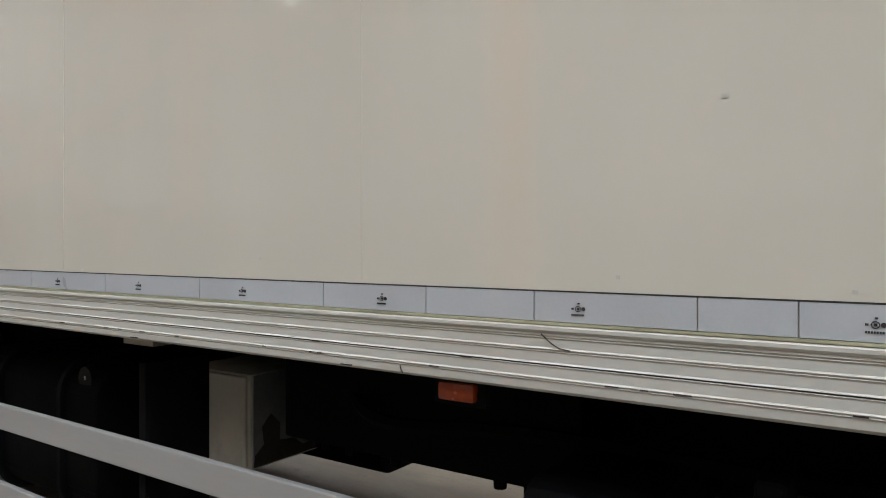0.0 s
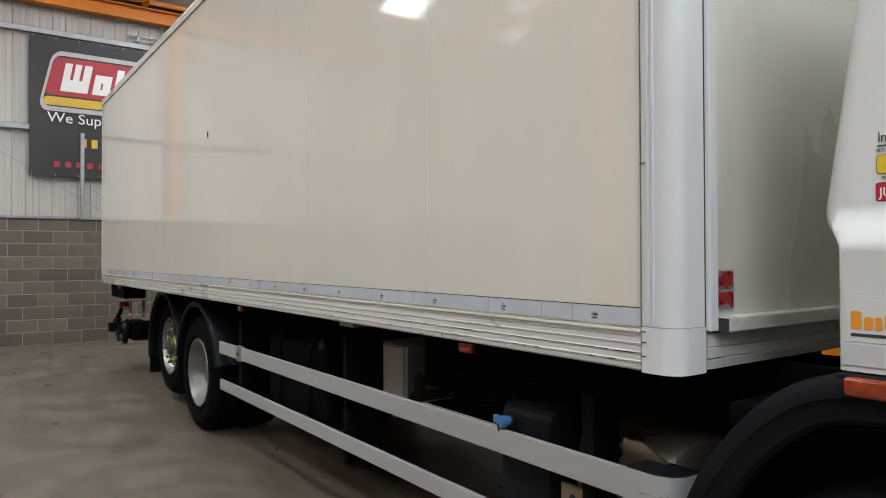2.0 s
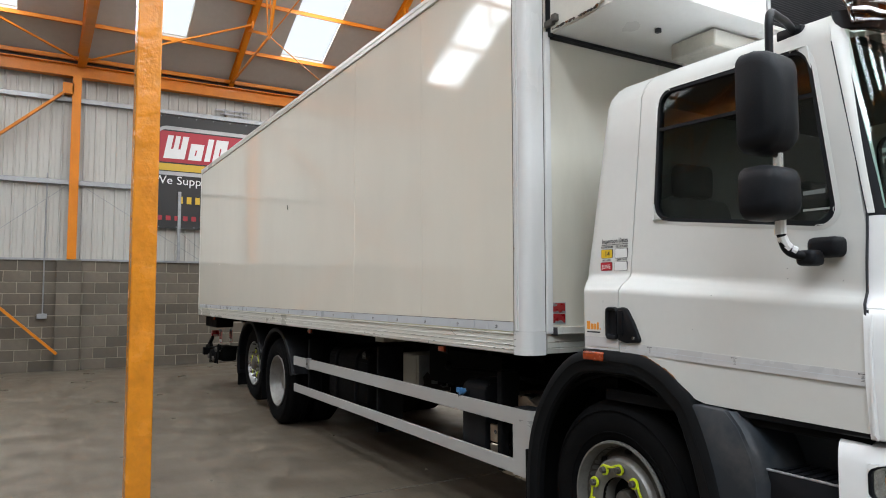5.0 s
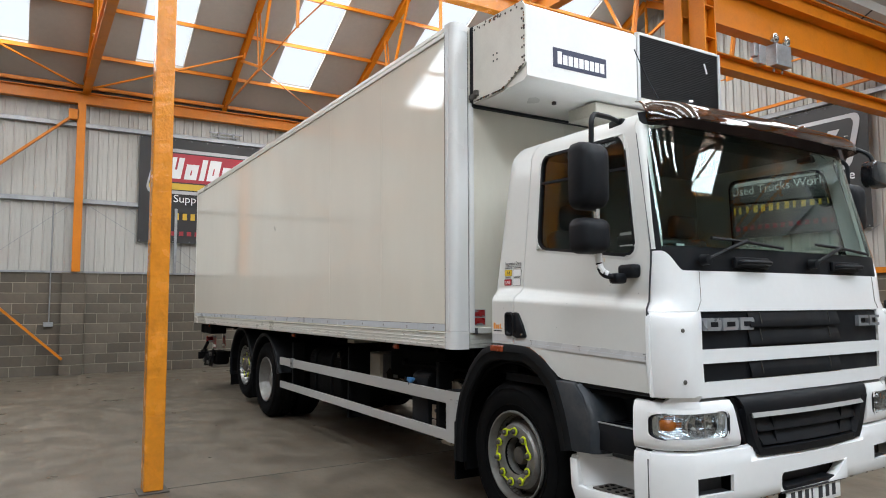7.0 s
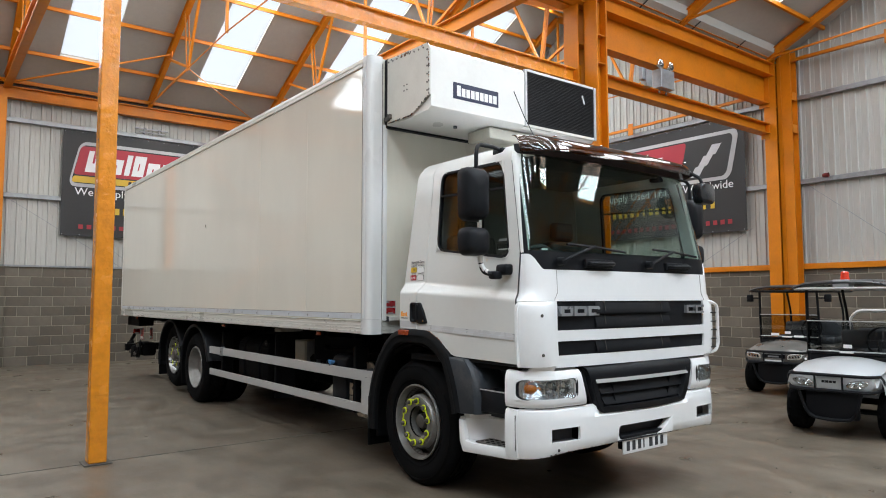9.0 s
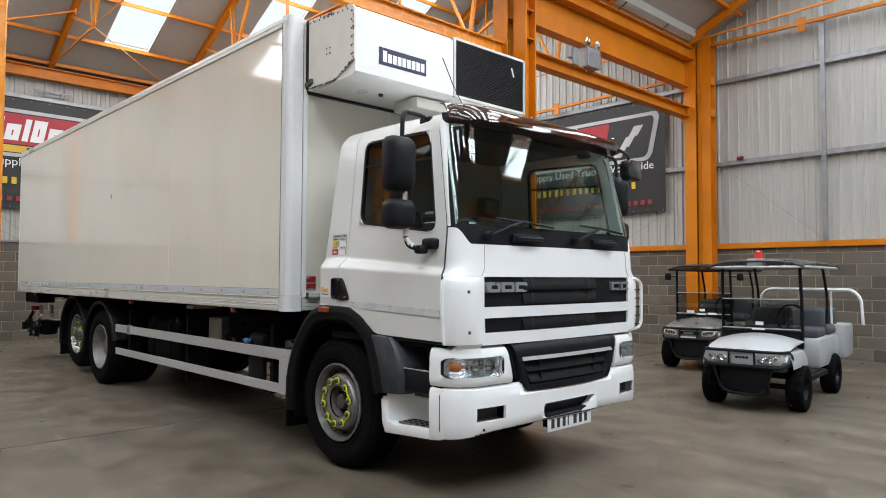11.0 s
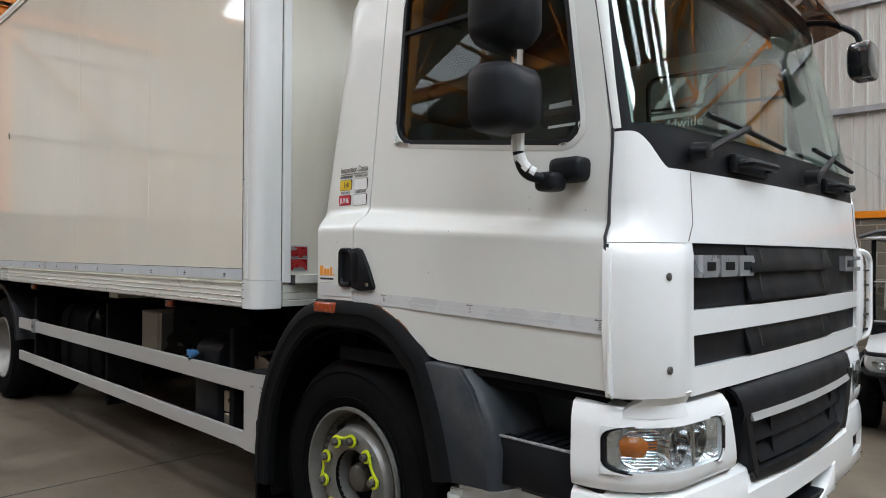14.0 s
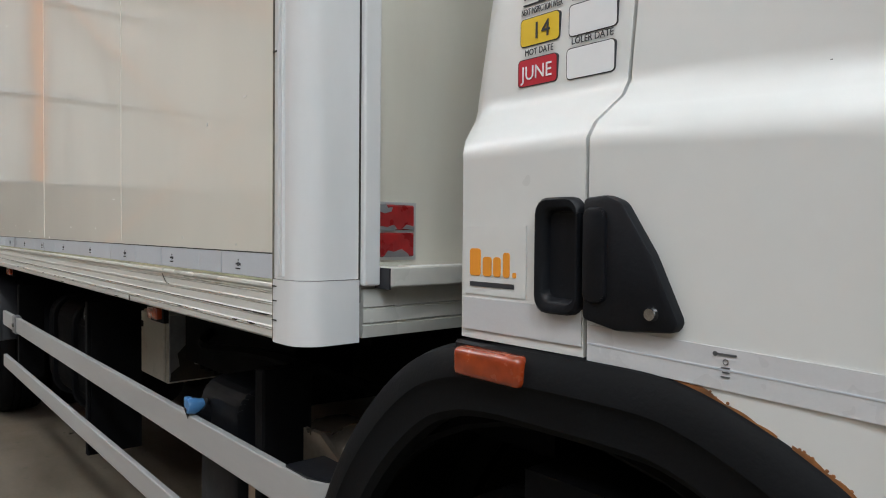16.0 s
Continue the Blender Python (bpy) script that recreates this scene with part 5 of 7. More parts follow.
both("shut_line", lambda: gridshell([[(fore_x(z) + d, min(side_y(2.3, z), edge_y(z)) - 0.0016, z) for z in (1.045, 1.15, 1.3, 1.42, 1.46, 1.50, 1.54, 1.6, 1.7, 1.77)] for d in (-0.005, 0.002)], 0.006), "ink", cab, "dark shut line ahead of the door")
both("shut_line", lambda: gridshell([[(fore_x(z) + d, side_y(2.2, z) - 0.0012, z) for z in (1.77, 1.95, 2.15, 2.3, 2.42)] for d in (-0.006, -0.002)], 0.004), "ink", cab)
part("windscreen_top", front_band(ws, (2.468, 2.5, 2.54), -0.002, 0.02), "black", cab, "", True)
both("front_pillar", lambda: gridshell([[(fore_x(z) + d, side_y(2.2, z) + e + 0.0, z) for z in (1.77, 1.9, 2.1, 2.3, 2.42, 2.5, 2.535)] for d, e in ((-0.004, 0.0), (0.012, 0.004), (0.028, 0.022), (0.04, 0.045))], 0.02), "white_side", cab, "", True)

# visor
vis = []
for s in [-1.02, -1.0, -0.97, -0.93, -0.88, -0.8, -0.6, -0.3, 0, 0.3, 0.6, 0.8, 0.88, 0.93, 0.97, 1.0, 1.02]:
    bx = front_x(min(1, abs(s)) * 0.97, 2.47)
    k = 1 - 0.55 * sm((abs(s) - 0.85) / 0.17)
    u = CY - 1.455
    vis.append([(bx - 0.05 + o * k, CY + s * u, z) for o, z in ((0.0, 2.605), (0.06, 2.60), (0.12, 2.575), (0.165, 2.535), (0.19, 2.485), (0.192, 2.47))])
part("sun_visor", gridshell([r[::-1] for r in vis], 0.006), "visor", cab, "glossy smoked brown sun visor", True)
for y in (1.7, 2.2, 2.76, 3.26):
    part("visor_bolt", lathe([(0.0, 0.006), (0.012, 0.006), (0.014, 0)], (2.33, y, 2.598), 'z', 10), "chrome", cab)

# grille bands
part("grille_upper", front_band([-0.81, -0.79, -0.7, -0.5, -0.25, 0, 0.25, 0.5, 0.7, 0.77, 0.79], (1.253, 1.3, 1.37, 1.44), -0.012, 0.012), "black", cab, "satin black upper grille", True)
part("white_bar", front_band([-0.81, -0.79, -0.5, -0.25, 0, 0.25, 0.5, 0.77, 0.79], (1.178, 1.19, 1.235, 1.25), 0.004, 0.02), "white", cab, "white grille bar", True)
part("grille_middle", front_band([-0.81, -0.79, -0.5, -0.25, 0, 0.25, 0.5, 0.77, 0.79], (1.085, 1.13, 1.177), -0.012, 0.012), "black", cab, "satin black grille band", True)
part("white_bar", front_band([-0.81, -0.79, -0.5, -0.25, 0, 0.25, 0.5, 0.77, 0.79], (1.005, 1.02, 1.07, 1.084), 0.004, 0.02), "white", cab, "white grille bar", True)
for rows in (((1.357, 0.012), (1.366, 0.014), (1.40, 0.002), (1.44, -0.010)), ((1.262, 0.010), (1.27, 0.012), (1.31, 0.0), (1.352, -0.010)), ((1.09, 0.008), (1.10, 0.011), (1.14, 0.0), (1.172, -0.010))):
    part("grille_slat", gridshell([[front_pt(s, z, o) for z, o in rows] for s in (-0.445, -0.44, -0.2, 0, 0.2, 0.335, 0.34)], 0.008), "black", cab, "", True)
for s in (-0.36, 0.235):
    for z0, z1 in ((1.375, 1.438), (1.285, 1.35), (1.11, 1.172)):
        part("grille_rib", gridshell([[front_pt(s + d, z, o) for z, o in ((z0, 0.012), (z1, 0.0))] for d in (-0.0012, 0.0012)], 0.004), "hub", cab)
both("corner_deflector", lambda: gridshell([[front_pt(s, z, o * sm((-0.785 - s) / 0.10) + 0.0045 * (o > 0.004)) for z, o in ((1.008, -0.01), (1.014, 0.008), (1.04, 0.014), (1.2, 0.018), (1.36, 0.016), (1.41, 0.012), (1.44, 0.0), (1.446, -0.008))] for s in [-1.0, -0.99, -0.97, -0.94, -0.91, -0.88, -0.85, -0.82, -0.80, -0.783]], 0.015), "white", cab, "white corner deflector with two screws", True)
both("deflector_return", lambda: gridshell([[(x, 1.305 - o, z) for z, o in ((1.012, -0.012), (1.03, 0.004), (1.2, 0.008), (1.38, 0.004), (1.425, -0.01))] for x in (2.338, 2.345)], 0.02), "white", cab, "", True)
for z in (1.093, 1.35):
    for s in (-0.905, 0.905):
        p = front_pt(s, z, 0.02)
        part("screw", lathe([(0.0, 0.004), (0.006, 0.004), (0.011, 0.002), (0.012, -0.004)], p, 'x', 12), "hub", cab)
# badges as plain shapes
for y0, y1 in ((1.570, 1.685), (1.70, 1.825), (1.842, 1.962)):
    part("badge_shape", prism([(y0, 1.345), (y1 - 0.012, 1.345), (y1, 1.36), (y1, 1.395), (y1 - 0.012, 1.41), (y0, 1.41)], 'x', 2.452, 2.486), "letter", cab, "grey maker's badge shape")
    part("badge_hollow", prism([(y0 + 0.03, 1.365), (y1 - 0.028, 1.365), (y1 - 0.028, 1.39), (y0 + 0.03, 1.39)], 'x', 2.47, 2.4875), "black", cab)
for y0, y1 in ((3.005, 3.118), (3.135, 3.245)):
    part("badge_shape", prism([(y0, 1.345), (y1, 1.345), (y1, 1.362), (y0 + 0.025, 1.362), (y0 + 0.025, 1.393), (y1, 1.393), (y1, 1.41), (y0, 1.41)], 'x', 2.452, 2.486), "letter", cab, "grey model badge shape")


# headlamp panels, lower grille, bumper
def low_x(s):
    a = abs(s)
    return 2.50 - 0.04 * (a / 0.8) ** 2 if a < 0.8 else 2.46 - 0.25 * (1 - math.sqrt(max(0, 1 - ((a - 0.8) / 0.2) ** 2)))


def low_pt(s, z, out=0.0):
    a = abs(s)
    c = 0 if a < 0.8 else (a - 0.8) / 0.2
    return (low_x(s) + out * (1 - 0.7 * c), CY + s * 1.088 + out * c * (1 if s > 0 else -1), z)


both("panel_neck", lambda: gridshell([[low_pt(s, 0.955, 0.006), low_pt(s, 0.975, 0.002), [(p + q) / 2 - d for p, q, d in zip(low_pt(s, 0.99, 0), front_pt(s, 0.99, 0), (0.004, 0, 0))], front_pt(s, 1.005, 0.002), front_pt(s, 1.022, 0.012)] for s in (-0.965, -0.95, -0.93, -0.9, -0.87, -0.84, -0.815)], 0.015), "white", cab, "", True)
HS = [-1.0, -0.995, -0.985, -0.97, -0.95, -0.925, -0.88, -0.84, -0.80, -0.76, -0.72, -0.68, -0.655, -0.62, -0.585, -0.555]
HZ = [(0.748, -0.006), (0.755, 0.004), (0.78, 0.012), (0.805, 0.014), (0.845, 0.014), (0.89, 0.012), (0.93, 0.01), (0.96, 0.004), (0.985, -0.012), (0.995, -0.05)]


def hl_panel():
    P = []
    for s in HS:
        row = []
        for z, o in HZ:
            k = max(0, (z - 0.75) / 0.24)
            ss = s if s < -0.6 else s + (0.555 + s) * 0 - 0.05 * k * (s + 0.655) / 0.1
            row.append(low_pt(ss, z, o))
        P.append(row)
    return gridshell(P, 0.02, lambda i, j: 2 <= i < 12 and 3 <= j < 6)


def hl_glass():
    return gridshell([[low_pt(s, z, 0.012) for z in (0.803, 0.845, 0.89, 0.932)] for s in HS[2:13]], 0.004)


def hl_bowl():
    return gridshell([[low_pt(s, z, -0.07 if 1 < i < 10 and 0 < j < 3 else 0.002) for j, z in enumerate((0.80, 0.845, 0.89, 0.935))] for i, s in enumerate(HS[2:13])], 0.004)


def lamp_disc(sc, zc, rs, rz, mid, rim):
    return gridshell([[low_pt(sc + rs * k * math.cos(2 * math.pi * j / 20), zc + rz * k * math.sin(2 * math.pi * j / 20), mid + (rim - mid) * k * k) for j in range(21)] for k in (0.04, 0.3, 0.55, 0.8, 1.0)], 0.004)


def lamp_corner(cs, cz):
    """Fills one corner of the headlamp opening so that it is rounded."""
    rs, rz = 0.027, 0.032
    ms, mz = -0.8195 + cs * (0.1675 - rs), 0.8675 + cz * (0.0665 - rz)
    rows = []
    for q in [math.pi / 2 * k / 6 for k in range(7)]:
        c_, s_ = math.cos(q), math.sin(q)
        m_ = max(c_, s_) / (1.06 if cs > 0 else 1.0)
        rows.append([low_pt(ms + cs * rs * c_ * w, mz + cz * rz * s_ * w, 0.015) for w in (1.0, 1 / m_)])
    return gridshell(rows if cs * cz > 0 else rows[::-1], 0.006)


for mir in (0, 1):
    f = flip if mir else (lambda q: q)
    pan = part("headlamp_panel", f(hl_panel()), "white", lorry, "white headlamp panel", True)
    # black ring paints the shadow border round the lamp opening
    part("headlamp_rim", f(ring_mesh([Vector(low_pt(s, z, 0.016)) for s, z in rrect(-0.987, -0.652, 0.801, 0.934, 0.034)], [Vector(low_pt(s, z, 0.016)) for s, z in rrect(-0.984, -0.656, 0.804, 0.931, 0.032)], 0.02)), "black", pan, "dark ring drawn as the shadow border round the headlamp", True)
    part("reflector_bowl", f(hl_bowl()), "reflector", pan, "bright reflector", True)
    part("headlamp_lens", f(hl_glass()), "lens", pan, "clear headlamp lens", True)
    for s, r in ((-0.845, 0.056), (-0.735, 0.052)):
        c = low_pt(s, 0.868, -0.03)
        part("lamp_ring", f(lathe([(r, 0.02), (r + 0.006, 0.02), (r + 0.008, -0.02), (r * 0.8, -0.035), (r * 0.3, -0.05), (0, -0.05)], c, 'x', 24)), "chrome", pan, "", True)
        part("bulb_cover", f(lathe([(0.0, 0.03), (0.014, 0.024), (0.02, 0.0)], (c[0] - 0.03, c[1], c[2]), 'x', 14)), "rim", pan, "", True)
    part("indicator", f(lamp_disc(-0.949, 0.871, 0.028, 0.033, 0.002, -0.016)), "amber_lamp", pan, "orange indicator bulb", True)
    part("indicator_ring", f(tube([low_pt(-0.929 + 0.048 * math.cos(2 * math.pi * k / 24), 0.868 + 0.056 * math.sin(2 * math.pi * k / 24), -0.002) for k in range(24)], 0.003, 5, None, True)), "chrome", pan, "", True)
    for k in range(13):
        z = 0.816 + 0.0085 * k
        w = math.sqrt(max(0.0, 1 - ((z - 0.868) / 0.056) ** 2)) * 0.046
        part("lens_flute", f(tube([low_pt(-0.929 + q * w, z, -0.014) for q in (-1, -0.4, 0.3, 1)], 0.0022, 5)), "amber_lamp" if abs(z - 0.874) < 0.01 else "reflector", pan)
    for cs, cz in ((-1, -1), (-1, 1), (1, -1), (1, 1)):
        part("opening_corner", f(lamp_corner(cs, cz)), "white", pan, "", True)
    part("headlamp_divider", f(tube([low_pt(-0.79, z, 0.006) for z in (0.806, 0.87, 0.93)], 0.004, 6)), "chrome", pan)

# lower grille
GC = 2.42


def lg_w(z):
    pts = ((0.672, 0.44), (0.682, 0.475), (0.70, 0.498), (0.73, 0.515), (0.79, 0.543), (0.87, 0.572), (0.93, 0.592), (0.985, 0.612), (1.01, 0.618))
    for (z0, w0), (z1, w1) in zip(pts, pts[1:]):
        if z <= z1:
            return w0 + (w1 - w0) * (z - z0) / (z1 - z0)
    return pts[-1][1]


def lg(k, z, out=0.0):
    """k from -1 to 1 across the lower grille."""
    return (2.508 - 0.03 * abs(k) ** 2 + out, GC + k * lg_w(z), z)


KK = [-1, -0.97, -0.9, -0.6, -0.3, 0, 0.3, 0.6, 0.9, 0.97, 1]
LZ = [0.672, 0.682, 0.70, 0.73, 0.76, 0.79, 0.83, 0.87, 0.90, 0.93]
gr = part("lower_grille", gridshell([[lg(k, z, -0.03) for z in LZ + [0.985, 1.0]] for k in KK], 0.02), "ink", lorry, "black lower grille with slats and a silver strip", True)
part("upper_lip", gridshell([[lg(k, z, o) for z, o in ((0.878, -0.01), (0.885, 0.016), (0.91, 0.024), (0.95, 0.022), (0.985, 0.008), (1.003, -0.02), (1.006, -0.06))] for k in KK], 0.015), "black", gr, "satin black upper lip", True)
part("lower_frame", gridshell([[lg(k, z, o) for z, o in ((0.668, -0.02), (0.674, 0.014), (0.684, 0.02), (0.715, 0.02), (0.722, -0.02))] for k in KK], 0.012), "black", gr, "", True)
for sg_ in (-1, 1):
    part("side_frame", gridshell([[lg(sg_ * k, z, o) for z in [0.69] + LZ[3:]] for k, o in ((1.0, -0.02), (0.995, 0.014), (0.975, 0.022), (0.90, 0.018), (0.875, -0.02))], 0.012), "black", gr, "", True)
for z0, z1, k in ((0.80, 0.875, 0.86), (0.725, 0.795, 0.84)):
    part("slat", gridshell([[lg(q * k, z, o) for z, o in ((z0, -0.005), (z0 + 0.006, 0.008), (z0 + 0.03, 0.0), (z1, -0.02))] for q in (-1, -0.6, -0.2, 0.2, 0.6, 1)], 0.008), "black", gr, "", True)
part("silver_strip", gridshell([[lg(k * 0.925, z, 0.026 + 0.006 * (z < 0.9)) for z in (0.886, 0.911)] for k in KK], 0.01), "alu", gr, "silver strip")
for k in (-0.62, 0.55):
    part("rib", gridshell([[lg(k + d, z, 0.004) for z in (0.725, 0.8, 0.875)] for d in (-0.006, 0.006)], 0.02), "black", gr)
part("gap_shadow", box(2.2, 2.40, 1.40, 2 * CY - 1.40, 0.99, 1.01), "chassis", lorry)

BS = [-1.0, -0.99, -0.97, -0.94, -0.9, -0.865, -0.846, -0.72, -0.625, -0.5, -0.276, -0.15, 0, 0.15, 0.294, 0.4, 0.5, 0.625, 0.72, 0.846, 0.865, 0.9, 0.94, 0.97, 0.99, 1.0]
BZ = [(0.442, -0.03), (0.448, 0.0), (0.475, 0.012), (0.525, 0.016), (0.575, 0.018), (0.612, 0.018), (0.66, 0.018), (0.70, 0.014), (0.728, 0.006), (0.742, -0.02)]


def bump_hole(i, j):
    s0, s1 = BS[i], BS[i + 1]
    c = (s0 + s1) / 2
    if 0.625 < abs(c) < 0.82 and 3 <= j < 5:
        return True
    return -0.276 < c < 0.294 and 2 <= j < 4


def bz(s, z):
    return z - 0.028 * sm((abs(s) - 0.75) / 0.25) * (z < 0.5) + 0.02 * (1 - abs(s)) * (z < 0.46)


bump = part("bumper", gridshell([[low_pt(s, bz(s, z), o - 0.07 * (z > 0.68 and -0.46 < s < 0.46)) for z, o in BZ] for s in BS], 0.02, bump_hole), "white", lorry, "white front bumper with chipped lower edge", True)
part("bumper_core", box(2.18, 2.40, 1.5, 2 * CY - 1.5, 0.47, 0.72), "chassis", bump)
both("fog_recess", lambda: gridshell([[low_pt(s, z, o) for z, o in ((0.523, 0.012), (0.527, -0.06), (0.608, -0.06), (0.613, 0.012))] for s in (-0.849, -0.842, -0.72, -0.63, -0.623)], 0.01), "ink", bump)
both("bumper_seam", lambda: gridshell([[low_pt(s, z, 0.0182) for z in (0.47, 0.525, 0.6, 0.66, 0.70)] for s in (-0.9892, -0.9878)], 0.003), "ink", bump)
part("tow_slot", gridshell([[low_pt(s, z, o) for z, o in ((0.473, 0.014), (0.478, -0.08), (0.57, -0.08), (0.577, 0.016))] for s in (-0.279, -0.27, -0.1, 0.1, 0.28, 0.297)], 0.01), "ink", bump)
part("tow_step", box(2.43, 2.512, 2.14, 2.62, 0.476, 0.50, 0.006, 2), "black", bump)
fill = [(2.545, 0.470), (2.74, 0.470), (2.74, 0.582), (2.715, 0.575), (2.69, 0.545), (2.65, 0.515), (2.60, 0.492), (2.56, 0.483)]
part("slot_corner", prism(fill, 'x', 2.46, 2.5175, 0.002), "white", bump, "", True)
for z, d in ((0.575, -1), (0.475, 1)):
    part("slot_corner", prism([(2.10, z), (2.145, z), (2.128, z + d * 0.006), (2.117, z + d * 0.018), (2.111, z + d * 0.04), (2.10, z + d * 0.04)], 'x', 2.46, 2.509), "white", bump)
for i in range(40):
    s = rnd.uniform(-0.95, 0.98)
    p = low_pt(s, bz(s, 0.448), 0.001)
    part("paint_chip", box(p[0] - 0.002, p[0] + 0.002, p[1] - rnd.uniform(0.002, 0.014), p[1] + 0.003, p[2] - 0.002, p[2] + rnd.uniform(0.001, 0.006)), "rust" if rnd.random() < 0.35 else "grime", bump)
for s, z in ((-0.80, 0.475), (0.95, 0.50)):
    p = low_pt(s, z, 0.016)
    part("plug", lathe([(0.0, 0.005), (0.009, 0.005), (0.011, 0)], p, 'x', 10), "ink", bump)
pl = part("number_plate", box(2.492, 2.502, 2.165, 2.685, 0.367, 0.475, 0.004, 2), "w_ink", lorry, "white number plate with dark bars", True)
for k, (a, w) in enumerate(((0.03, 0.05), (0.095, 0.05), (0.16, 0.05), (0.225, 0.018), (0.29, 0.055), (0.36, 0.05), (0.425, 0.05))):
    part("plate_bar", box(2.5015, 2.5035, 2.165 + a + 0.12 * w, 2.165 + a + 0.82 * w, 0.388, 0.453), "ink", pl)
part("plate_bracket", box(2.42, 2.492, 2.21, 2.63, 0.39, 0.48), "chassis", lorry)

# wipers, grab handles
for y0, y1 in ((1.60, 2.16), (2.53, 3.09)):
    z = 1.80
    xx = lambda y, zz: front_x((y - CY) / 1.05, zz) + 0.02
    w = part("wiper", tube([(xx(y0, 1.72) + 0.02, y0, 1.715), (xx(y0 + 0.2, 1.78) + 0.015, y0 + 0.2, 1.785), (xx(y0 + 0.34, 1.83) + 0.008, y0 + 0.34, 1.825)], 0.011, 8), "black", cab, "black windscreen wiper")
    part("wiper_blade", tube([(xx(y0 + 0.1, 1.8), y0 + 0.06, 1.83), (xx(y0 + 0.34, 1.83), y0 + 0.36, 1.82), (xx(y1, 1.8), y0 + 0.66, 1.795)], 0.009, 6), "black", w)
    part("wiper_pivot", lathe([(0.0, 0.03), (0.026, 0.026), (0.03, -0.02)], (xx(y0, 1.71), y0, 1.712), 'x', 14), "black", w, "", True)
for y in (1.985, 2.92):
    part("grab_handle", tube(bend([(2.465, y - 0.12, 1.70), (2.505, y - 0.115, 1.705), (2.51, y + 0.115, 1.705), (2.465, y + 0.12, 1.70)], 0.02, 3), 0.014, 8), "black", cab, "black grab handle", True)
    part("handle_pad", box(2.45, 2.475, y - 0.15, y + 0.15, 1.675, 1.735, 0.008, 2), "black", cab, "", True)


# mirrors
def mirror_set(f):
    arm = part("mirror_arm", f(tube(bend([(2.01, 1.49, 2.52), (2.05, 1.36, 2.53), (2.10, 1.19, 2.515), (2.115, 1.155, 2.475), (2.115, 1.15, 2.28)], 0.025), 0.0145, 10)), "black", lorry, "black mirror arm on the cab roof", True)
    part("arm_foot", f(box(1.95, 2.06, 1.445, 1.52, 2.485, 2.54, 0.012, 2)), "black", arm, "", True)
    for nm, z0, z1, w in (("upper_housing", 1.985, 2.345, 0.098), ("lower_housing", 1.75, 1.94, 0.098)):
        cy_ = 1.132
        pts = rrect(-w, w, -(z1 - z0) / 2, (z1 - z0) / 2, 0.05, 4)
        b = bmesh.new()
        rings = []
        zc = (z0 + z1) / 2
        for ox, sc in ((-0.058, 0.97), (-0.05, 1.0), (0.0, 1.0), (0.035, 0.95), (0.062, 0.84), (0.076, 0.6), (0.08, 0.25)):
            rings.append([b.verts.new((2.115 + ox, cy_ + u * sc, zc + v * sc)) for u, v in pts])
        for A, B in zip(rings, rings[1:]):
            for q in range(len(pts)):
                b.faces.new((A[q], A[(q + 1) % len(pts)], B[(q + 1) % len(pts)], B[q]))
        b.faces.new(rings[0][::-1])
        b.faces.new(rings[-1])
        hs = part(nm, f(b), "black", arm, "black plastic mirror housing", True)
        part("mirror_glass", f(prism(rrect(cy_ - w + 0.012, cy_ + w - 0.012, z0 + 0.014, z1 - 0.014, 0.035), 'x', 2.054, 2.0575)), "chrome", hs)
    part("mid_stem", f(tube([(2.118, 1.178, 1.9), (2.118, 1.178, 2.05)], 0.017, 10)), "chrome", arm, "silver-taped stem")
    lowp = bend([(2.116, 1.185, 1.80), (2.11, 1.19, 1.70), (2.122, 1.205, 1.64), (2.172, 1.27, 1.62)], 0.06)
    la = part("lower_arm", f(tube(lowp, 0.016, 10)), "black", lorry, "black lower mirror arm bound with white tape", True)
    tw = bend([(2.115, 1.186, 1.76), (2.11, 1.19, 1.70), (2.122, 1.206, 1.656), (2.14, 1.228, 1.642)], 0.05)
    n_ = len(tw)
    for q in range(0, n_ - 1, 4):
        part("tape_wrap", f(tube(tw[q:q + (5 if q % 8 else 4)], 0.0182 + 0.0012 * (q % 8 == 0), 10)), "w_ink", la, "peeling white tape")
    part("pivot", f(box(2.125, 2.195, 1.24, 1.32, 1.592, 1.648, 0.018, 3)), "black", la, "", True)
    part("foot", f(box(2.13, 2.245, 1.30, 1.385, 1.622, 1.695, 0.022, 3)), "black", la, "black mirror foot", True)


mirror_set(lambda q: q)
mirror_set(flip)
km = part("kerb_mirror", prism(rrect(3.185, 3.385, 2.23, 2.40, 0.055, 6), 'x', 2.445, 2.535, 0.014), "gloss_shell", lorry, "black kerb mirror on the passenger side", True)
part("kerb_glass", prism(rrect(3.20, 3.37, 2.245, 2.385, 0.045), 'x', 2.441, 2.4445), "chrome", km)
part("kerb_arm", tube(bend([(2.24, 3.20, 2.53), (2.36, 3.24, 2.52), (2.47, 3.28, 2.45), (2.48, 3.285, 2.36)], 0.05), 0.014, 8), "black", km, "", True)
# passenger side deflector loop
lp = part("corner_step_loop", tube(bend([(2.40, 3.33, 1.44), (2.47, 3.385, 1.435), (2.475, 3.455, 1.40), (2.475, 3.455, 1.08), (2.47, 3.42, 1.03), (2.40, 3.33, 1.005)], 0.04), 0.014, 8), "white", lorry, "white tubular loop with dark slats", True)
for k in range(5):
    part("slat", box(2.40, 2.475, 3.36, 3.45, 1.06 + 0.07 * k, 1.068 + 0.07 * k), "black", lp)
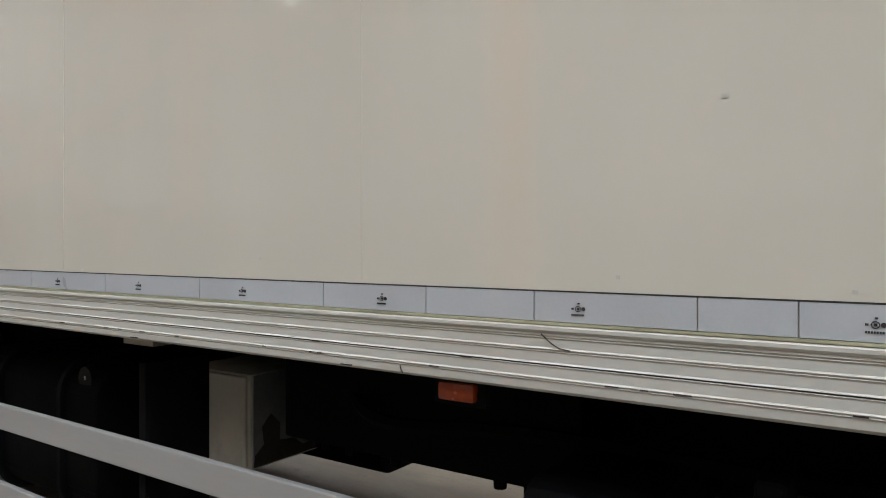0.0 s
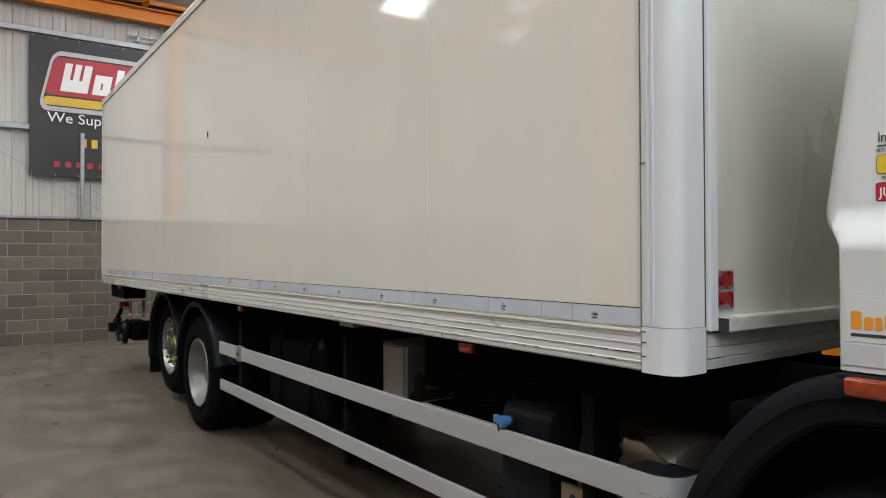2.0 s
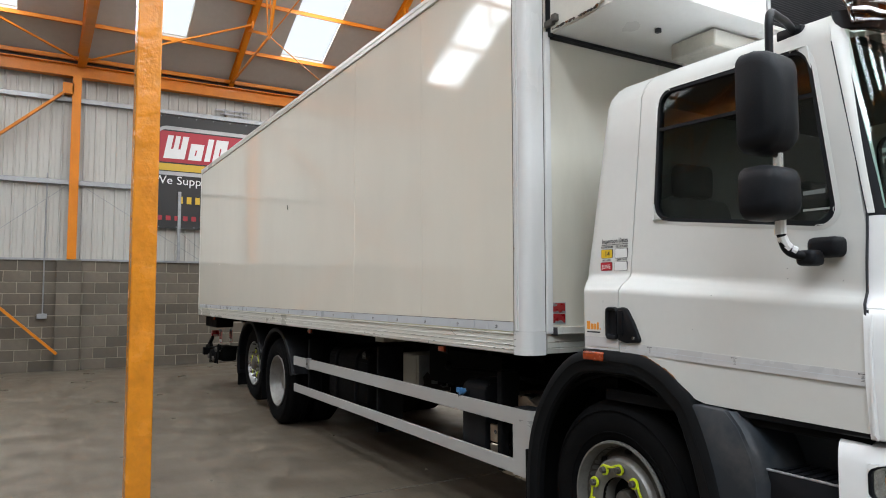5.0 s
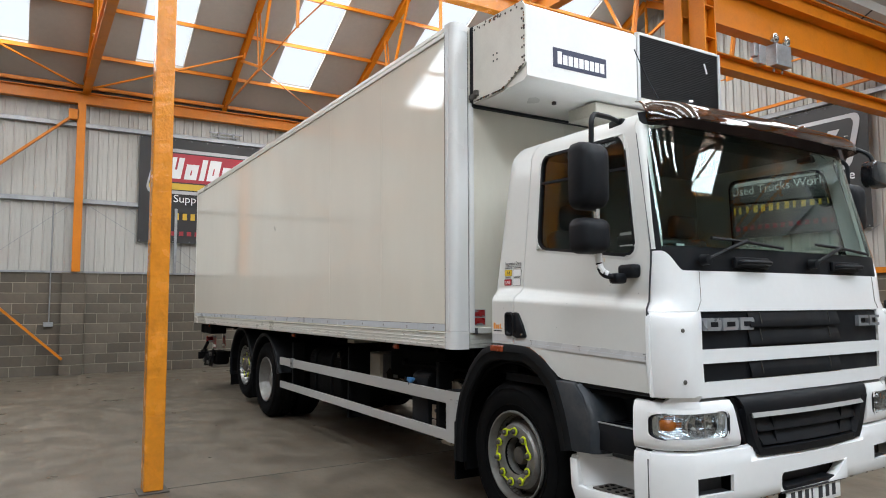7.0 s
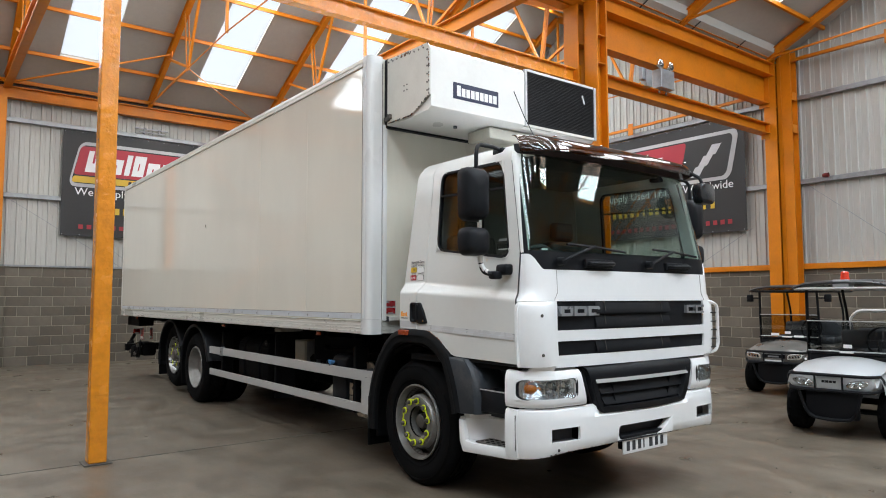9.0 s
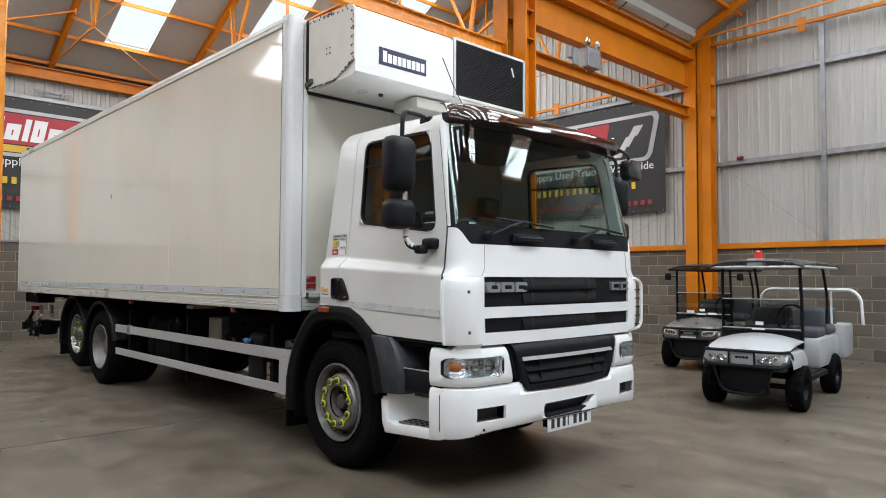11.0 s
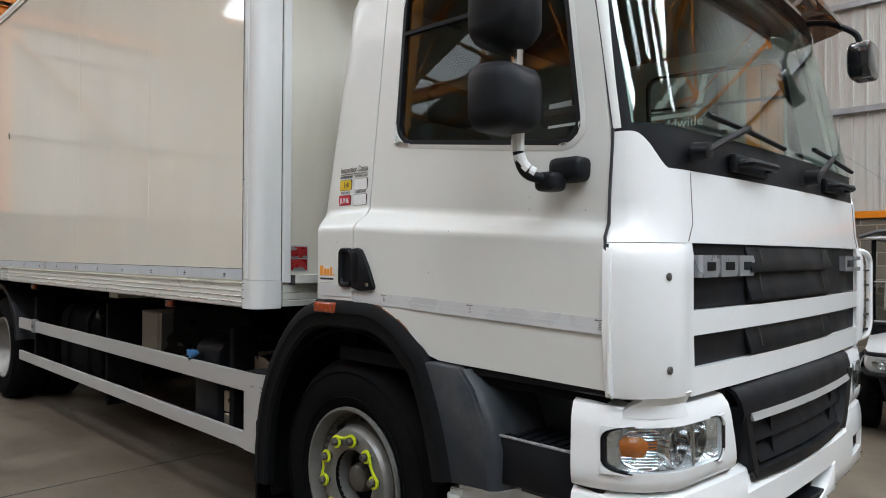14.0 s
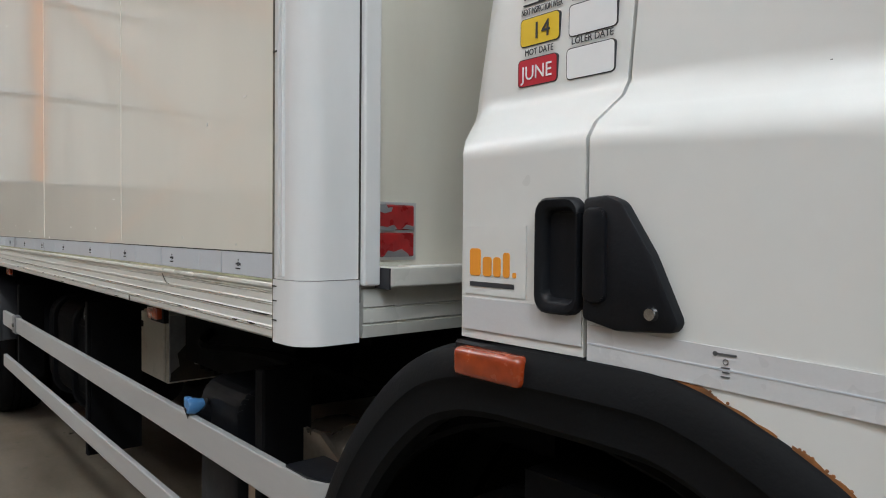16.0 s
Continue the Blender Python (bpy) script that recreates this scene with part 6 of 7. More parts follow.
part("aerial", tube([(2.12, 1.72, 2.62), (2.06, 1.66, 2.80), (2.02, 1.6, 2.98)], 0.0035, 6), "black", lorry, "thin black whip aerial")


# front arches, lower cab, steps
def arc_band(cx, cz, r0, r1, a0, a1, y0, y1, n=20, lip=0.0):
    P = []
    for k in range(n + 1):
        a = radians(a0 + (a1 - a0) * k / n)
        c, s = math.cos(a), math.sin(a)
        P.append([(cx + r * c, y, cz + r * s) for r, y in ((r0, y1), (r1 - 0.012, y1), (r1, y1 - 0.01), (r1, y0 + 0.02), (r1 - 0.008, y0 + 0.006), (r1 - 0.025, y0), (r0 + 0.006, y0), (r0, y0 + 0.006), (r0, y0 + 0.03))])
    return gridshell(P, 0.006)


ARCH = [(0.478, 0.36), (0.482, 0.52), (0.515, 0.72), (0.59, 0.90), (0.70, 1.05), (0.82, 1.155), (0.92, 1.20), (1.02, 1.217), (1.14, 1.22)] + [(x, low_z(x) - 0.002) for x in (1.25, 1.31, 1.36, 1.41, 1.46, 1.50, 1.55, 1.60)] + [(1.645, 0.98), (1.69, 0.87), (1.725, 0.76), (1.752, 0.65)]


def smooth_path(pts, n):
    """Catmull-Rom curve through points of the plane."""
    P = [Vector(q) for q in pts]
    out = []
    for k in range(len(P) - 1):
        a, b, c, d = P[max(k - 1, 0)], P[k], P[k + 1], P[min(k + 2, len(P) - 1)]
        for i in range(n):
            t = i / n
            out.append(tuple(0.5 * (2 * b + (c - a) * t + (2 * a - 5 * b + 4 * c - d) * t * t + (3 * b - a - 3 * c + d) * t ** 3)))
    return out + [tuple(P[-1])]


ARCH = smooth_path(ARCH, 4)


def arch_path():
    P = []
    n = len(ARCH)
    for k in range(n):
        a, b = Vector((*ARCH[max(k - 1, 0)], 0)), Vector((*ARCH[min(k + 1, n - 1)], 0))
        d = (b - a).normalized()
        nx, nz = d.y, -d.x
        x, z = ARCH[k]
        P.append([(x + nx * o, y, z + nz * o) for o, y in ((0.103, 1.62), (0.012, 1.62), (0.0, 1.61), (0.0, 1.325), (0.005, 1.308), (0.018, 1.299), (0.045, 1.296), (0.052, 1.301), (0.095, 1.303), (0.102, 1.31), (0.103, 1.34))])
    return gridshell(P, 0.006)


for mir in (0, 1):
    f = flip if mir else (lambda q: q)
    ar = part("wheel_arch", f(arch_path()), "arch_black", lorry, "black plastic front wheel arch", True)
    part("arch_inner", f(arc_band(1.117, 0.50, 0.60, 0.625, 200, 20, 1.36, 1.72, 20)), "chassis", ar, "", True)
    part("mud_flap", f(box(0.42, 0.44, 1.34, 1.70, 0.2, 0.62, 0.004, 1)), "chassis", ar)
    pnl = [(1.56, 1.03), (1.60, 0.95), (1.635, 0.86), (1.67, 0.75), (1.70, 0.64), (1.90, 0.655), (1.905, 0.78), (1.88, 0.87), (1.83, 0.97), (1.77, 1.034), (1.64, 1.036)]
    part("arch_panel", f(prism([(x, z) for x, z in pnl], 'y', 1.302, 1.36, 0.008)), "grey_plastic", lorry, "slate grey panel ahead of the wheel", True)
    edge = ((0.655, 1.90), (0.78, 1.905), (0.87, 1.88), (0.97, 1.83), (1.03, 1.775))
    part("panel_return", f(gridshell([[(x + d, y, z) for z, x in edge] for d, y in ((-0.012, 1.3035), (0.012, 1.309), (0.03, 1.33), (0.05, 1.39), (0.06, 1.55))], 0.008)), "grey_plastic", lorry, "", True)
    # step well
    sw_ = part("step_well", f(box(1.74, 2.30, 1.55, 1.62, 0.62, 1.03)), "grey_plastic", lorry, "dark step recess")
    part("well_top", f(box(1.66, 2.33, 1.335, 1.62, 1.01, 1.036, 0.006, 1)), "black", sw_)
    part("upper_step", f(prism([(1.86, 0.80), (1.89, 0.828), (2.30, 0.828), (2.30, 0.69), (1.90, 0.675)], 'y', 1.34, 1.56, 0.008)), "black", sw_, "black upper step", True)
    for k in range(9):
        part("tread_bar", f(box(1.92 + 0.04 * k, 1.938 + 0.04 * k, 1.36, 1.53, 0.828, 0.834)), "black", sw_)
    part("tread_edge", f(box(1.9, 2.28, 1.338, 1.349, 0.826, 0.834, 0.002, 1)), "worn_edge", sw_, "worn bright tread edge")
    part("lower_recess", f(box(1.95, 2.3, 1.42, 1.56, 0.64, 0.735)), "grey_plastic", sw_)
    st = part("step_unit", f(prism([(1.70, 0.60), (1.71, 0.44), (1.745, 0.372), (2.20, 0.40), (2.30, 0.412), (2.30, 0.485), (2.17, 0.468), (1.85, 0.45), (1.775, 0.455), (1.76, 0.60)], 'y', 1.325, 1.365, 0.008)), "white", lorry, "white moulded lower step", True)
    part("step_back", f(gridshell([[(x, y - 0.02 * (z - 0.45), z) for z in (0.44, 0.5, 0.56, 0.612)] for x, y in ((1.712, 1.335), (1.76, 1.345), (1.80, 1.40), (1.85, 1.475), (1.90, 1.505), (2.05, 1.51), (2.28, 1.51))], 0.015)), "white", st, "", True)
    part("step_ledge", f(prism([(1.71, 1.335), (1.76, 1.345), (1.85, 1.46), (1.90, 1.485), (2.28, 1.49), (2.28, 1.55), (1.71, 1.55)], 'z', 0.605, 0.618, 0.004)), "white", st, "", True)
    part("step_upper", f(gridshell([[(x, y, z) for z in (0.612, 0.64, 0.668)] for x, y in ((1.742, 1.345), (1.79, 1.36), (1.83, 1.42), (1.87, 1.49), (1.93, 1.515), (2.28, 1.52))], 0.015)), "white", st, "", True)
    part("step_floor", f(box(1.76, 2.28, 1.345, 1.52, 0.43, 0.452)), "white", st)
    part("tread_plate", f(box(1.86, 2.18, 1.35, 1.50, 0.453, 0.464, 0.003, 1)), "hub", st, "dark perforated tread plate")
    for k in range(5):
        for q in range(3):
            part("tread_hole", f(lathe([(0.014, 0), (0.012, 0.003)], (1.90 + 0.06 * k, 1.38 + 0.042 * q, 0.464), 'z', 10)), "chassis", st)
    part("step_side", f(prism([(2.205, 0.45), (2.205, 0.64), (2.215, 0.685), (2.245, 0.725), (2.30, 0.738), (2.315, 0.735), (2.315, 0.42), (2.22, 0.41)], 'y', 1.322, 1.50, 0.01)), "white", st, "", True)


# wheels
def wheel(x, y, z, kind, f, dual=False):
    tp_ = [(0.286, 0.035), (0.315, 0.012), (0.37, -0.004), (0.425, -0.006), (0.455, 0.004), (0.478, 0.018), (0.494, 0.034), (0.502, 0.052)]
    for g_ in (0.085, 0.13, 0.175, 0.22):
        tp_ += [(0.503, g_ - 0.006), (0.492, g_ - 0.005), (0.492, g_ + 0.005), (0.503, g_ + 0.006)]
    tp_ += [(0.502, 0.252), (0.494, 0.27), (0.478, 0.285), (0.455, 0.298), (0.40, 0.306), (0.33, 0.296), (0.286, 0.27)]
    tp_ = [(r_ * 0.976, a_) for r_, a_ in tp_]
    ty = part("wheel", f(lathe(tp_, (x, y, z), 'y', 56)), "rubber", lorry, {"f": "front wheel with yellow nut markers", "d": "twin rear wheel with a deep dished rim", "t": "raised tag axle wheel with bright hub"}[kind], True)
    for r_ in (0.335, 0.44):
        part("sidewall_ring", f(tube([(x + r_ * math.cos(2 * math.pi * k / 48), y + (0.0015 if r_ < 0.4 else -0.004), z + r_ * math.sin(2 * math.pi * k / 48)) for k in range(48)], 0.003, 5, None, True)), "rubber", ty)
    if kind == "d":
        rp = [(0.300, 0.015), (0.297, 0.004), (0.286, 0.004), (0.276, 0.03), (0.266, 0.045), (0.258, 0.135), (0.235, 0.165), (0.15, 0.17), (0.118, 0.165), (0.115, 0.10), (0.105, 0.09), (0.0, 0.085)]
    else:
        rp = [(0.300, 0.012), (0.297, 0.0), (0.286, 0.0), (0.276, 0.028), (0.264, 0.06), (0.25, 0.078), (0.225, 0.075), (0.20, 0.05), (0.185, 0.04), (0.148, 0.04), (0.142, 0.052), (0.118, 0.058), (0.112, 0.03), (0.105, 0.022), (0.06, 0.022), (0.055, 0.04), (0.0, 0.04)]
    if kind == "f":
        rp = [(0.300, 0.012), (0.297, -0.002), (0.288, -0.002), (0.276, 0.028), (0.266, 0.06), (0.258, 0.095), (0.246, 0.105), (0.232, 0.085), (0.215, 0.035), (0.200, 0.014), (0.185, 0.010), (0.135, 0.010), (0.122, 0.018), (0.117, 0.04), (0.113, 0.10), (0.0, 0.105)]
    rim_ = part("rim", f(lathe([(r_ * 0.98, a_) for r_, a_ in rp], (x, y, z), 'y', 48)), "bright_rim" if kind == "t" else "rim", ty, "scuffed silver steel rim", True)
    if kind == "f":
        # drop well in a darker brown than the rest of the rim
        part("rim_well", f(lathe([(0.264, 0.046), (0.255, 0.088), (0.244, 0.099), (0.232, 0.079), (0.218, 0.044)], (x, y, z), 'y', 40)), "hub", rim_, "dark brown drop well", True)
        part("hub_well", f(lathe([(0.118, 0.016), (0.112, 0.09), (0.07, 0.085), (0.0, 0.085)], (x, y, z), 'y', 30)), "chassis", rim_, "", True)
        part("hub_cap", f(lathe([(0.0, 0.028), (0.04, 0.030), (0.052, 0.036), (0.058, 0.05), (0.062, 0.10)], (x, y, z), 'y', 24)), "hub", rim_, "dull rusty hub", True)
        for k in range(8):
            a = 2 * math.pi * k / 8
            part("hand_hole", f(lathe([(0.019, 0.0), (0.017, 0.012)], (x + 0.232 * math.cos(a), y + 0.07, z + 0.232 * math.sin(a)), 'y', 12)), "chassis", rim_)
    if kind == "t":
        part("hub_cap", f(lathe([(0.0, -0.02), (0.06, -0.018), (0.085, -0.005), (0.095, 0.03), (0.10, 0.05)], (x, y, z), 'y', 24)), "hub", rim_, "dull iron hub", True)
        for k in range(10):
            a = 2 * math.pi * (k + 0.5) / 10
            part("hand_hole", f(lathe([(0.021, -0.004), (0.019, 0.012)], (x + 0.222 * math.cos(a), y + 0.062, z + 0.222 * math.sin(a)), 'y', 12)), "chassis", rim_)
    n = 10
    if kind == "d":
        for k in range(8):
            a = 2 * math.pi * (k + 0.5) / 8
            part("hand_hole", f(lathe([(0.022, -0.004), (0.02, 0.012)], (x + 0.205 * math.cos(a), y + 0.16, z + 0.205 * math.sin(a)), 'y', 12)), "chassis", rim_)
        for k in range(n):
            a = 2 * math.pi * (k + 0.3) / n
            part("wheel_nut", f(lathe([(0.0, 0.0), (0.012, 0.0), (0.016, 0.012), (0.017, 0.03)], (x + 0.167 * math.cos(a), y + 0.138, z + 0.167 * math.sin(a)), 'y', 6)), "hub", rim_)
        return ty
    for k in range(n):
        a = 2 * math.pi * (k + 0.3) / n
        c = (x + 0.165 * math.cos(a), y - (0.026 if kind == 'f' else 0.0), z + 0.165 * math.sin(a))
        part("wheel_nut", f(lathe([(0.0, -0.008), (0.012, -0.008), (0.017, 0.002), (0.018, 0.042)], c, 'y', 8)), "hub", rim_)
        if kind == "f" or k % 2 == 0:
            part("nut_marker", f(lathe([(0.017, 0.012), (0.026, 0.012), (0.027, 0.020), (0.017, 0.022)], c, 'y', 16)), "neon", rim_)
        if k % 2 == 0:
            a2 = 2 * math.pi * (k + 1.3) / n
            am = (a + a2) / 2
            pth = [(x + r_ * math.cos(q), y - (0.010 if kind == 'f' else -0.016), z + r_ * math.sin(q)) for r_, q in ((0.180, a + 0.10), (0.170, am - 0.06), (0.170, am + 0.06), (0.180, a2 - 0.10))]
            part("marker_link", f(tube(pth, 0.006, 6)), "neon", rim_)
    return ty


ident = lambda q: q
for f in (ident, flip):
    wheel(1.112, 1.368, 0.49, "f", f)
    wheel(-4.38, 1.372, 0.49, "d", f)
    wheel(-5.75, 1.475, 0.57, "t", f)
    part("inner_tyre", f(lathe([(0.29, 0.03), (0.45, 0.0), (0.5, 0.05), (0.5, 0.25), (0.45, 0.3), (0.29, 0.27)], (-4.38, 1.71, 0.49), 'y', 40)), "rubber", lorry, "", True)
for x, z, w in ((1.112, 0.49, 0.05), (-4.38, 0.49, 0.08), (-5.75, 0.57, 0.06)):
    part("axle", tube([(x, 1.5, z), (x, 2 * CY - 1.5, z)], w, 12), "chassis", lorry)
part("differential", lathe([(0.06, -0.25), (0.18, -0.12), (0.2, 0), (0.18, 0.12), (0.06, 0.25)], (-4.38, CY, 0.5), 'y', 20), "chassis", lorry, "", True)
for mir in (0, 1):
    f = flip if mir else ident
    part("rear_fender", f(arc_band(-4.38, 0.49, 0.58, 0.62, 172, 12, 1.35, 1.98, 20)), "black", lorry, "black plastic rear mudguard", True)
    part("rear_fender", f(arc_band(-5.75, 0.54, 0.57, 0.61, 195, 20, 1.40, 1.78, 20)), "black", lorry, "black plastic rear mudguard", True)
    part("rear_flap", f(box(-6.37, -6.35, 1.42, 1.76, 0.22, 0.70)), "chassis", lorry)
    part("mid_flap", f(box(-5.02, -5.005, 1.38, 1.96, 0.2, 0.62)), "chassis", lorry)
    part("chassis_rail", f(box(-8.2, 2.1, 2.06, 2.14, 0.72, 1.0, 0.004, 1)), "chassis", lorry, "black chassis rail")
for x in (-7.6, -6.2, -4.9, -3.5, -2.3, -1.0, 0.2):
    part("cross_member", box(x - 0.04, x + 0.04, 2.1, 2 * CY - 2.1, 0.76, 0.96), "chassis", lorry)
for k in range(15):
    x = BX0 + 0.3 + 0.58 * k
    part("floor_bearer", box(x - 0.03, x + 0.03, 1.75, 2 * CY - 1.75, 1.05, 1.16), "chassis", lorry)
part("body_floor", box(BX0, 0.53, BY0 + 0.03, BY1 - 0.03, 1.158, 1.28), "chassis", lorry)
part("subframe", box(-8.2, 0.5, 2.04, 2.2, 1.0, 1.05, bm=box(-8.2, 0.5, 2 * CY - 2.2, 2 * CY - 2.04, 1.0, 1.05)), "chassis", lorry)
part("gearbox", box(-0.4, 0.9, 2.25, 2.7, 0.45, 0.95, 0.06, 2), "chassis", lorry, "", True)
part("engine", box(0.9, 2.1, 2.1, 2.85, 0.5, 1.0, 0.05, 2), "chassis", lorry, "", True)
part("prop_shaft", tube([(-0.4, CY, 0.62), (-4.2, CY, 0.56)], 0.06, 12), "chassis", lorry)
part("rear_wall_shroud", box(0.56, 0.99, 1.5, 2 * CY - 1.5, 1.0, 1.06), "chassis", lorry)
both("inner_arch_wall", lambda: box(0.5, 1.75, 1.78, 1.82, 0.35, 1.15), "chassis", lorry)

# side guards
for mir in (0, 1):
    f = flip if mir else ident
    sg = part("side_guard", f(box(-3.72, 0.40, 1.354, 1.376, 0.735, 0.828, 0.004, 2)), "alu", lorry, "aluminium side guard rail")
    part("lower_rail", f(box(-3.70, 0.40, 1.354, 1.376, 0.455, 0.535, 0.004, 2)), "alu", sg)
    arc = [(a - 0.012, b + 0.066) for a, b in ((0.30, 1.286), (0.41, 1.286), (0.448, 1.294), (0.474, 1.316), (0.484, 1.35), (0.484, 1.40), (0.468, 1.40), (0.468, 1.353), (0.46, 1.33), (0.44, 1.31), (0.408, 1.303), (0.30, 1.303))]
    part("front_upright", f(prism(arc, 'z', 0.452, 0.832)), "alu", sg, "rounded aluminium end piece", True)
    part("end_cap", f(prism([(0.30, 1.357), (0.40, 1.357), (0.45, 1.377), (0.47, 1.416), (0.47, 1.486), (0.30, 1.486)], 'z', 0.832, 0.838)), "black", sg)
    part("rail_clamp", f(box(-3.30, -3.21, 1.346, 1.384, 0.726, 0.838, 0.006, 1)), "galv", sg)
    part("clamp_bolt", f(lathe([(0.0, -0.008), (0.012, -0.008), (0.014, 0)], (-3.255, 1.346, 0.78), 'y', 6)), "hub", sg)
    for x in (-3.30, 0.115):
        part("guard_post", f(box(x - 0.025, x + 0.025, 1.378, 1.52, 0.43, 1.03, 0.006, 1)), "chassis", sg)
    for x in (-7.4, -3.05, -0.437):
        mk = part("marker_lamp", f(box(x - 0.042, x + 0.042, 1.287, 1.31, 1.11, 1.147, 0.006, 2)), "amber", lorry, "orange side marker lamp", True)
        part("marker_bracket", f(box(x - 0.06, x + 0.06, 1.305, 1.32, 1.10, 1.157)), "chassis", mk)
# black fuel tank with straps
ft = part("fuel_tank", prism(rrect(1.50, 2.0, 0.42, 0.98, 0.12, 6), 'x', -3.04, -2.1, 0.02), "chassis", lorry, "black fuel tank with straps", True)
for x in (-2.8, -2.32):
    loop = [(x, a, b) for a, b in rrect(1.49, 2.01, 0.41, 0.99, 0.125, 6)]
    part("strap", tube(loop, 0.02, 6, None, True, 0.4), "black", ft)
part("tank_cap", lathe([(0.0, -0.03), (0.045, -0.028), (0.05, 0.0)], (-2.2, 1.54, 0.93), 'y', 14), "black", ft)
part("cap_stud", lathe([(0.0, -0.036), (0.008, -0.034), (0.009, -0.02)], (-2.19, 1.54, 0.935), 'y', 8), "chrome", ft)
part("plate_panel", box(-1.64, -1.625, 1.40, 1.62, 0.36, 1.06, 0.003, 1), "chassis", lorry)
part("panel_lip", box(-1.66, -1.625, 1.385, 1.40, 0.36, 1.06, 0.003, 1), "chassis", lorry)
# cream control cabinet
cc = part("control_cabinet", box(-1.875, -1.525, 1.705, 2.03, 0.66, 0.985, 0.006, 2), "cream", lorry, "cream steel control cabinet with a worn grey end", True)
part("cabinet_door", box(-1.867, -1.535, 1.69, 1.705, 0.67, 0.978, 0.006, 2), "cream", cc)
part("cabinet_latch", box(-1.850, -1.825, 1.68, 1.692, 0.90, 0.93, 0.003, 1), "ink", cc)
part("cabinet_end", box(-1.525, -1.519, 1.712, 2.025, 0.667, 0.98, 0.002, 1), "galv", cc, "grey end plate")
part("worn_patch", prism([(1.715, 0.67), (1.72, 0.71), (1.76, 0.74), (1.75, 0.80), (1.79, 0.84), (1.83, 0.80), (1.83, 0.74), (1.90, 0.73), (1.94, 0.70), (2.01, 0.70), (2.02, 0.67)], 'x', -1.520, -1.517), "grime", cc)
part("cabinet_roof", box(-1.93, -1.76, 1.5, 1.9, 1.085, 1.12), "cream", cc)
# exhaust fluid tank with a blue cap
at = part("fluid_tank", prism(rrect(1.41, 1.86, 0.40, 0.93, 0.07, 5), 'x', -0.365, -0.09, 0.02), "black", lorry, "black fluid tank with a blue filler cap", True)
part("filler_cap", lathe([(0.0, -0.02), (0.02, -0.018), (0.023, -0.01), (0.025, 0.006), (0.02, 0.016), (0.02, 0.03)], (-0.30, 1.365, 0.855), 'y', 14), "blue", at, "blue filler cap", True)
part("cap_tab", box(-0.345, -0.315, 1.352, 1.372, 0.845, 0.878, 0.006, 2), "blue", at)
part("filler_neck", tube([(-0.30, 1.39, 0.85), (-0.29, 1.5, 0.76)], 0.03, 12), "black", at)
part("cap_strap", tube([(-0.305, 1.345, 0.85), (-0.315, 1.36, 0.81), (-0.30, 1.42, 0.80)], 0.005, 6), "ink", at)
# steel silencer
sl = part("silencer", prism([(1.50, 0.36), (1.50, 0.76), (1.53, 0.84), (1.60, 0.872), (1.95, 0.86), (1.98, 0.36)], 'x', -0.06, 0.36, 0.03), "steel", lorry, "heat-tinted steel silencer cover", True)
part("heat_shield", prism([(0.2, 0.58), (0.2, 0.885), (0.28, 0.885), (0.37, 0.84), (0.40, 0.80), (0.40, 0.58)], 'y', 1.46, 1.475), "steel", sl)
part("shield_plate", box(-0.06, 0.14, 1.43, 1.445, 0.57, 0.68, 0.004, 1), "steel", sl)
part("plate_hole", lathe([(0.014, -0.002), (0.014, 0)], (0.0, 1.43, 0.635), 'y', 14, box(0.07, 0.095, 1.428, 1.43, 0.60, 0.65)), "ink", sl)
part("lower_plate", box(-0.06, 0.14, 1.43, 1.445, 0.47, 0.56, 0.004, 1), "steel", sl)
part("pipe", tube(bend([(0.0, 1.50, 0.72), (0.03, 1.47, 0.76), (0.06, 1.48, 0.74), (0.08, 1.55, 0.66)], 0.03), 0.012, 8), "chrome", sl)
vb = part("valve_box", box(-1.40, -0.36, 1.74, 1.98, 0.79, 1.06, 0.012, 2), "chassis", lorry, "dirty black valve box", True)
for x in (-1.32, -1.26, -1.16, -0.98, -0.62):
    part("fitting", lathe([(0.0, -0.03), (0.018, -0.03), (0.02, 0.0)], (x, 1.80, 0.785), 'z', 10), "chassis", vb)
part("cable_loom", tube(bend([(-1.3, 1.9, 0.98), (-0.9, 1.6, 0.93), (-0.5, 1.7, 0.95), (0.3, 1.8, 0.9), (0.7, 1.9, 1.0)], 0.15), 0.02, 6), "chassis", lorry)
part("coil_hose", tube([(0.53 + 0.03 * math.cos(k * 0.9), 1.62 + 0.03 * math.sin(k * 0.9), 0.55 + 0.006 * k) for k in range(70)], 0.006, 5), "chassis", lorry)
# unseen far-side tanks, cylinder and box added to block light under the lorry
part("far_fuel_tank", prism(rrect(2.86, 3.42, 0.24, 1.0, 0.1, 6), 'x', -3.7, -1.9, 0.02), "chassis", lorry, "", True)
part("blocker_cylinder", lathe([(0.0, -0.9), (0.12, -0.88), (0.15, -0.8), (0.15, 0.8), (0.12, 0.88), (0, 0.9)], (-2.6, 2.72, 0.78), 'x', 20), "chassis", lorry, "", True)
part("battery_box", box(-1.1, -0.1, 2.86, 3.44, 0.26, 1.0, 0.02, 2), "chassis", lorry, "unseen black box added to block light under the lorry")
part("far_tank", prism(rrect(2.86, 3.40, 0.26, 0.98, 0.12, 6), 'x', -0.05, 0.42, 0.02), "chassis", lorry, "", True)

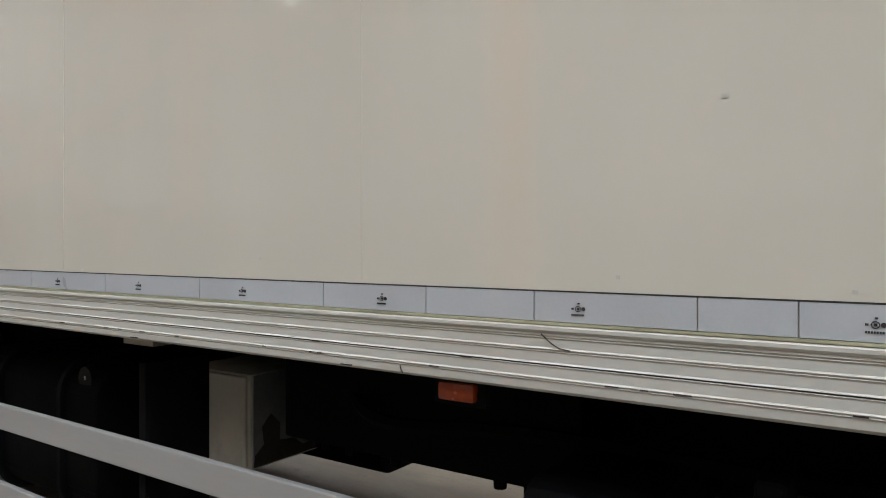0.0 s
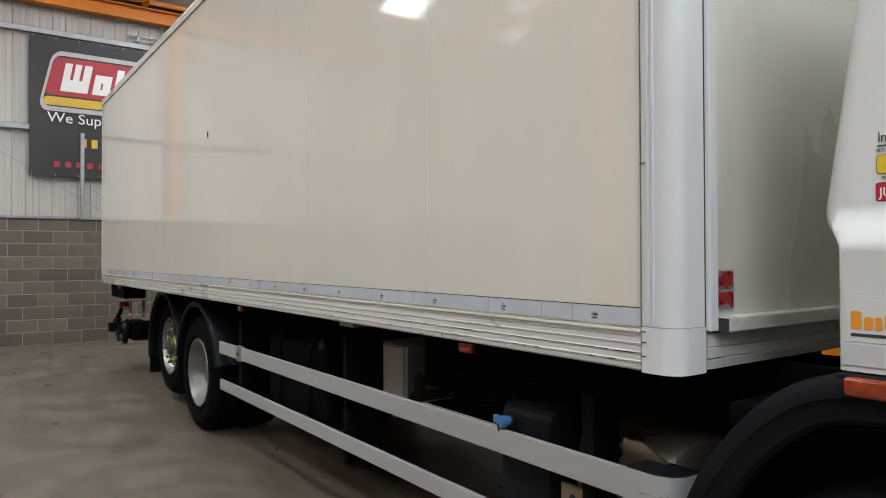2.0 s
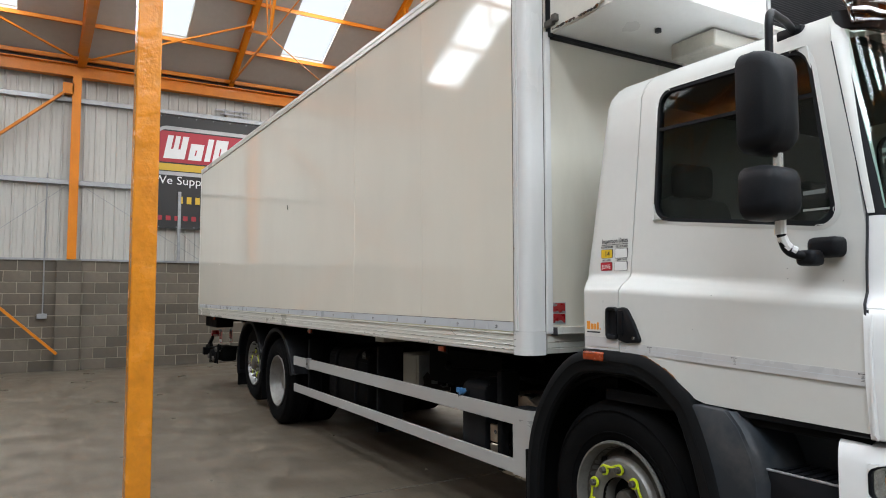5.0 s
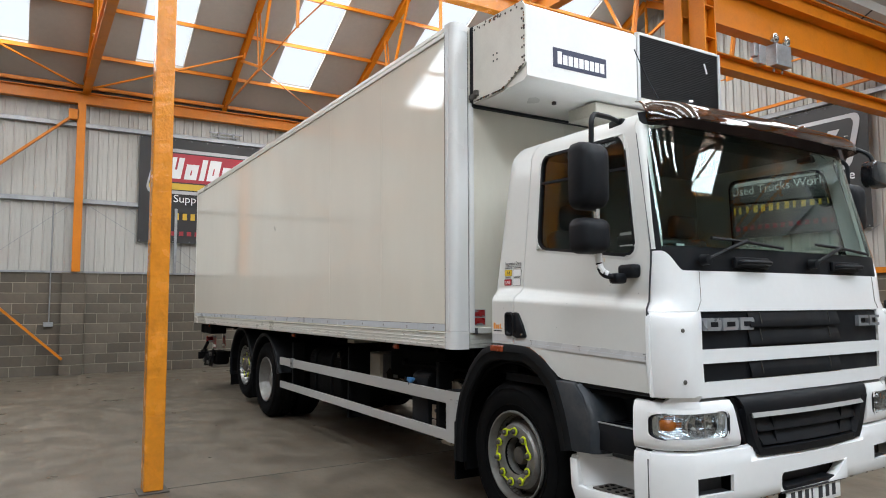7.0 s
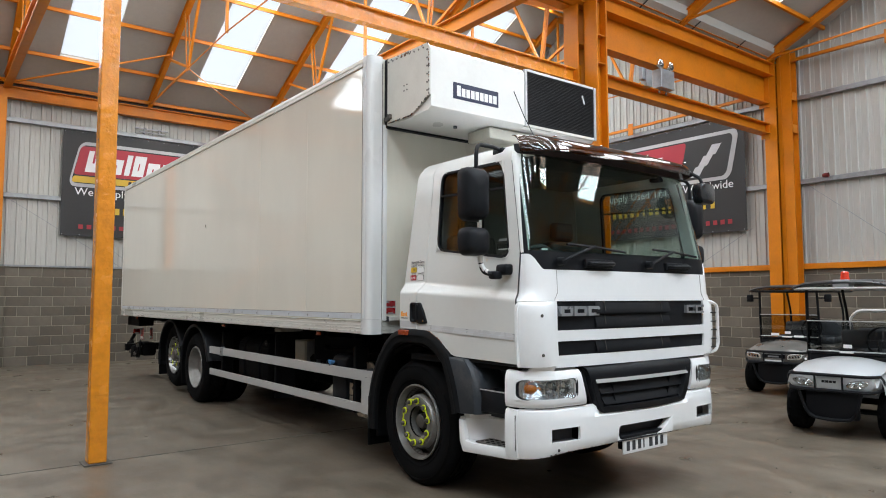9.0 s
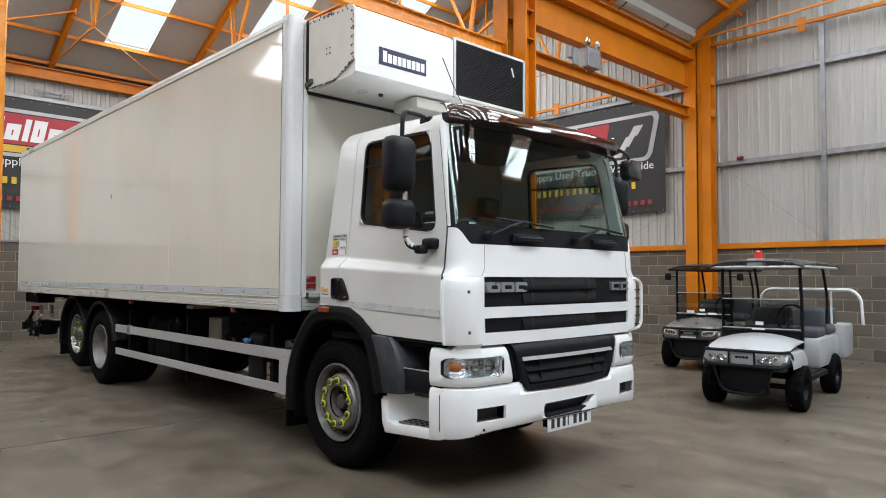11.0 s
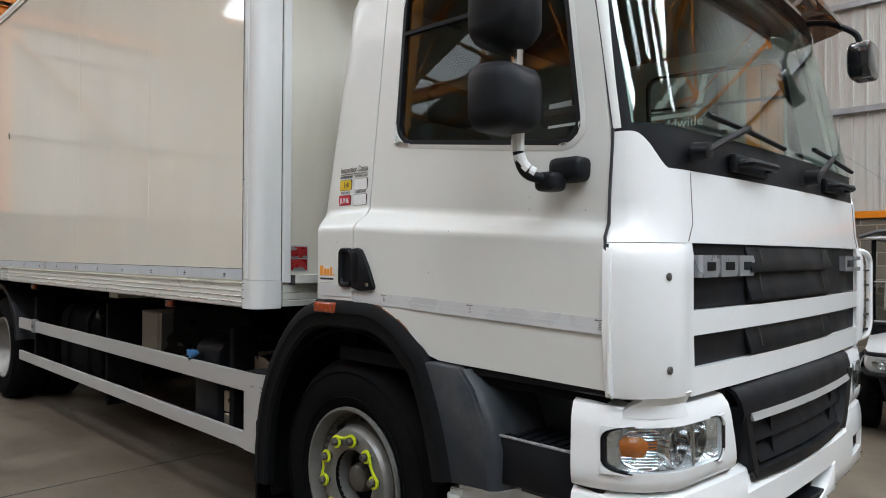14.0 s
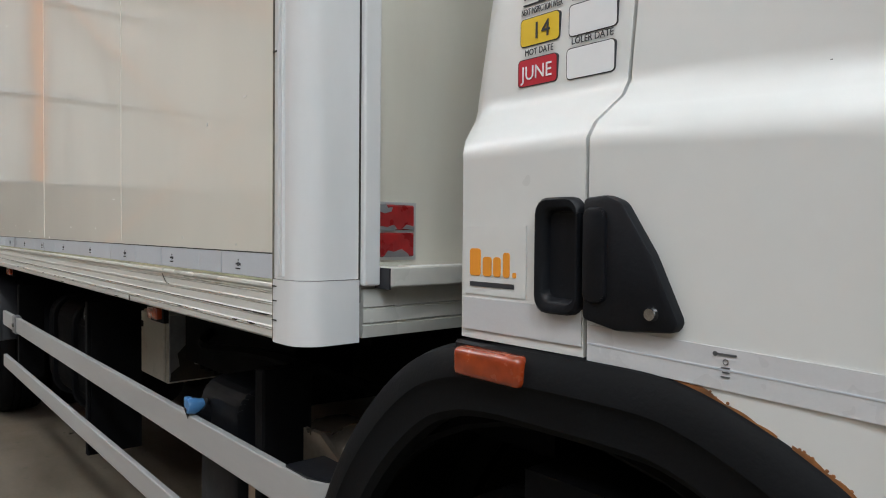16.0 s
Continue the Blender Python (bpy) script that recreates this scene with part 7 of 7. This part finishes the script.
# rear end: tail-lift gear, lamps and coupling
part("underrun_bar", box(-8.42, -8.30, 1.34, 2 * CY - 1.34, 0.50, 0.62, 0.01, 2), "chassis", lorry)
part("tail_box", box(-8.3, -7.5, 1.36, 1.62, 0.98, 1.14, 0.01, 1), "chassis", lorry)
for y in (1.52, 3.30):
    tl = part("tail_lamp", box(-8.34, -8.28, y - 0.06, y + 0.06, 0.80, 0.90, 0.008, 2), "red", lorry, "red and white rear lamp", True)
    part("lamp_label", box(-8.275, -8.272, y - 0.04, y + 0.04, 0.81, 0.83), "w_ink", tl)
for y in (1.50, 1.66):
    part("side_tag", box(-7.9, -7.72, y - 0.006, y, 0.72, 0.93, 0.004, 1), "red", lorry, "red warning plate")
    part("tag_band", box(-7.89, -7.73, y - 0.009, y - 0.005, 0.74, 0.78), "w_ink", lorry)
    part("tag_cap", box(-7.885, -7.735, y - 0.01, y - 0.004, 0.90, 0.935, 0.003, 1), "navy", lorry)
b = box(-8.3, -7.75, 1.5, 1.75, 0.42, 0.66, 0.05, 2)
lathe([(0.05, -0.35), (0.09, -0.3), (0.09, 0.1), (0.05, 0.15)], (-8.2, 1.55, 0.54), 'x', 12, b)
box(-8.66, -8.3, 1.42, 1.50, 0.52, 0.60, 0.02, 2, b)
part("tail_lift_arm", b, "chassis", lorry, "black tail-lift arm", True)
for xa, za, xb, zb, w in ((-8.62, 0.62, -8.30, 0.66, 0.05), (-8.62, 0.50, -8.62, 0.64, 0.05), (-8.30, 0.40, -7.85, 0.52, 0.07), (-7.95, 0.40, -7.72, 0.68, 0.06), (-8.48, 0.66, -8.2, 0.80, 0.045)):
    part("lift_link", beam((xa, 1.46, za), (xb, 1.46, zb), 0.05, w, up=(0, 1, 0), bev=0.006), "chassis", lorry)
for xa, za in ((-8.60, 0.56), (-8.30, 0.48), (-7.98, 0.46), (-7.78, 0.62)):
    part("lift_pin", lathe([(0.0, -0.05), (0.035, -0.045), (0.04, 0.04), (0.0, 0.05)], (xa, 1.45, za), 'y', 12), "hub", lorry)
part("tail_lift_pivot", lathe([(0.0, -0.06), (0.1, -0.05), (0.11, 0.05), (0.06, 0.08)], (-8.12, 1.46, 0.5), 'y', 16), "chassis", lorry, "", True)
part("hanging_hose", tube(bend([(-7.6, 1.42, 0.72), (-7.55, 1.40, 0.45), (-7.68, 1.42, 0.40), (-7.72, 1.44, 0.6)], 0.06), 0.014, 6), "chassis", lorry)

# ---- banners ----
def banner(at, m, label):
    """A 4.4 m banner in the plane of m's x (along) and y (up), with its lower near corner at m's origin."""
    W, H = 6.0, 2.44
    b = thing("banner", at, label, "banner", "banners")
    m = m @ Matrix.Diagonal((0.735, 1, 1, 1))

    def put(name, pts, mt, z, lab="", parent=None):
        bm = prism(pts, 'z', z, z + 0.0025)
        bm.transform(m)
        return part(name, bm, mt, parent or b, lab)
    # sheet with soft creases
    P = []
    for i in range(41):
        u = W * i / 40
        P.append([(u, H * j / 12, 0.006 + 0.010 * math.sin(u * 2.1 + j * 0.3) * math.sin(math.pi * j / 12) + 0.004 * math.sin(u * 7 + j)) for j in range(13)])
    bm = gridshell(P, 0.002)
    bm.transform(m)
    part("sheet", bm, "banner", b, "black vinyl sheet with soft creases", True)
    slant = lambda u0, u1, v0, v1, k: [(u0, v0), (u1, v0), (u1 + k * (v1 - v0), v1), (u0 + k * (v1 - v0), v1)]

    def rslant(u0, u1, v0, v1, k, r):
        return [(u + k * (v - v0), v) for u, v in rrect(u0, u1, v0, v1, r)]
    lg_ = put("logo_frame", rslant(0.16, 5.55, 1.14, 2.20, 0.30, 0.2), "ban_silver", 0.022, "silver logo frame")
    put("logo_ground", rslant(0.24, 5.42, 1.22, 2.12, 0.30, 0.15), "banner", 0.026, "", lg_)
    put("logo_red", rslant(0.31, 3.95, 1.42, 2.09, 0.30, 0.08), "ban_red", 0.030, "red logo field", lg_)
    put("logo_yellow", rslant(0.26, 3.7, 1.24, 1.39, 0.30, 0.06), "ban_yel", 0.030, "yellow logo band", lg_)
    for k in range(3):
        put("logo_flash", slant(4.25 + 0.28 * k, 4.55 + 0.28 * k, 1.28 + 0.22 * k, 1.50 + 0.22 * k, 0.9), "ban_silver", 0.030, "", lg_)
    # name as plain slanted shapes
    u = 0.62
    for k, (w, h) in enumerate(((0.62, 0.50), (0.40, 0.36), (0.17, 0.50), (0.38, 0.50), (0.40, 0.36), (0.34, 0.36))):
        put("name_shape", slant(u, u + w * 0.94, 1.50, 1.50 + h, 0.25), "w_ink", 0.034, "", lg_)
        for q in ((0.30, 0.62) if k == 0 else (0.45,) if w > 0.2 else ()):
            lo_, hi_ = (1.50 + h * 0.42, 1.50 + h) if k == 0 else (1.50 + h * 0.28, 1.50 + h * 0.62)
            put("name_gap", slant(u + w * (q - 0.05) + 0.25 * (lo_ - 1.50), u + w * (q + 0.05) + 0.25 * (lo_ - 1.50), lo_, hi_, 0.25), "ban_red", 0.0375, "", lg_)
        u += w + 0.06
    for k in range(9):
        put("small_shape", slant(1.9 + 0.13 * k, 1.99 + 0.13 * k, 1.27, 1.36, 0.2), "banner", 0.034, "", lg_)
    bm = text_bm("We Supply Used Trucks Worldwide", 0.25, m @ Matrix.Translation((0.36, 0.95, 0.024)), 5.27)
    part("lettering", bm, "w_ink", b, "white slogan lettering")
    # telephone and web lines as bars
    for k, w in enumerate((0.13, 0.13, 0.13, 0.08, 0.13, 0.08, 0.08, 0.13, 0.13, 0.13, 0.08, 0.13, 0.08, 0.13, 0.13, 0.08, 0.13)):
        put("phone_bar", [(1.06 + 0.24 * k, 0.54), (1.06 + 0.24 * k + w, 0.54), (1.06 + 0.24 * k + w, 0.69), (1.06 + 0.24 * k, 0.69)], "ban_yel", 0.024)
    for k in range(22):
        put("web_bar", [(0.5 + 0.235 * k, 0.17), (0.5 + 0.235 * k + 0.13, 0.17), (0.5 + 0.235 * k + 0.13, 0.27), (0.5 + 0.235 * k, 0.27)], "ban_redtx", 0.024)
    for k in range(13):
        for v in (0.03, H - 0.03):
            put("eyelet", rrect(0.05 + 0.49 * k - 0.014, 0.05 + 0.49 * k + 0.014, v - 0.014, v + 0.014, 0.012, 3), "galv", 0.024)
    return b


# west wall: along +y, looking towards +x
banner((XW + 0.06, 3.12, 2.9), Matrix(((0, 0, 1, XW + 0.06), (1, 0, 0, 0.68), (0, 1, 0, 2.905), (0, 0, 0, 1))), "black vinyl dealer banner on the ribbed wall")
# north wall: along +x, looking towards -y
banner((-4.26, YN - 0.07, 2.88), Matrix(((1, 0, 0, -6.21), (0, 0, -1, YN - 0.075), (0, 1, 0, 2.87), (0, 0, 0, 1))), "black vinyl dealer banner on the gable wall")


M["edge_clear"] = mat("cloudy_perspex_edge", (0.45, 0.46, 0.46), 0.3)


# ---- golf buggies ----
def buggy(at, yaw, body, roof_mat, label, second):
    g = thing("golf_buggy", (0, 0, 0), label, "golf buggy", "golf buggies")
    # built facing -y with the front axle at the origin
    def hood():
        P = []
        for k in range(9):
            s = -1 + k / 4
            a = abs(s)
            P.append([(s * w, y + 0.10 * a * a * (1 if j < 3 else 0), z - d * a * a) for j, (w, y, z, d) in enumerate(((0.47, -0.42, 0.50, 0.02), (0.49, -0.46, 0.58, 0.03), (0.50, -0.43, 0.655, 0.05), (0.50, -0.30, 0.715, 0.06), (0.51, -0.08, 0.765, 0.07), (0.53, 0.16, 0.80, 0.08), (0.54, 0.26, 0.80, 0.08)))])
        return gridshell([r[::-1] for r in P], 0.012)
    part("front_cowl", hood(), body, g, "", True)
    for s in (-1, 1):
        part("front_wing", gridshell([[(s * x, y, z) for x, z in ((0.44, 0.66), (0.52, 0.62), (0.55, 0.54), (0.555, 0.48))] for y in (-0.34, -0.15, 0.05, 0.26)], 0.012), body, g, "", True)
        if second:
            face = [(s * a, z) for a, z in ((0.225, 0.55), (0.40, 0.555), (0.455, 0.58), (0.47, 0.625), (0.44, 0.648), (0.26, 0.63), (0.225, 0.605))]
            inner = [(s * a, z) for a, z in ((0.243, 0.562), (0.395, 0.568), (0.44, 0.588), (0.452, 0.618), (0.432, 0.634), (0.268, 0.618), (0.243, 0.60))]
            lamp = part("headlamp", prism(face, 'y', -0.478, -0.40, 0.008), "w_ink", g, "headlamp with a white surround and four small lights", True)
            part("inset", prism(inner, 'y', -0.484, -0.476), "reflector", lamp)
            for k in range(4):
                part("light_unit", lathe([(0.0, -0.008), (0.011, -0.007), (0.014, 0.0)], (s * (0.272 + 0.046 * k), -0.484, 0.587 + 0.005 * k), 'y', 12), "black", lamp)
        else:
            oval = lambda r: [(s * (0.305 + 0.125 * r * math.cos(a)), 0.575 + 0.018 * math.cos(a) + 0.042 * r * math.sin(a)) for a in [2 * math.pi * k / 18 for k in range(18)]]
            lamp = part("headlamp", prism(oval(1.0), 'y', -0.480, -0.40, 0.008), "chrome", g, "clear oval headlamp", True)
            for a, r in ((0.25, 0.032), (0.345, 0.034)):
                part("bowl", lathe([(r, -0.016), (r * 0.9, -0.012), (r * 0.55, -0.004), (r * 0.3, -0.010), (0.0, -0.014)], (s * a, -0.480, 0.577), 'y', 16), "reflector", lamp, "", True)
            part("lens", prism(oval(0.94), 'y', -0.505, -0.5), "lens", lamp)
    part("badge_panel", box(-0.145, 0.145, -0.488, -0.42, 0.505, 0.655, 0.012, 2), body, g, "", True)
    for k in range(4):
        part("badge", box(-0.082 + 0.042 * k, -0.048 + 0.042 * k, -0.494, -0.486, 0.578, 0.602), "black", g)
    for s in (-1, 1):
        part("lamp_panel", prism([(s * 0.155, 0.51), (s * 0.44, 0.515), (s * 0.49, 0.57), (s * 0.46, 0.64), (s * 0.16, 0.65)], 'y', -0.472, -0.40, 0.012), body, g, "", True)
    bar = bend([(-0.50, -0.30, 0.655), (-0.46, -0.51, 0.66), (0.46, -0.51, 0.66), (0.50, -0.30, 0.655)], 0.12)
    bb = part("bull_bar", tube(bar, 0.017, 8), "black", g, "black tubular front bar", True)
    part("lower_bar", tube(bend([(-0.52, -0.28, 0.52), (-0.46, -0.5, 0.50), (0.46, -0.5, 0.50), (0.52, -0.28, 0.52)], 0.12), 0.019, 8), "black", bb, "", True)
    for s in (-1, 1):
        part("bar_upright", tube([(s * 0.155, -0.51, 0.5), (s * 0.155, -0.515, 0.66)], 0.012, 6), "black", bb)
        part("bar_end", tube(bend([(s * 0.50, -0.30, 0.655), (s * 0.55, -0.33, 0.61), (s * 0.52, -0.28, 0.52)], 0.05), 0.018, 8), "black", bb, "", True)
        part("skid_bar", tube(bend([(s * 0.36, -0.49, 0.5), (s * 0.28, -0.47, 0.26), (s * 0.2, -0.44, 0.2), (0, -0.44, 0.19)], 0.08), 0.018, 8), "black", bb, "", True)
    part("skid_plate", box(-0.30, 0.30, -0.44, -0.36, 0.2, 0.5, 0.03, 2), "black", g, "", True)
    # screen
    part("screen", box(-0.50, 0.50, 0.205, 0.212, 0.86, 1.20, 0.002, 1), "perspex", g, "clear half windscreen")
    part("screen_label", box(-0.06, 0.04, 0.198, 0.204, 0.90, 0.94), "w_ink", g)
    part("screen_label", box(-0.1, 0.06, 0.17, 0.20, 0.845, 0.865), "w_ink", g)
    for z in (0.862, 1.20):
        part("screen_edge", box(-0.50, 0.50, 0.20, 0.216, z - 0.006, z + 0.006, 0.003, 1), "edge_clear", g)
    part("screen_fold", box(-0.52, 0.52, 0.19, 0.22, 0.836, 0.85), "black", g)
    for s in (-1, 1):
        part("screen_post", tube([(s * 0.51, 0.26, 0.66), (s * 0.51, 0.24, 1.20), (s * 0.50, 0.22, 1.56)], 0.022, 8), "black", g, "", True)
        part("rear_post", tube(bend([(s * 0.48, 1.62, 0.86), (s * 0.49, 1.66, 1.2), (s * 0.48, 1.45, 1.56)], 0.2), 0.02, 8), "black", g, "", True)
    part("dashboard", box(-0.50, 0.50, 0.22, 0.42, 0.62, 0.84, 0.04, 2), "black", g, "", True)
    # roof
    P = []
    for k in range(9):
        s = -1 + k / 4
        P.append([(s * 0.60, y, z + 0.06 * (1 - s ** 4)) for y, z in ((0.02, 1.56), (0.05, 1.578), (0.5, 1.595), (1.2, 1.595), (1.85, 1.578), (1.9, 1.56))])
    rf = part("canopy", gridshell([r[::-1] for r in P], 0.02), roof_mat, g, "dark moulded canopy roof", True)
    part("canopy_rim", tube(bend([(-0.6, 1.86, 1.568), (-0.605, 0.03, 1.568), (0.605, 0.03, 1.568), (0.6, 1.86, 1.568), (-0.59, 1.88, 1.568)], 0.1), 0.016, 8), "black" if second else "alu", rf, "", True)
    # tub, seats, floor
    part("tub", box(-0.56, 0.56, 0.92, 2.0, 0.36, 0.72, 0.05, 2), body, g, "", True)
    part("floor_pan", box(-0.56, 0.56, 0.2, 1.0, 0.32, 0.37, 0.01, 1), "black", g)
    part("sill", box(-0.59, 0.59, 0.35, 1.2, 0.28, 0.345, 0.02, 2), "black", g, "", True)
    for y, tag in ((0.98, "front"), (1.66, "rear")):
        st = part("seat", box(-0.52, 0.52, y, y + 0.44, 0.72, 0.84, 0.045, 3), "seat_grey", g, "dark grey padded bench seat", True)
        for s in (-0.27, 0.27):
            part("seat_back", box(s - 0.24, s + 0.24, y + 0.40, y + 0.50, 0.80, 1.06, 0.05, 3), "seat_grey", st, "", True)
    ring = [(0.28 + 0.17 * math.cos(2 * math.pi * k / 24), 0.55 + 0.08 * math.sin(2 * math.pi * k / 24), 0.98 + 0.15 * math.sin(2 * math.pi * k / 24)) for k in range(24)]
    sw = part("steering_wheel", tube(ring, 0.014, 6, None, True), "black", g, "", True)
    part("column", tube([(0.28, 0.55, 0.98), (0.28, 0.34, 0.75)], 0.025, 8), "black", sw)
    for x, y in ((-0.525, 0), (0.525, 0), (-0.525, 1.62), (0.525, 1.62)):
        s = 1 if x > 0 else -1
        tp_ = [(0.13, -0.09), (0.19, -0.105), (0.225, -0.10), (0.242, -0.08), (0.245, -0.045), (0.236, -0.043), (0.236, -0.035), (0.246, -0.032), (0.246, 0.032), (0.236, 0.035), (0.236, 0.043), (0.245, 0.045), (0.242, 0.08), (0.225, 0.10), (0.19, 0.105), (0.13, 0.09)]
        w = part("wheel", lathe(tp_, (x, y, 0.246), 'x', 32), "rubber", g, "", True)
        part("rim", lathe([(0.0, 0.03 * s), (0.05, 0.04 * s), (0.07, 0.0), (0.12, 0.02 * s), (0.135, 0.08 * s)], (x, y, 0.246), 'x', 24), "black", w, "", True)
        for k in range(16):
            a = 2 * math.pi * k / 16
            b = box(-0.085, 0.085, -0.012, 0.012, 0, 0.008)
            b.transform(Matrix.Translation((x, y + 0.24 * math.cos(a), 0.246 + 0.24 * math.sin(a))) @ Matrix.Rotation(a - math.pi / 2, 4, 'X'))
            part("tread_block", b, "rubber", w)
    part("axle", tube([(-0.45, 0, 0.246), (0.45, 0, 0.246)], 0.03, 8), "black", g)
    part("rear_axle", tube([(-0.45, 1.62, 0.246), (0.45, 1.62, 0.246)], 0.04, 8), "black", g)
    if not second:
        hr = [(-0.62, 2.05, 0.84), (-0.60, 2.05, 1.18), (-0.48, 2.05, 1.29), (0.75, 2.05, 1.29), (0.86, 2.05, 1.18), (0.88, 2.05, 0.84)]
        hp = part("hand_rail", tube(bend(hr, 0.12), 0.022, 8), "w_ink", g, "white tubular hand rail", True)
        for x in (0.0, 0.45):
            part("rail_post", tube([(x, 2.05, 0.84), (x, 2.05, 1.29)], 0.016, 8), "w_ink", hp)
        part("tail_box", box(-0.58, 0.66, 1.98, 2.5, 0.40, 0.84, 0.04, 2), body, g, "", True)
        bc = part("beacon_bracket", box(-0.10, 0.10, 0.02, 0.2, 1.568, 1.665, 0.012, 2), "galv", g, "grey beacon bracket")
        part("beacon", lathe([(0.0, 0.085), (0.035, 0.082), (0.048, 0.07), (0.055, 0.0), (0.06, 0.0), (0.06, -0.02)], (0.02, 0.12, 1.675), 'z', 20), "beacon_red", bc, "orange-red beacon", True)
    else:
        for s in (-1, 1):
            part("side_mirror", box(s * 0.68 - 0.06, s * 0.68 + 0.06, 0.2, 0.25, 1.40, 1.52, 0.02, 2), "black", g, "", True)
            part("mirror_stalk", tube([(s * 0.51, 0.24, 1.46), (s * 0.64, 0.22, 1.46)], 0.01, 6), "black", g)
        part("grille", box(-0.19, 0.19, -0.495, -0.47, 0.565, 0.645, 0.01, 1), "black", g, "black grille panel")
        part("grille_bar", box(-0.19, 0.19, -0.502, -0.494, 0.622, 0.634), "galv", g)
        part("grille_badge", box(-0.09, 0.09, -0.502, -0.494, 0.58, 0.604, 0.002, 1), "galv", g)
        part("lower_plate", box(-0.15, 0.15, -0.492, -0.47, 0.515, 0.54), "w_ink", g)
        part("dash_label", box(-0.3, -0.16, 0.19, 0.2, 0.87, 0.91), "w_ink", g)
        part("dash_label", box(0.1, 0.26, 0.19, 0.2, 0.85, 0.88), "w_ink", g)
    g.matrix_world = pose(at[0], at[1], 0, 0, 0, yaw) @ Matrix.Diagonal((0.845, 1, 1, 1))
    return g


M["beacon_red"] = mat("beacon_plastic", (0.60, 0.035, 0.012), 0.25, vary=0.1, coat=0.5)
M["roof_dark"] = mat("dark_canopy_plastic", (0.035, 0.036, 0.04), 0.3, vary=0.15, scale=2)
buggy((2.275, 6.27), 6, "silver", "roof_dark", "silver electric golf buggy with a dark canopy", False)
buggy((0.36, 8.86), 8, "gunmetal", "roof_dark", "dark grey golf buggy beside the orange column", True)

# litter and marks on the floor
for i, (x, y) in enumerate(((0.6, 5.2), (1.1, 4.6), (2.6, 4.1), (0.2, 6.6), (-2.2, 0.2), (-3.4, -0.1), (3.0, 3.5))):
    b = prism([(0, 0), (0.03, 0.006), (0.05, 0.02), (0.02, 0.018)], 'z', 0.0, 0.004)
    b.transform(pose(x, y, 0, 0, 0, 47 * i))
    tagged(mesh_ob("debris_flake", b, "hub"), "small dark flake of debris on the concrete", "debris", "floor debris")

# ---- concrete blocks of the dado walls ----
BL, BH = 0.45, 0.2225
NC = 10
proto = {}


def block_mesh(lx, ly, lz):
    key = (round(lx, 3), round(ly, 3), round(lz, 3))
    if key not in proto:
        bm = box(-lx / 2, lx / 2, -ly / 2, ly / 2, -lz / 2, lz / 2, 0.004, 1)
        me = bpy.data.meshes.new("block")
        bm.to_mesh(me)
        bm.free()
        me.materials.append(M["block"])
        proto[key] = me
    return proto[key]


def block(parent, c, size):
    ob = new("block", block_mesh(*size))
    ob.parent = parent
    ob.location = c


rest = bmesh.new()
wb = (BLOCK - 0.003) / NC
for r in range(NC):
    z = wb * (r + 0.5)
    y = YS + (0.225 if r % 2 else 0)
    while y + BL < YN:
        c = y + BL / 2
        if -3.6 < c < 8.2:
            block(wall_w, (XW - 0.05 + random.uniform(-0.0015, 0.0015), c, z), (0.1, BL - 0.014, wb - 0.014))
        else:
            box(XW - 0.1, XW, y + 0.0055, y + BL - 0.0055, z - wb / 2 + 0.0055, z + wb / 2 - 0.0055, bm=rest)
        y += BL
tagged(part("block_run", rest, "block_far", wall_w), kind="stuff")
rest = bmesh.new()
wb = (BLOCK - 0.053) / NC
for r in range(NC):
    z = wb * (r + 0.5)
    x = XW + (0.225 if r % 2 else 0)
    while x + BL < XE:
        c = x + BL / 2
        if -4.5 < c < 8.5:
            block(wall_n, (c, YN + 0.05 + random.uniform(-0.0015, 0.0015), z), (BL - 0.014, 0.1, wb - 0.014))
        else:
            box(x + 0.0055, x + BL - 0.0055, YN, YN + 0.1, z - wb / 2 + 0.0055, z + wb / 2 - 0.0055, bm=rest)
        x += BL
tagged(part("block_run", rest, "block_far", wall_n), kind="stuff")
# block piers under the wall posts
wb = (BLOCK - 0.003) / NC
for n, yc in enumerate((-0.55, -6.45, 5.45)):
    pier = setting("wall_pier_%d" % (n + 1), box(XW, XW + 0.094, yc - 0.212, yc + 0.212, 0, BLOCK), "mortar", "grey concrete block pier", "pier")
    for r in range(NC):
        z = wb * (r + 0.5)
        if r % 2:
            block(pier, (XW + 0.05, yc, z), (0.1, 0.434, wb - 0.014))
        else:
            for s in (-1, 1):
                block(pier, (XW + 0.05, yc + s * 0.1112, z), (0.1, 0.2115, wb - 0.014))
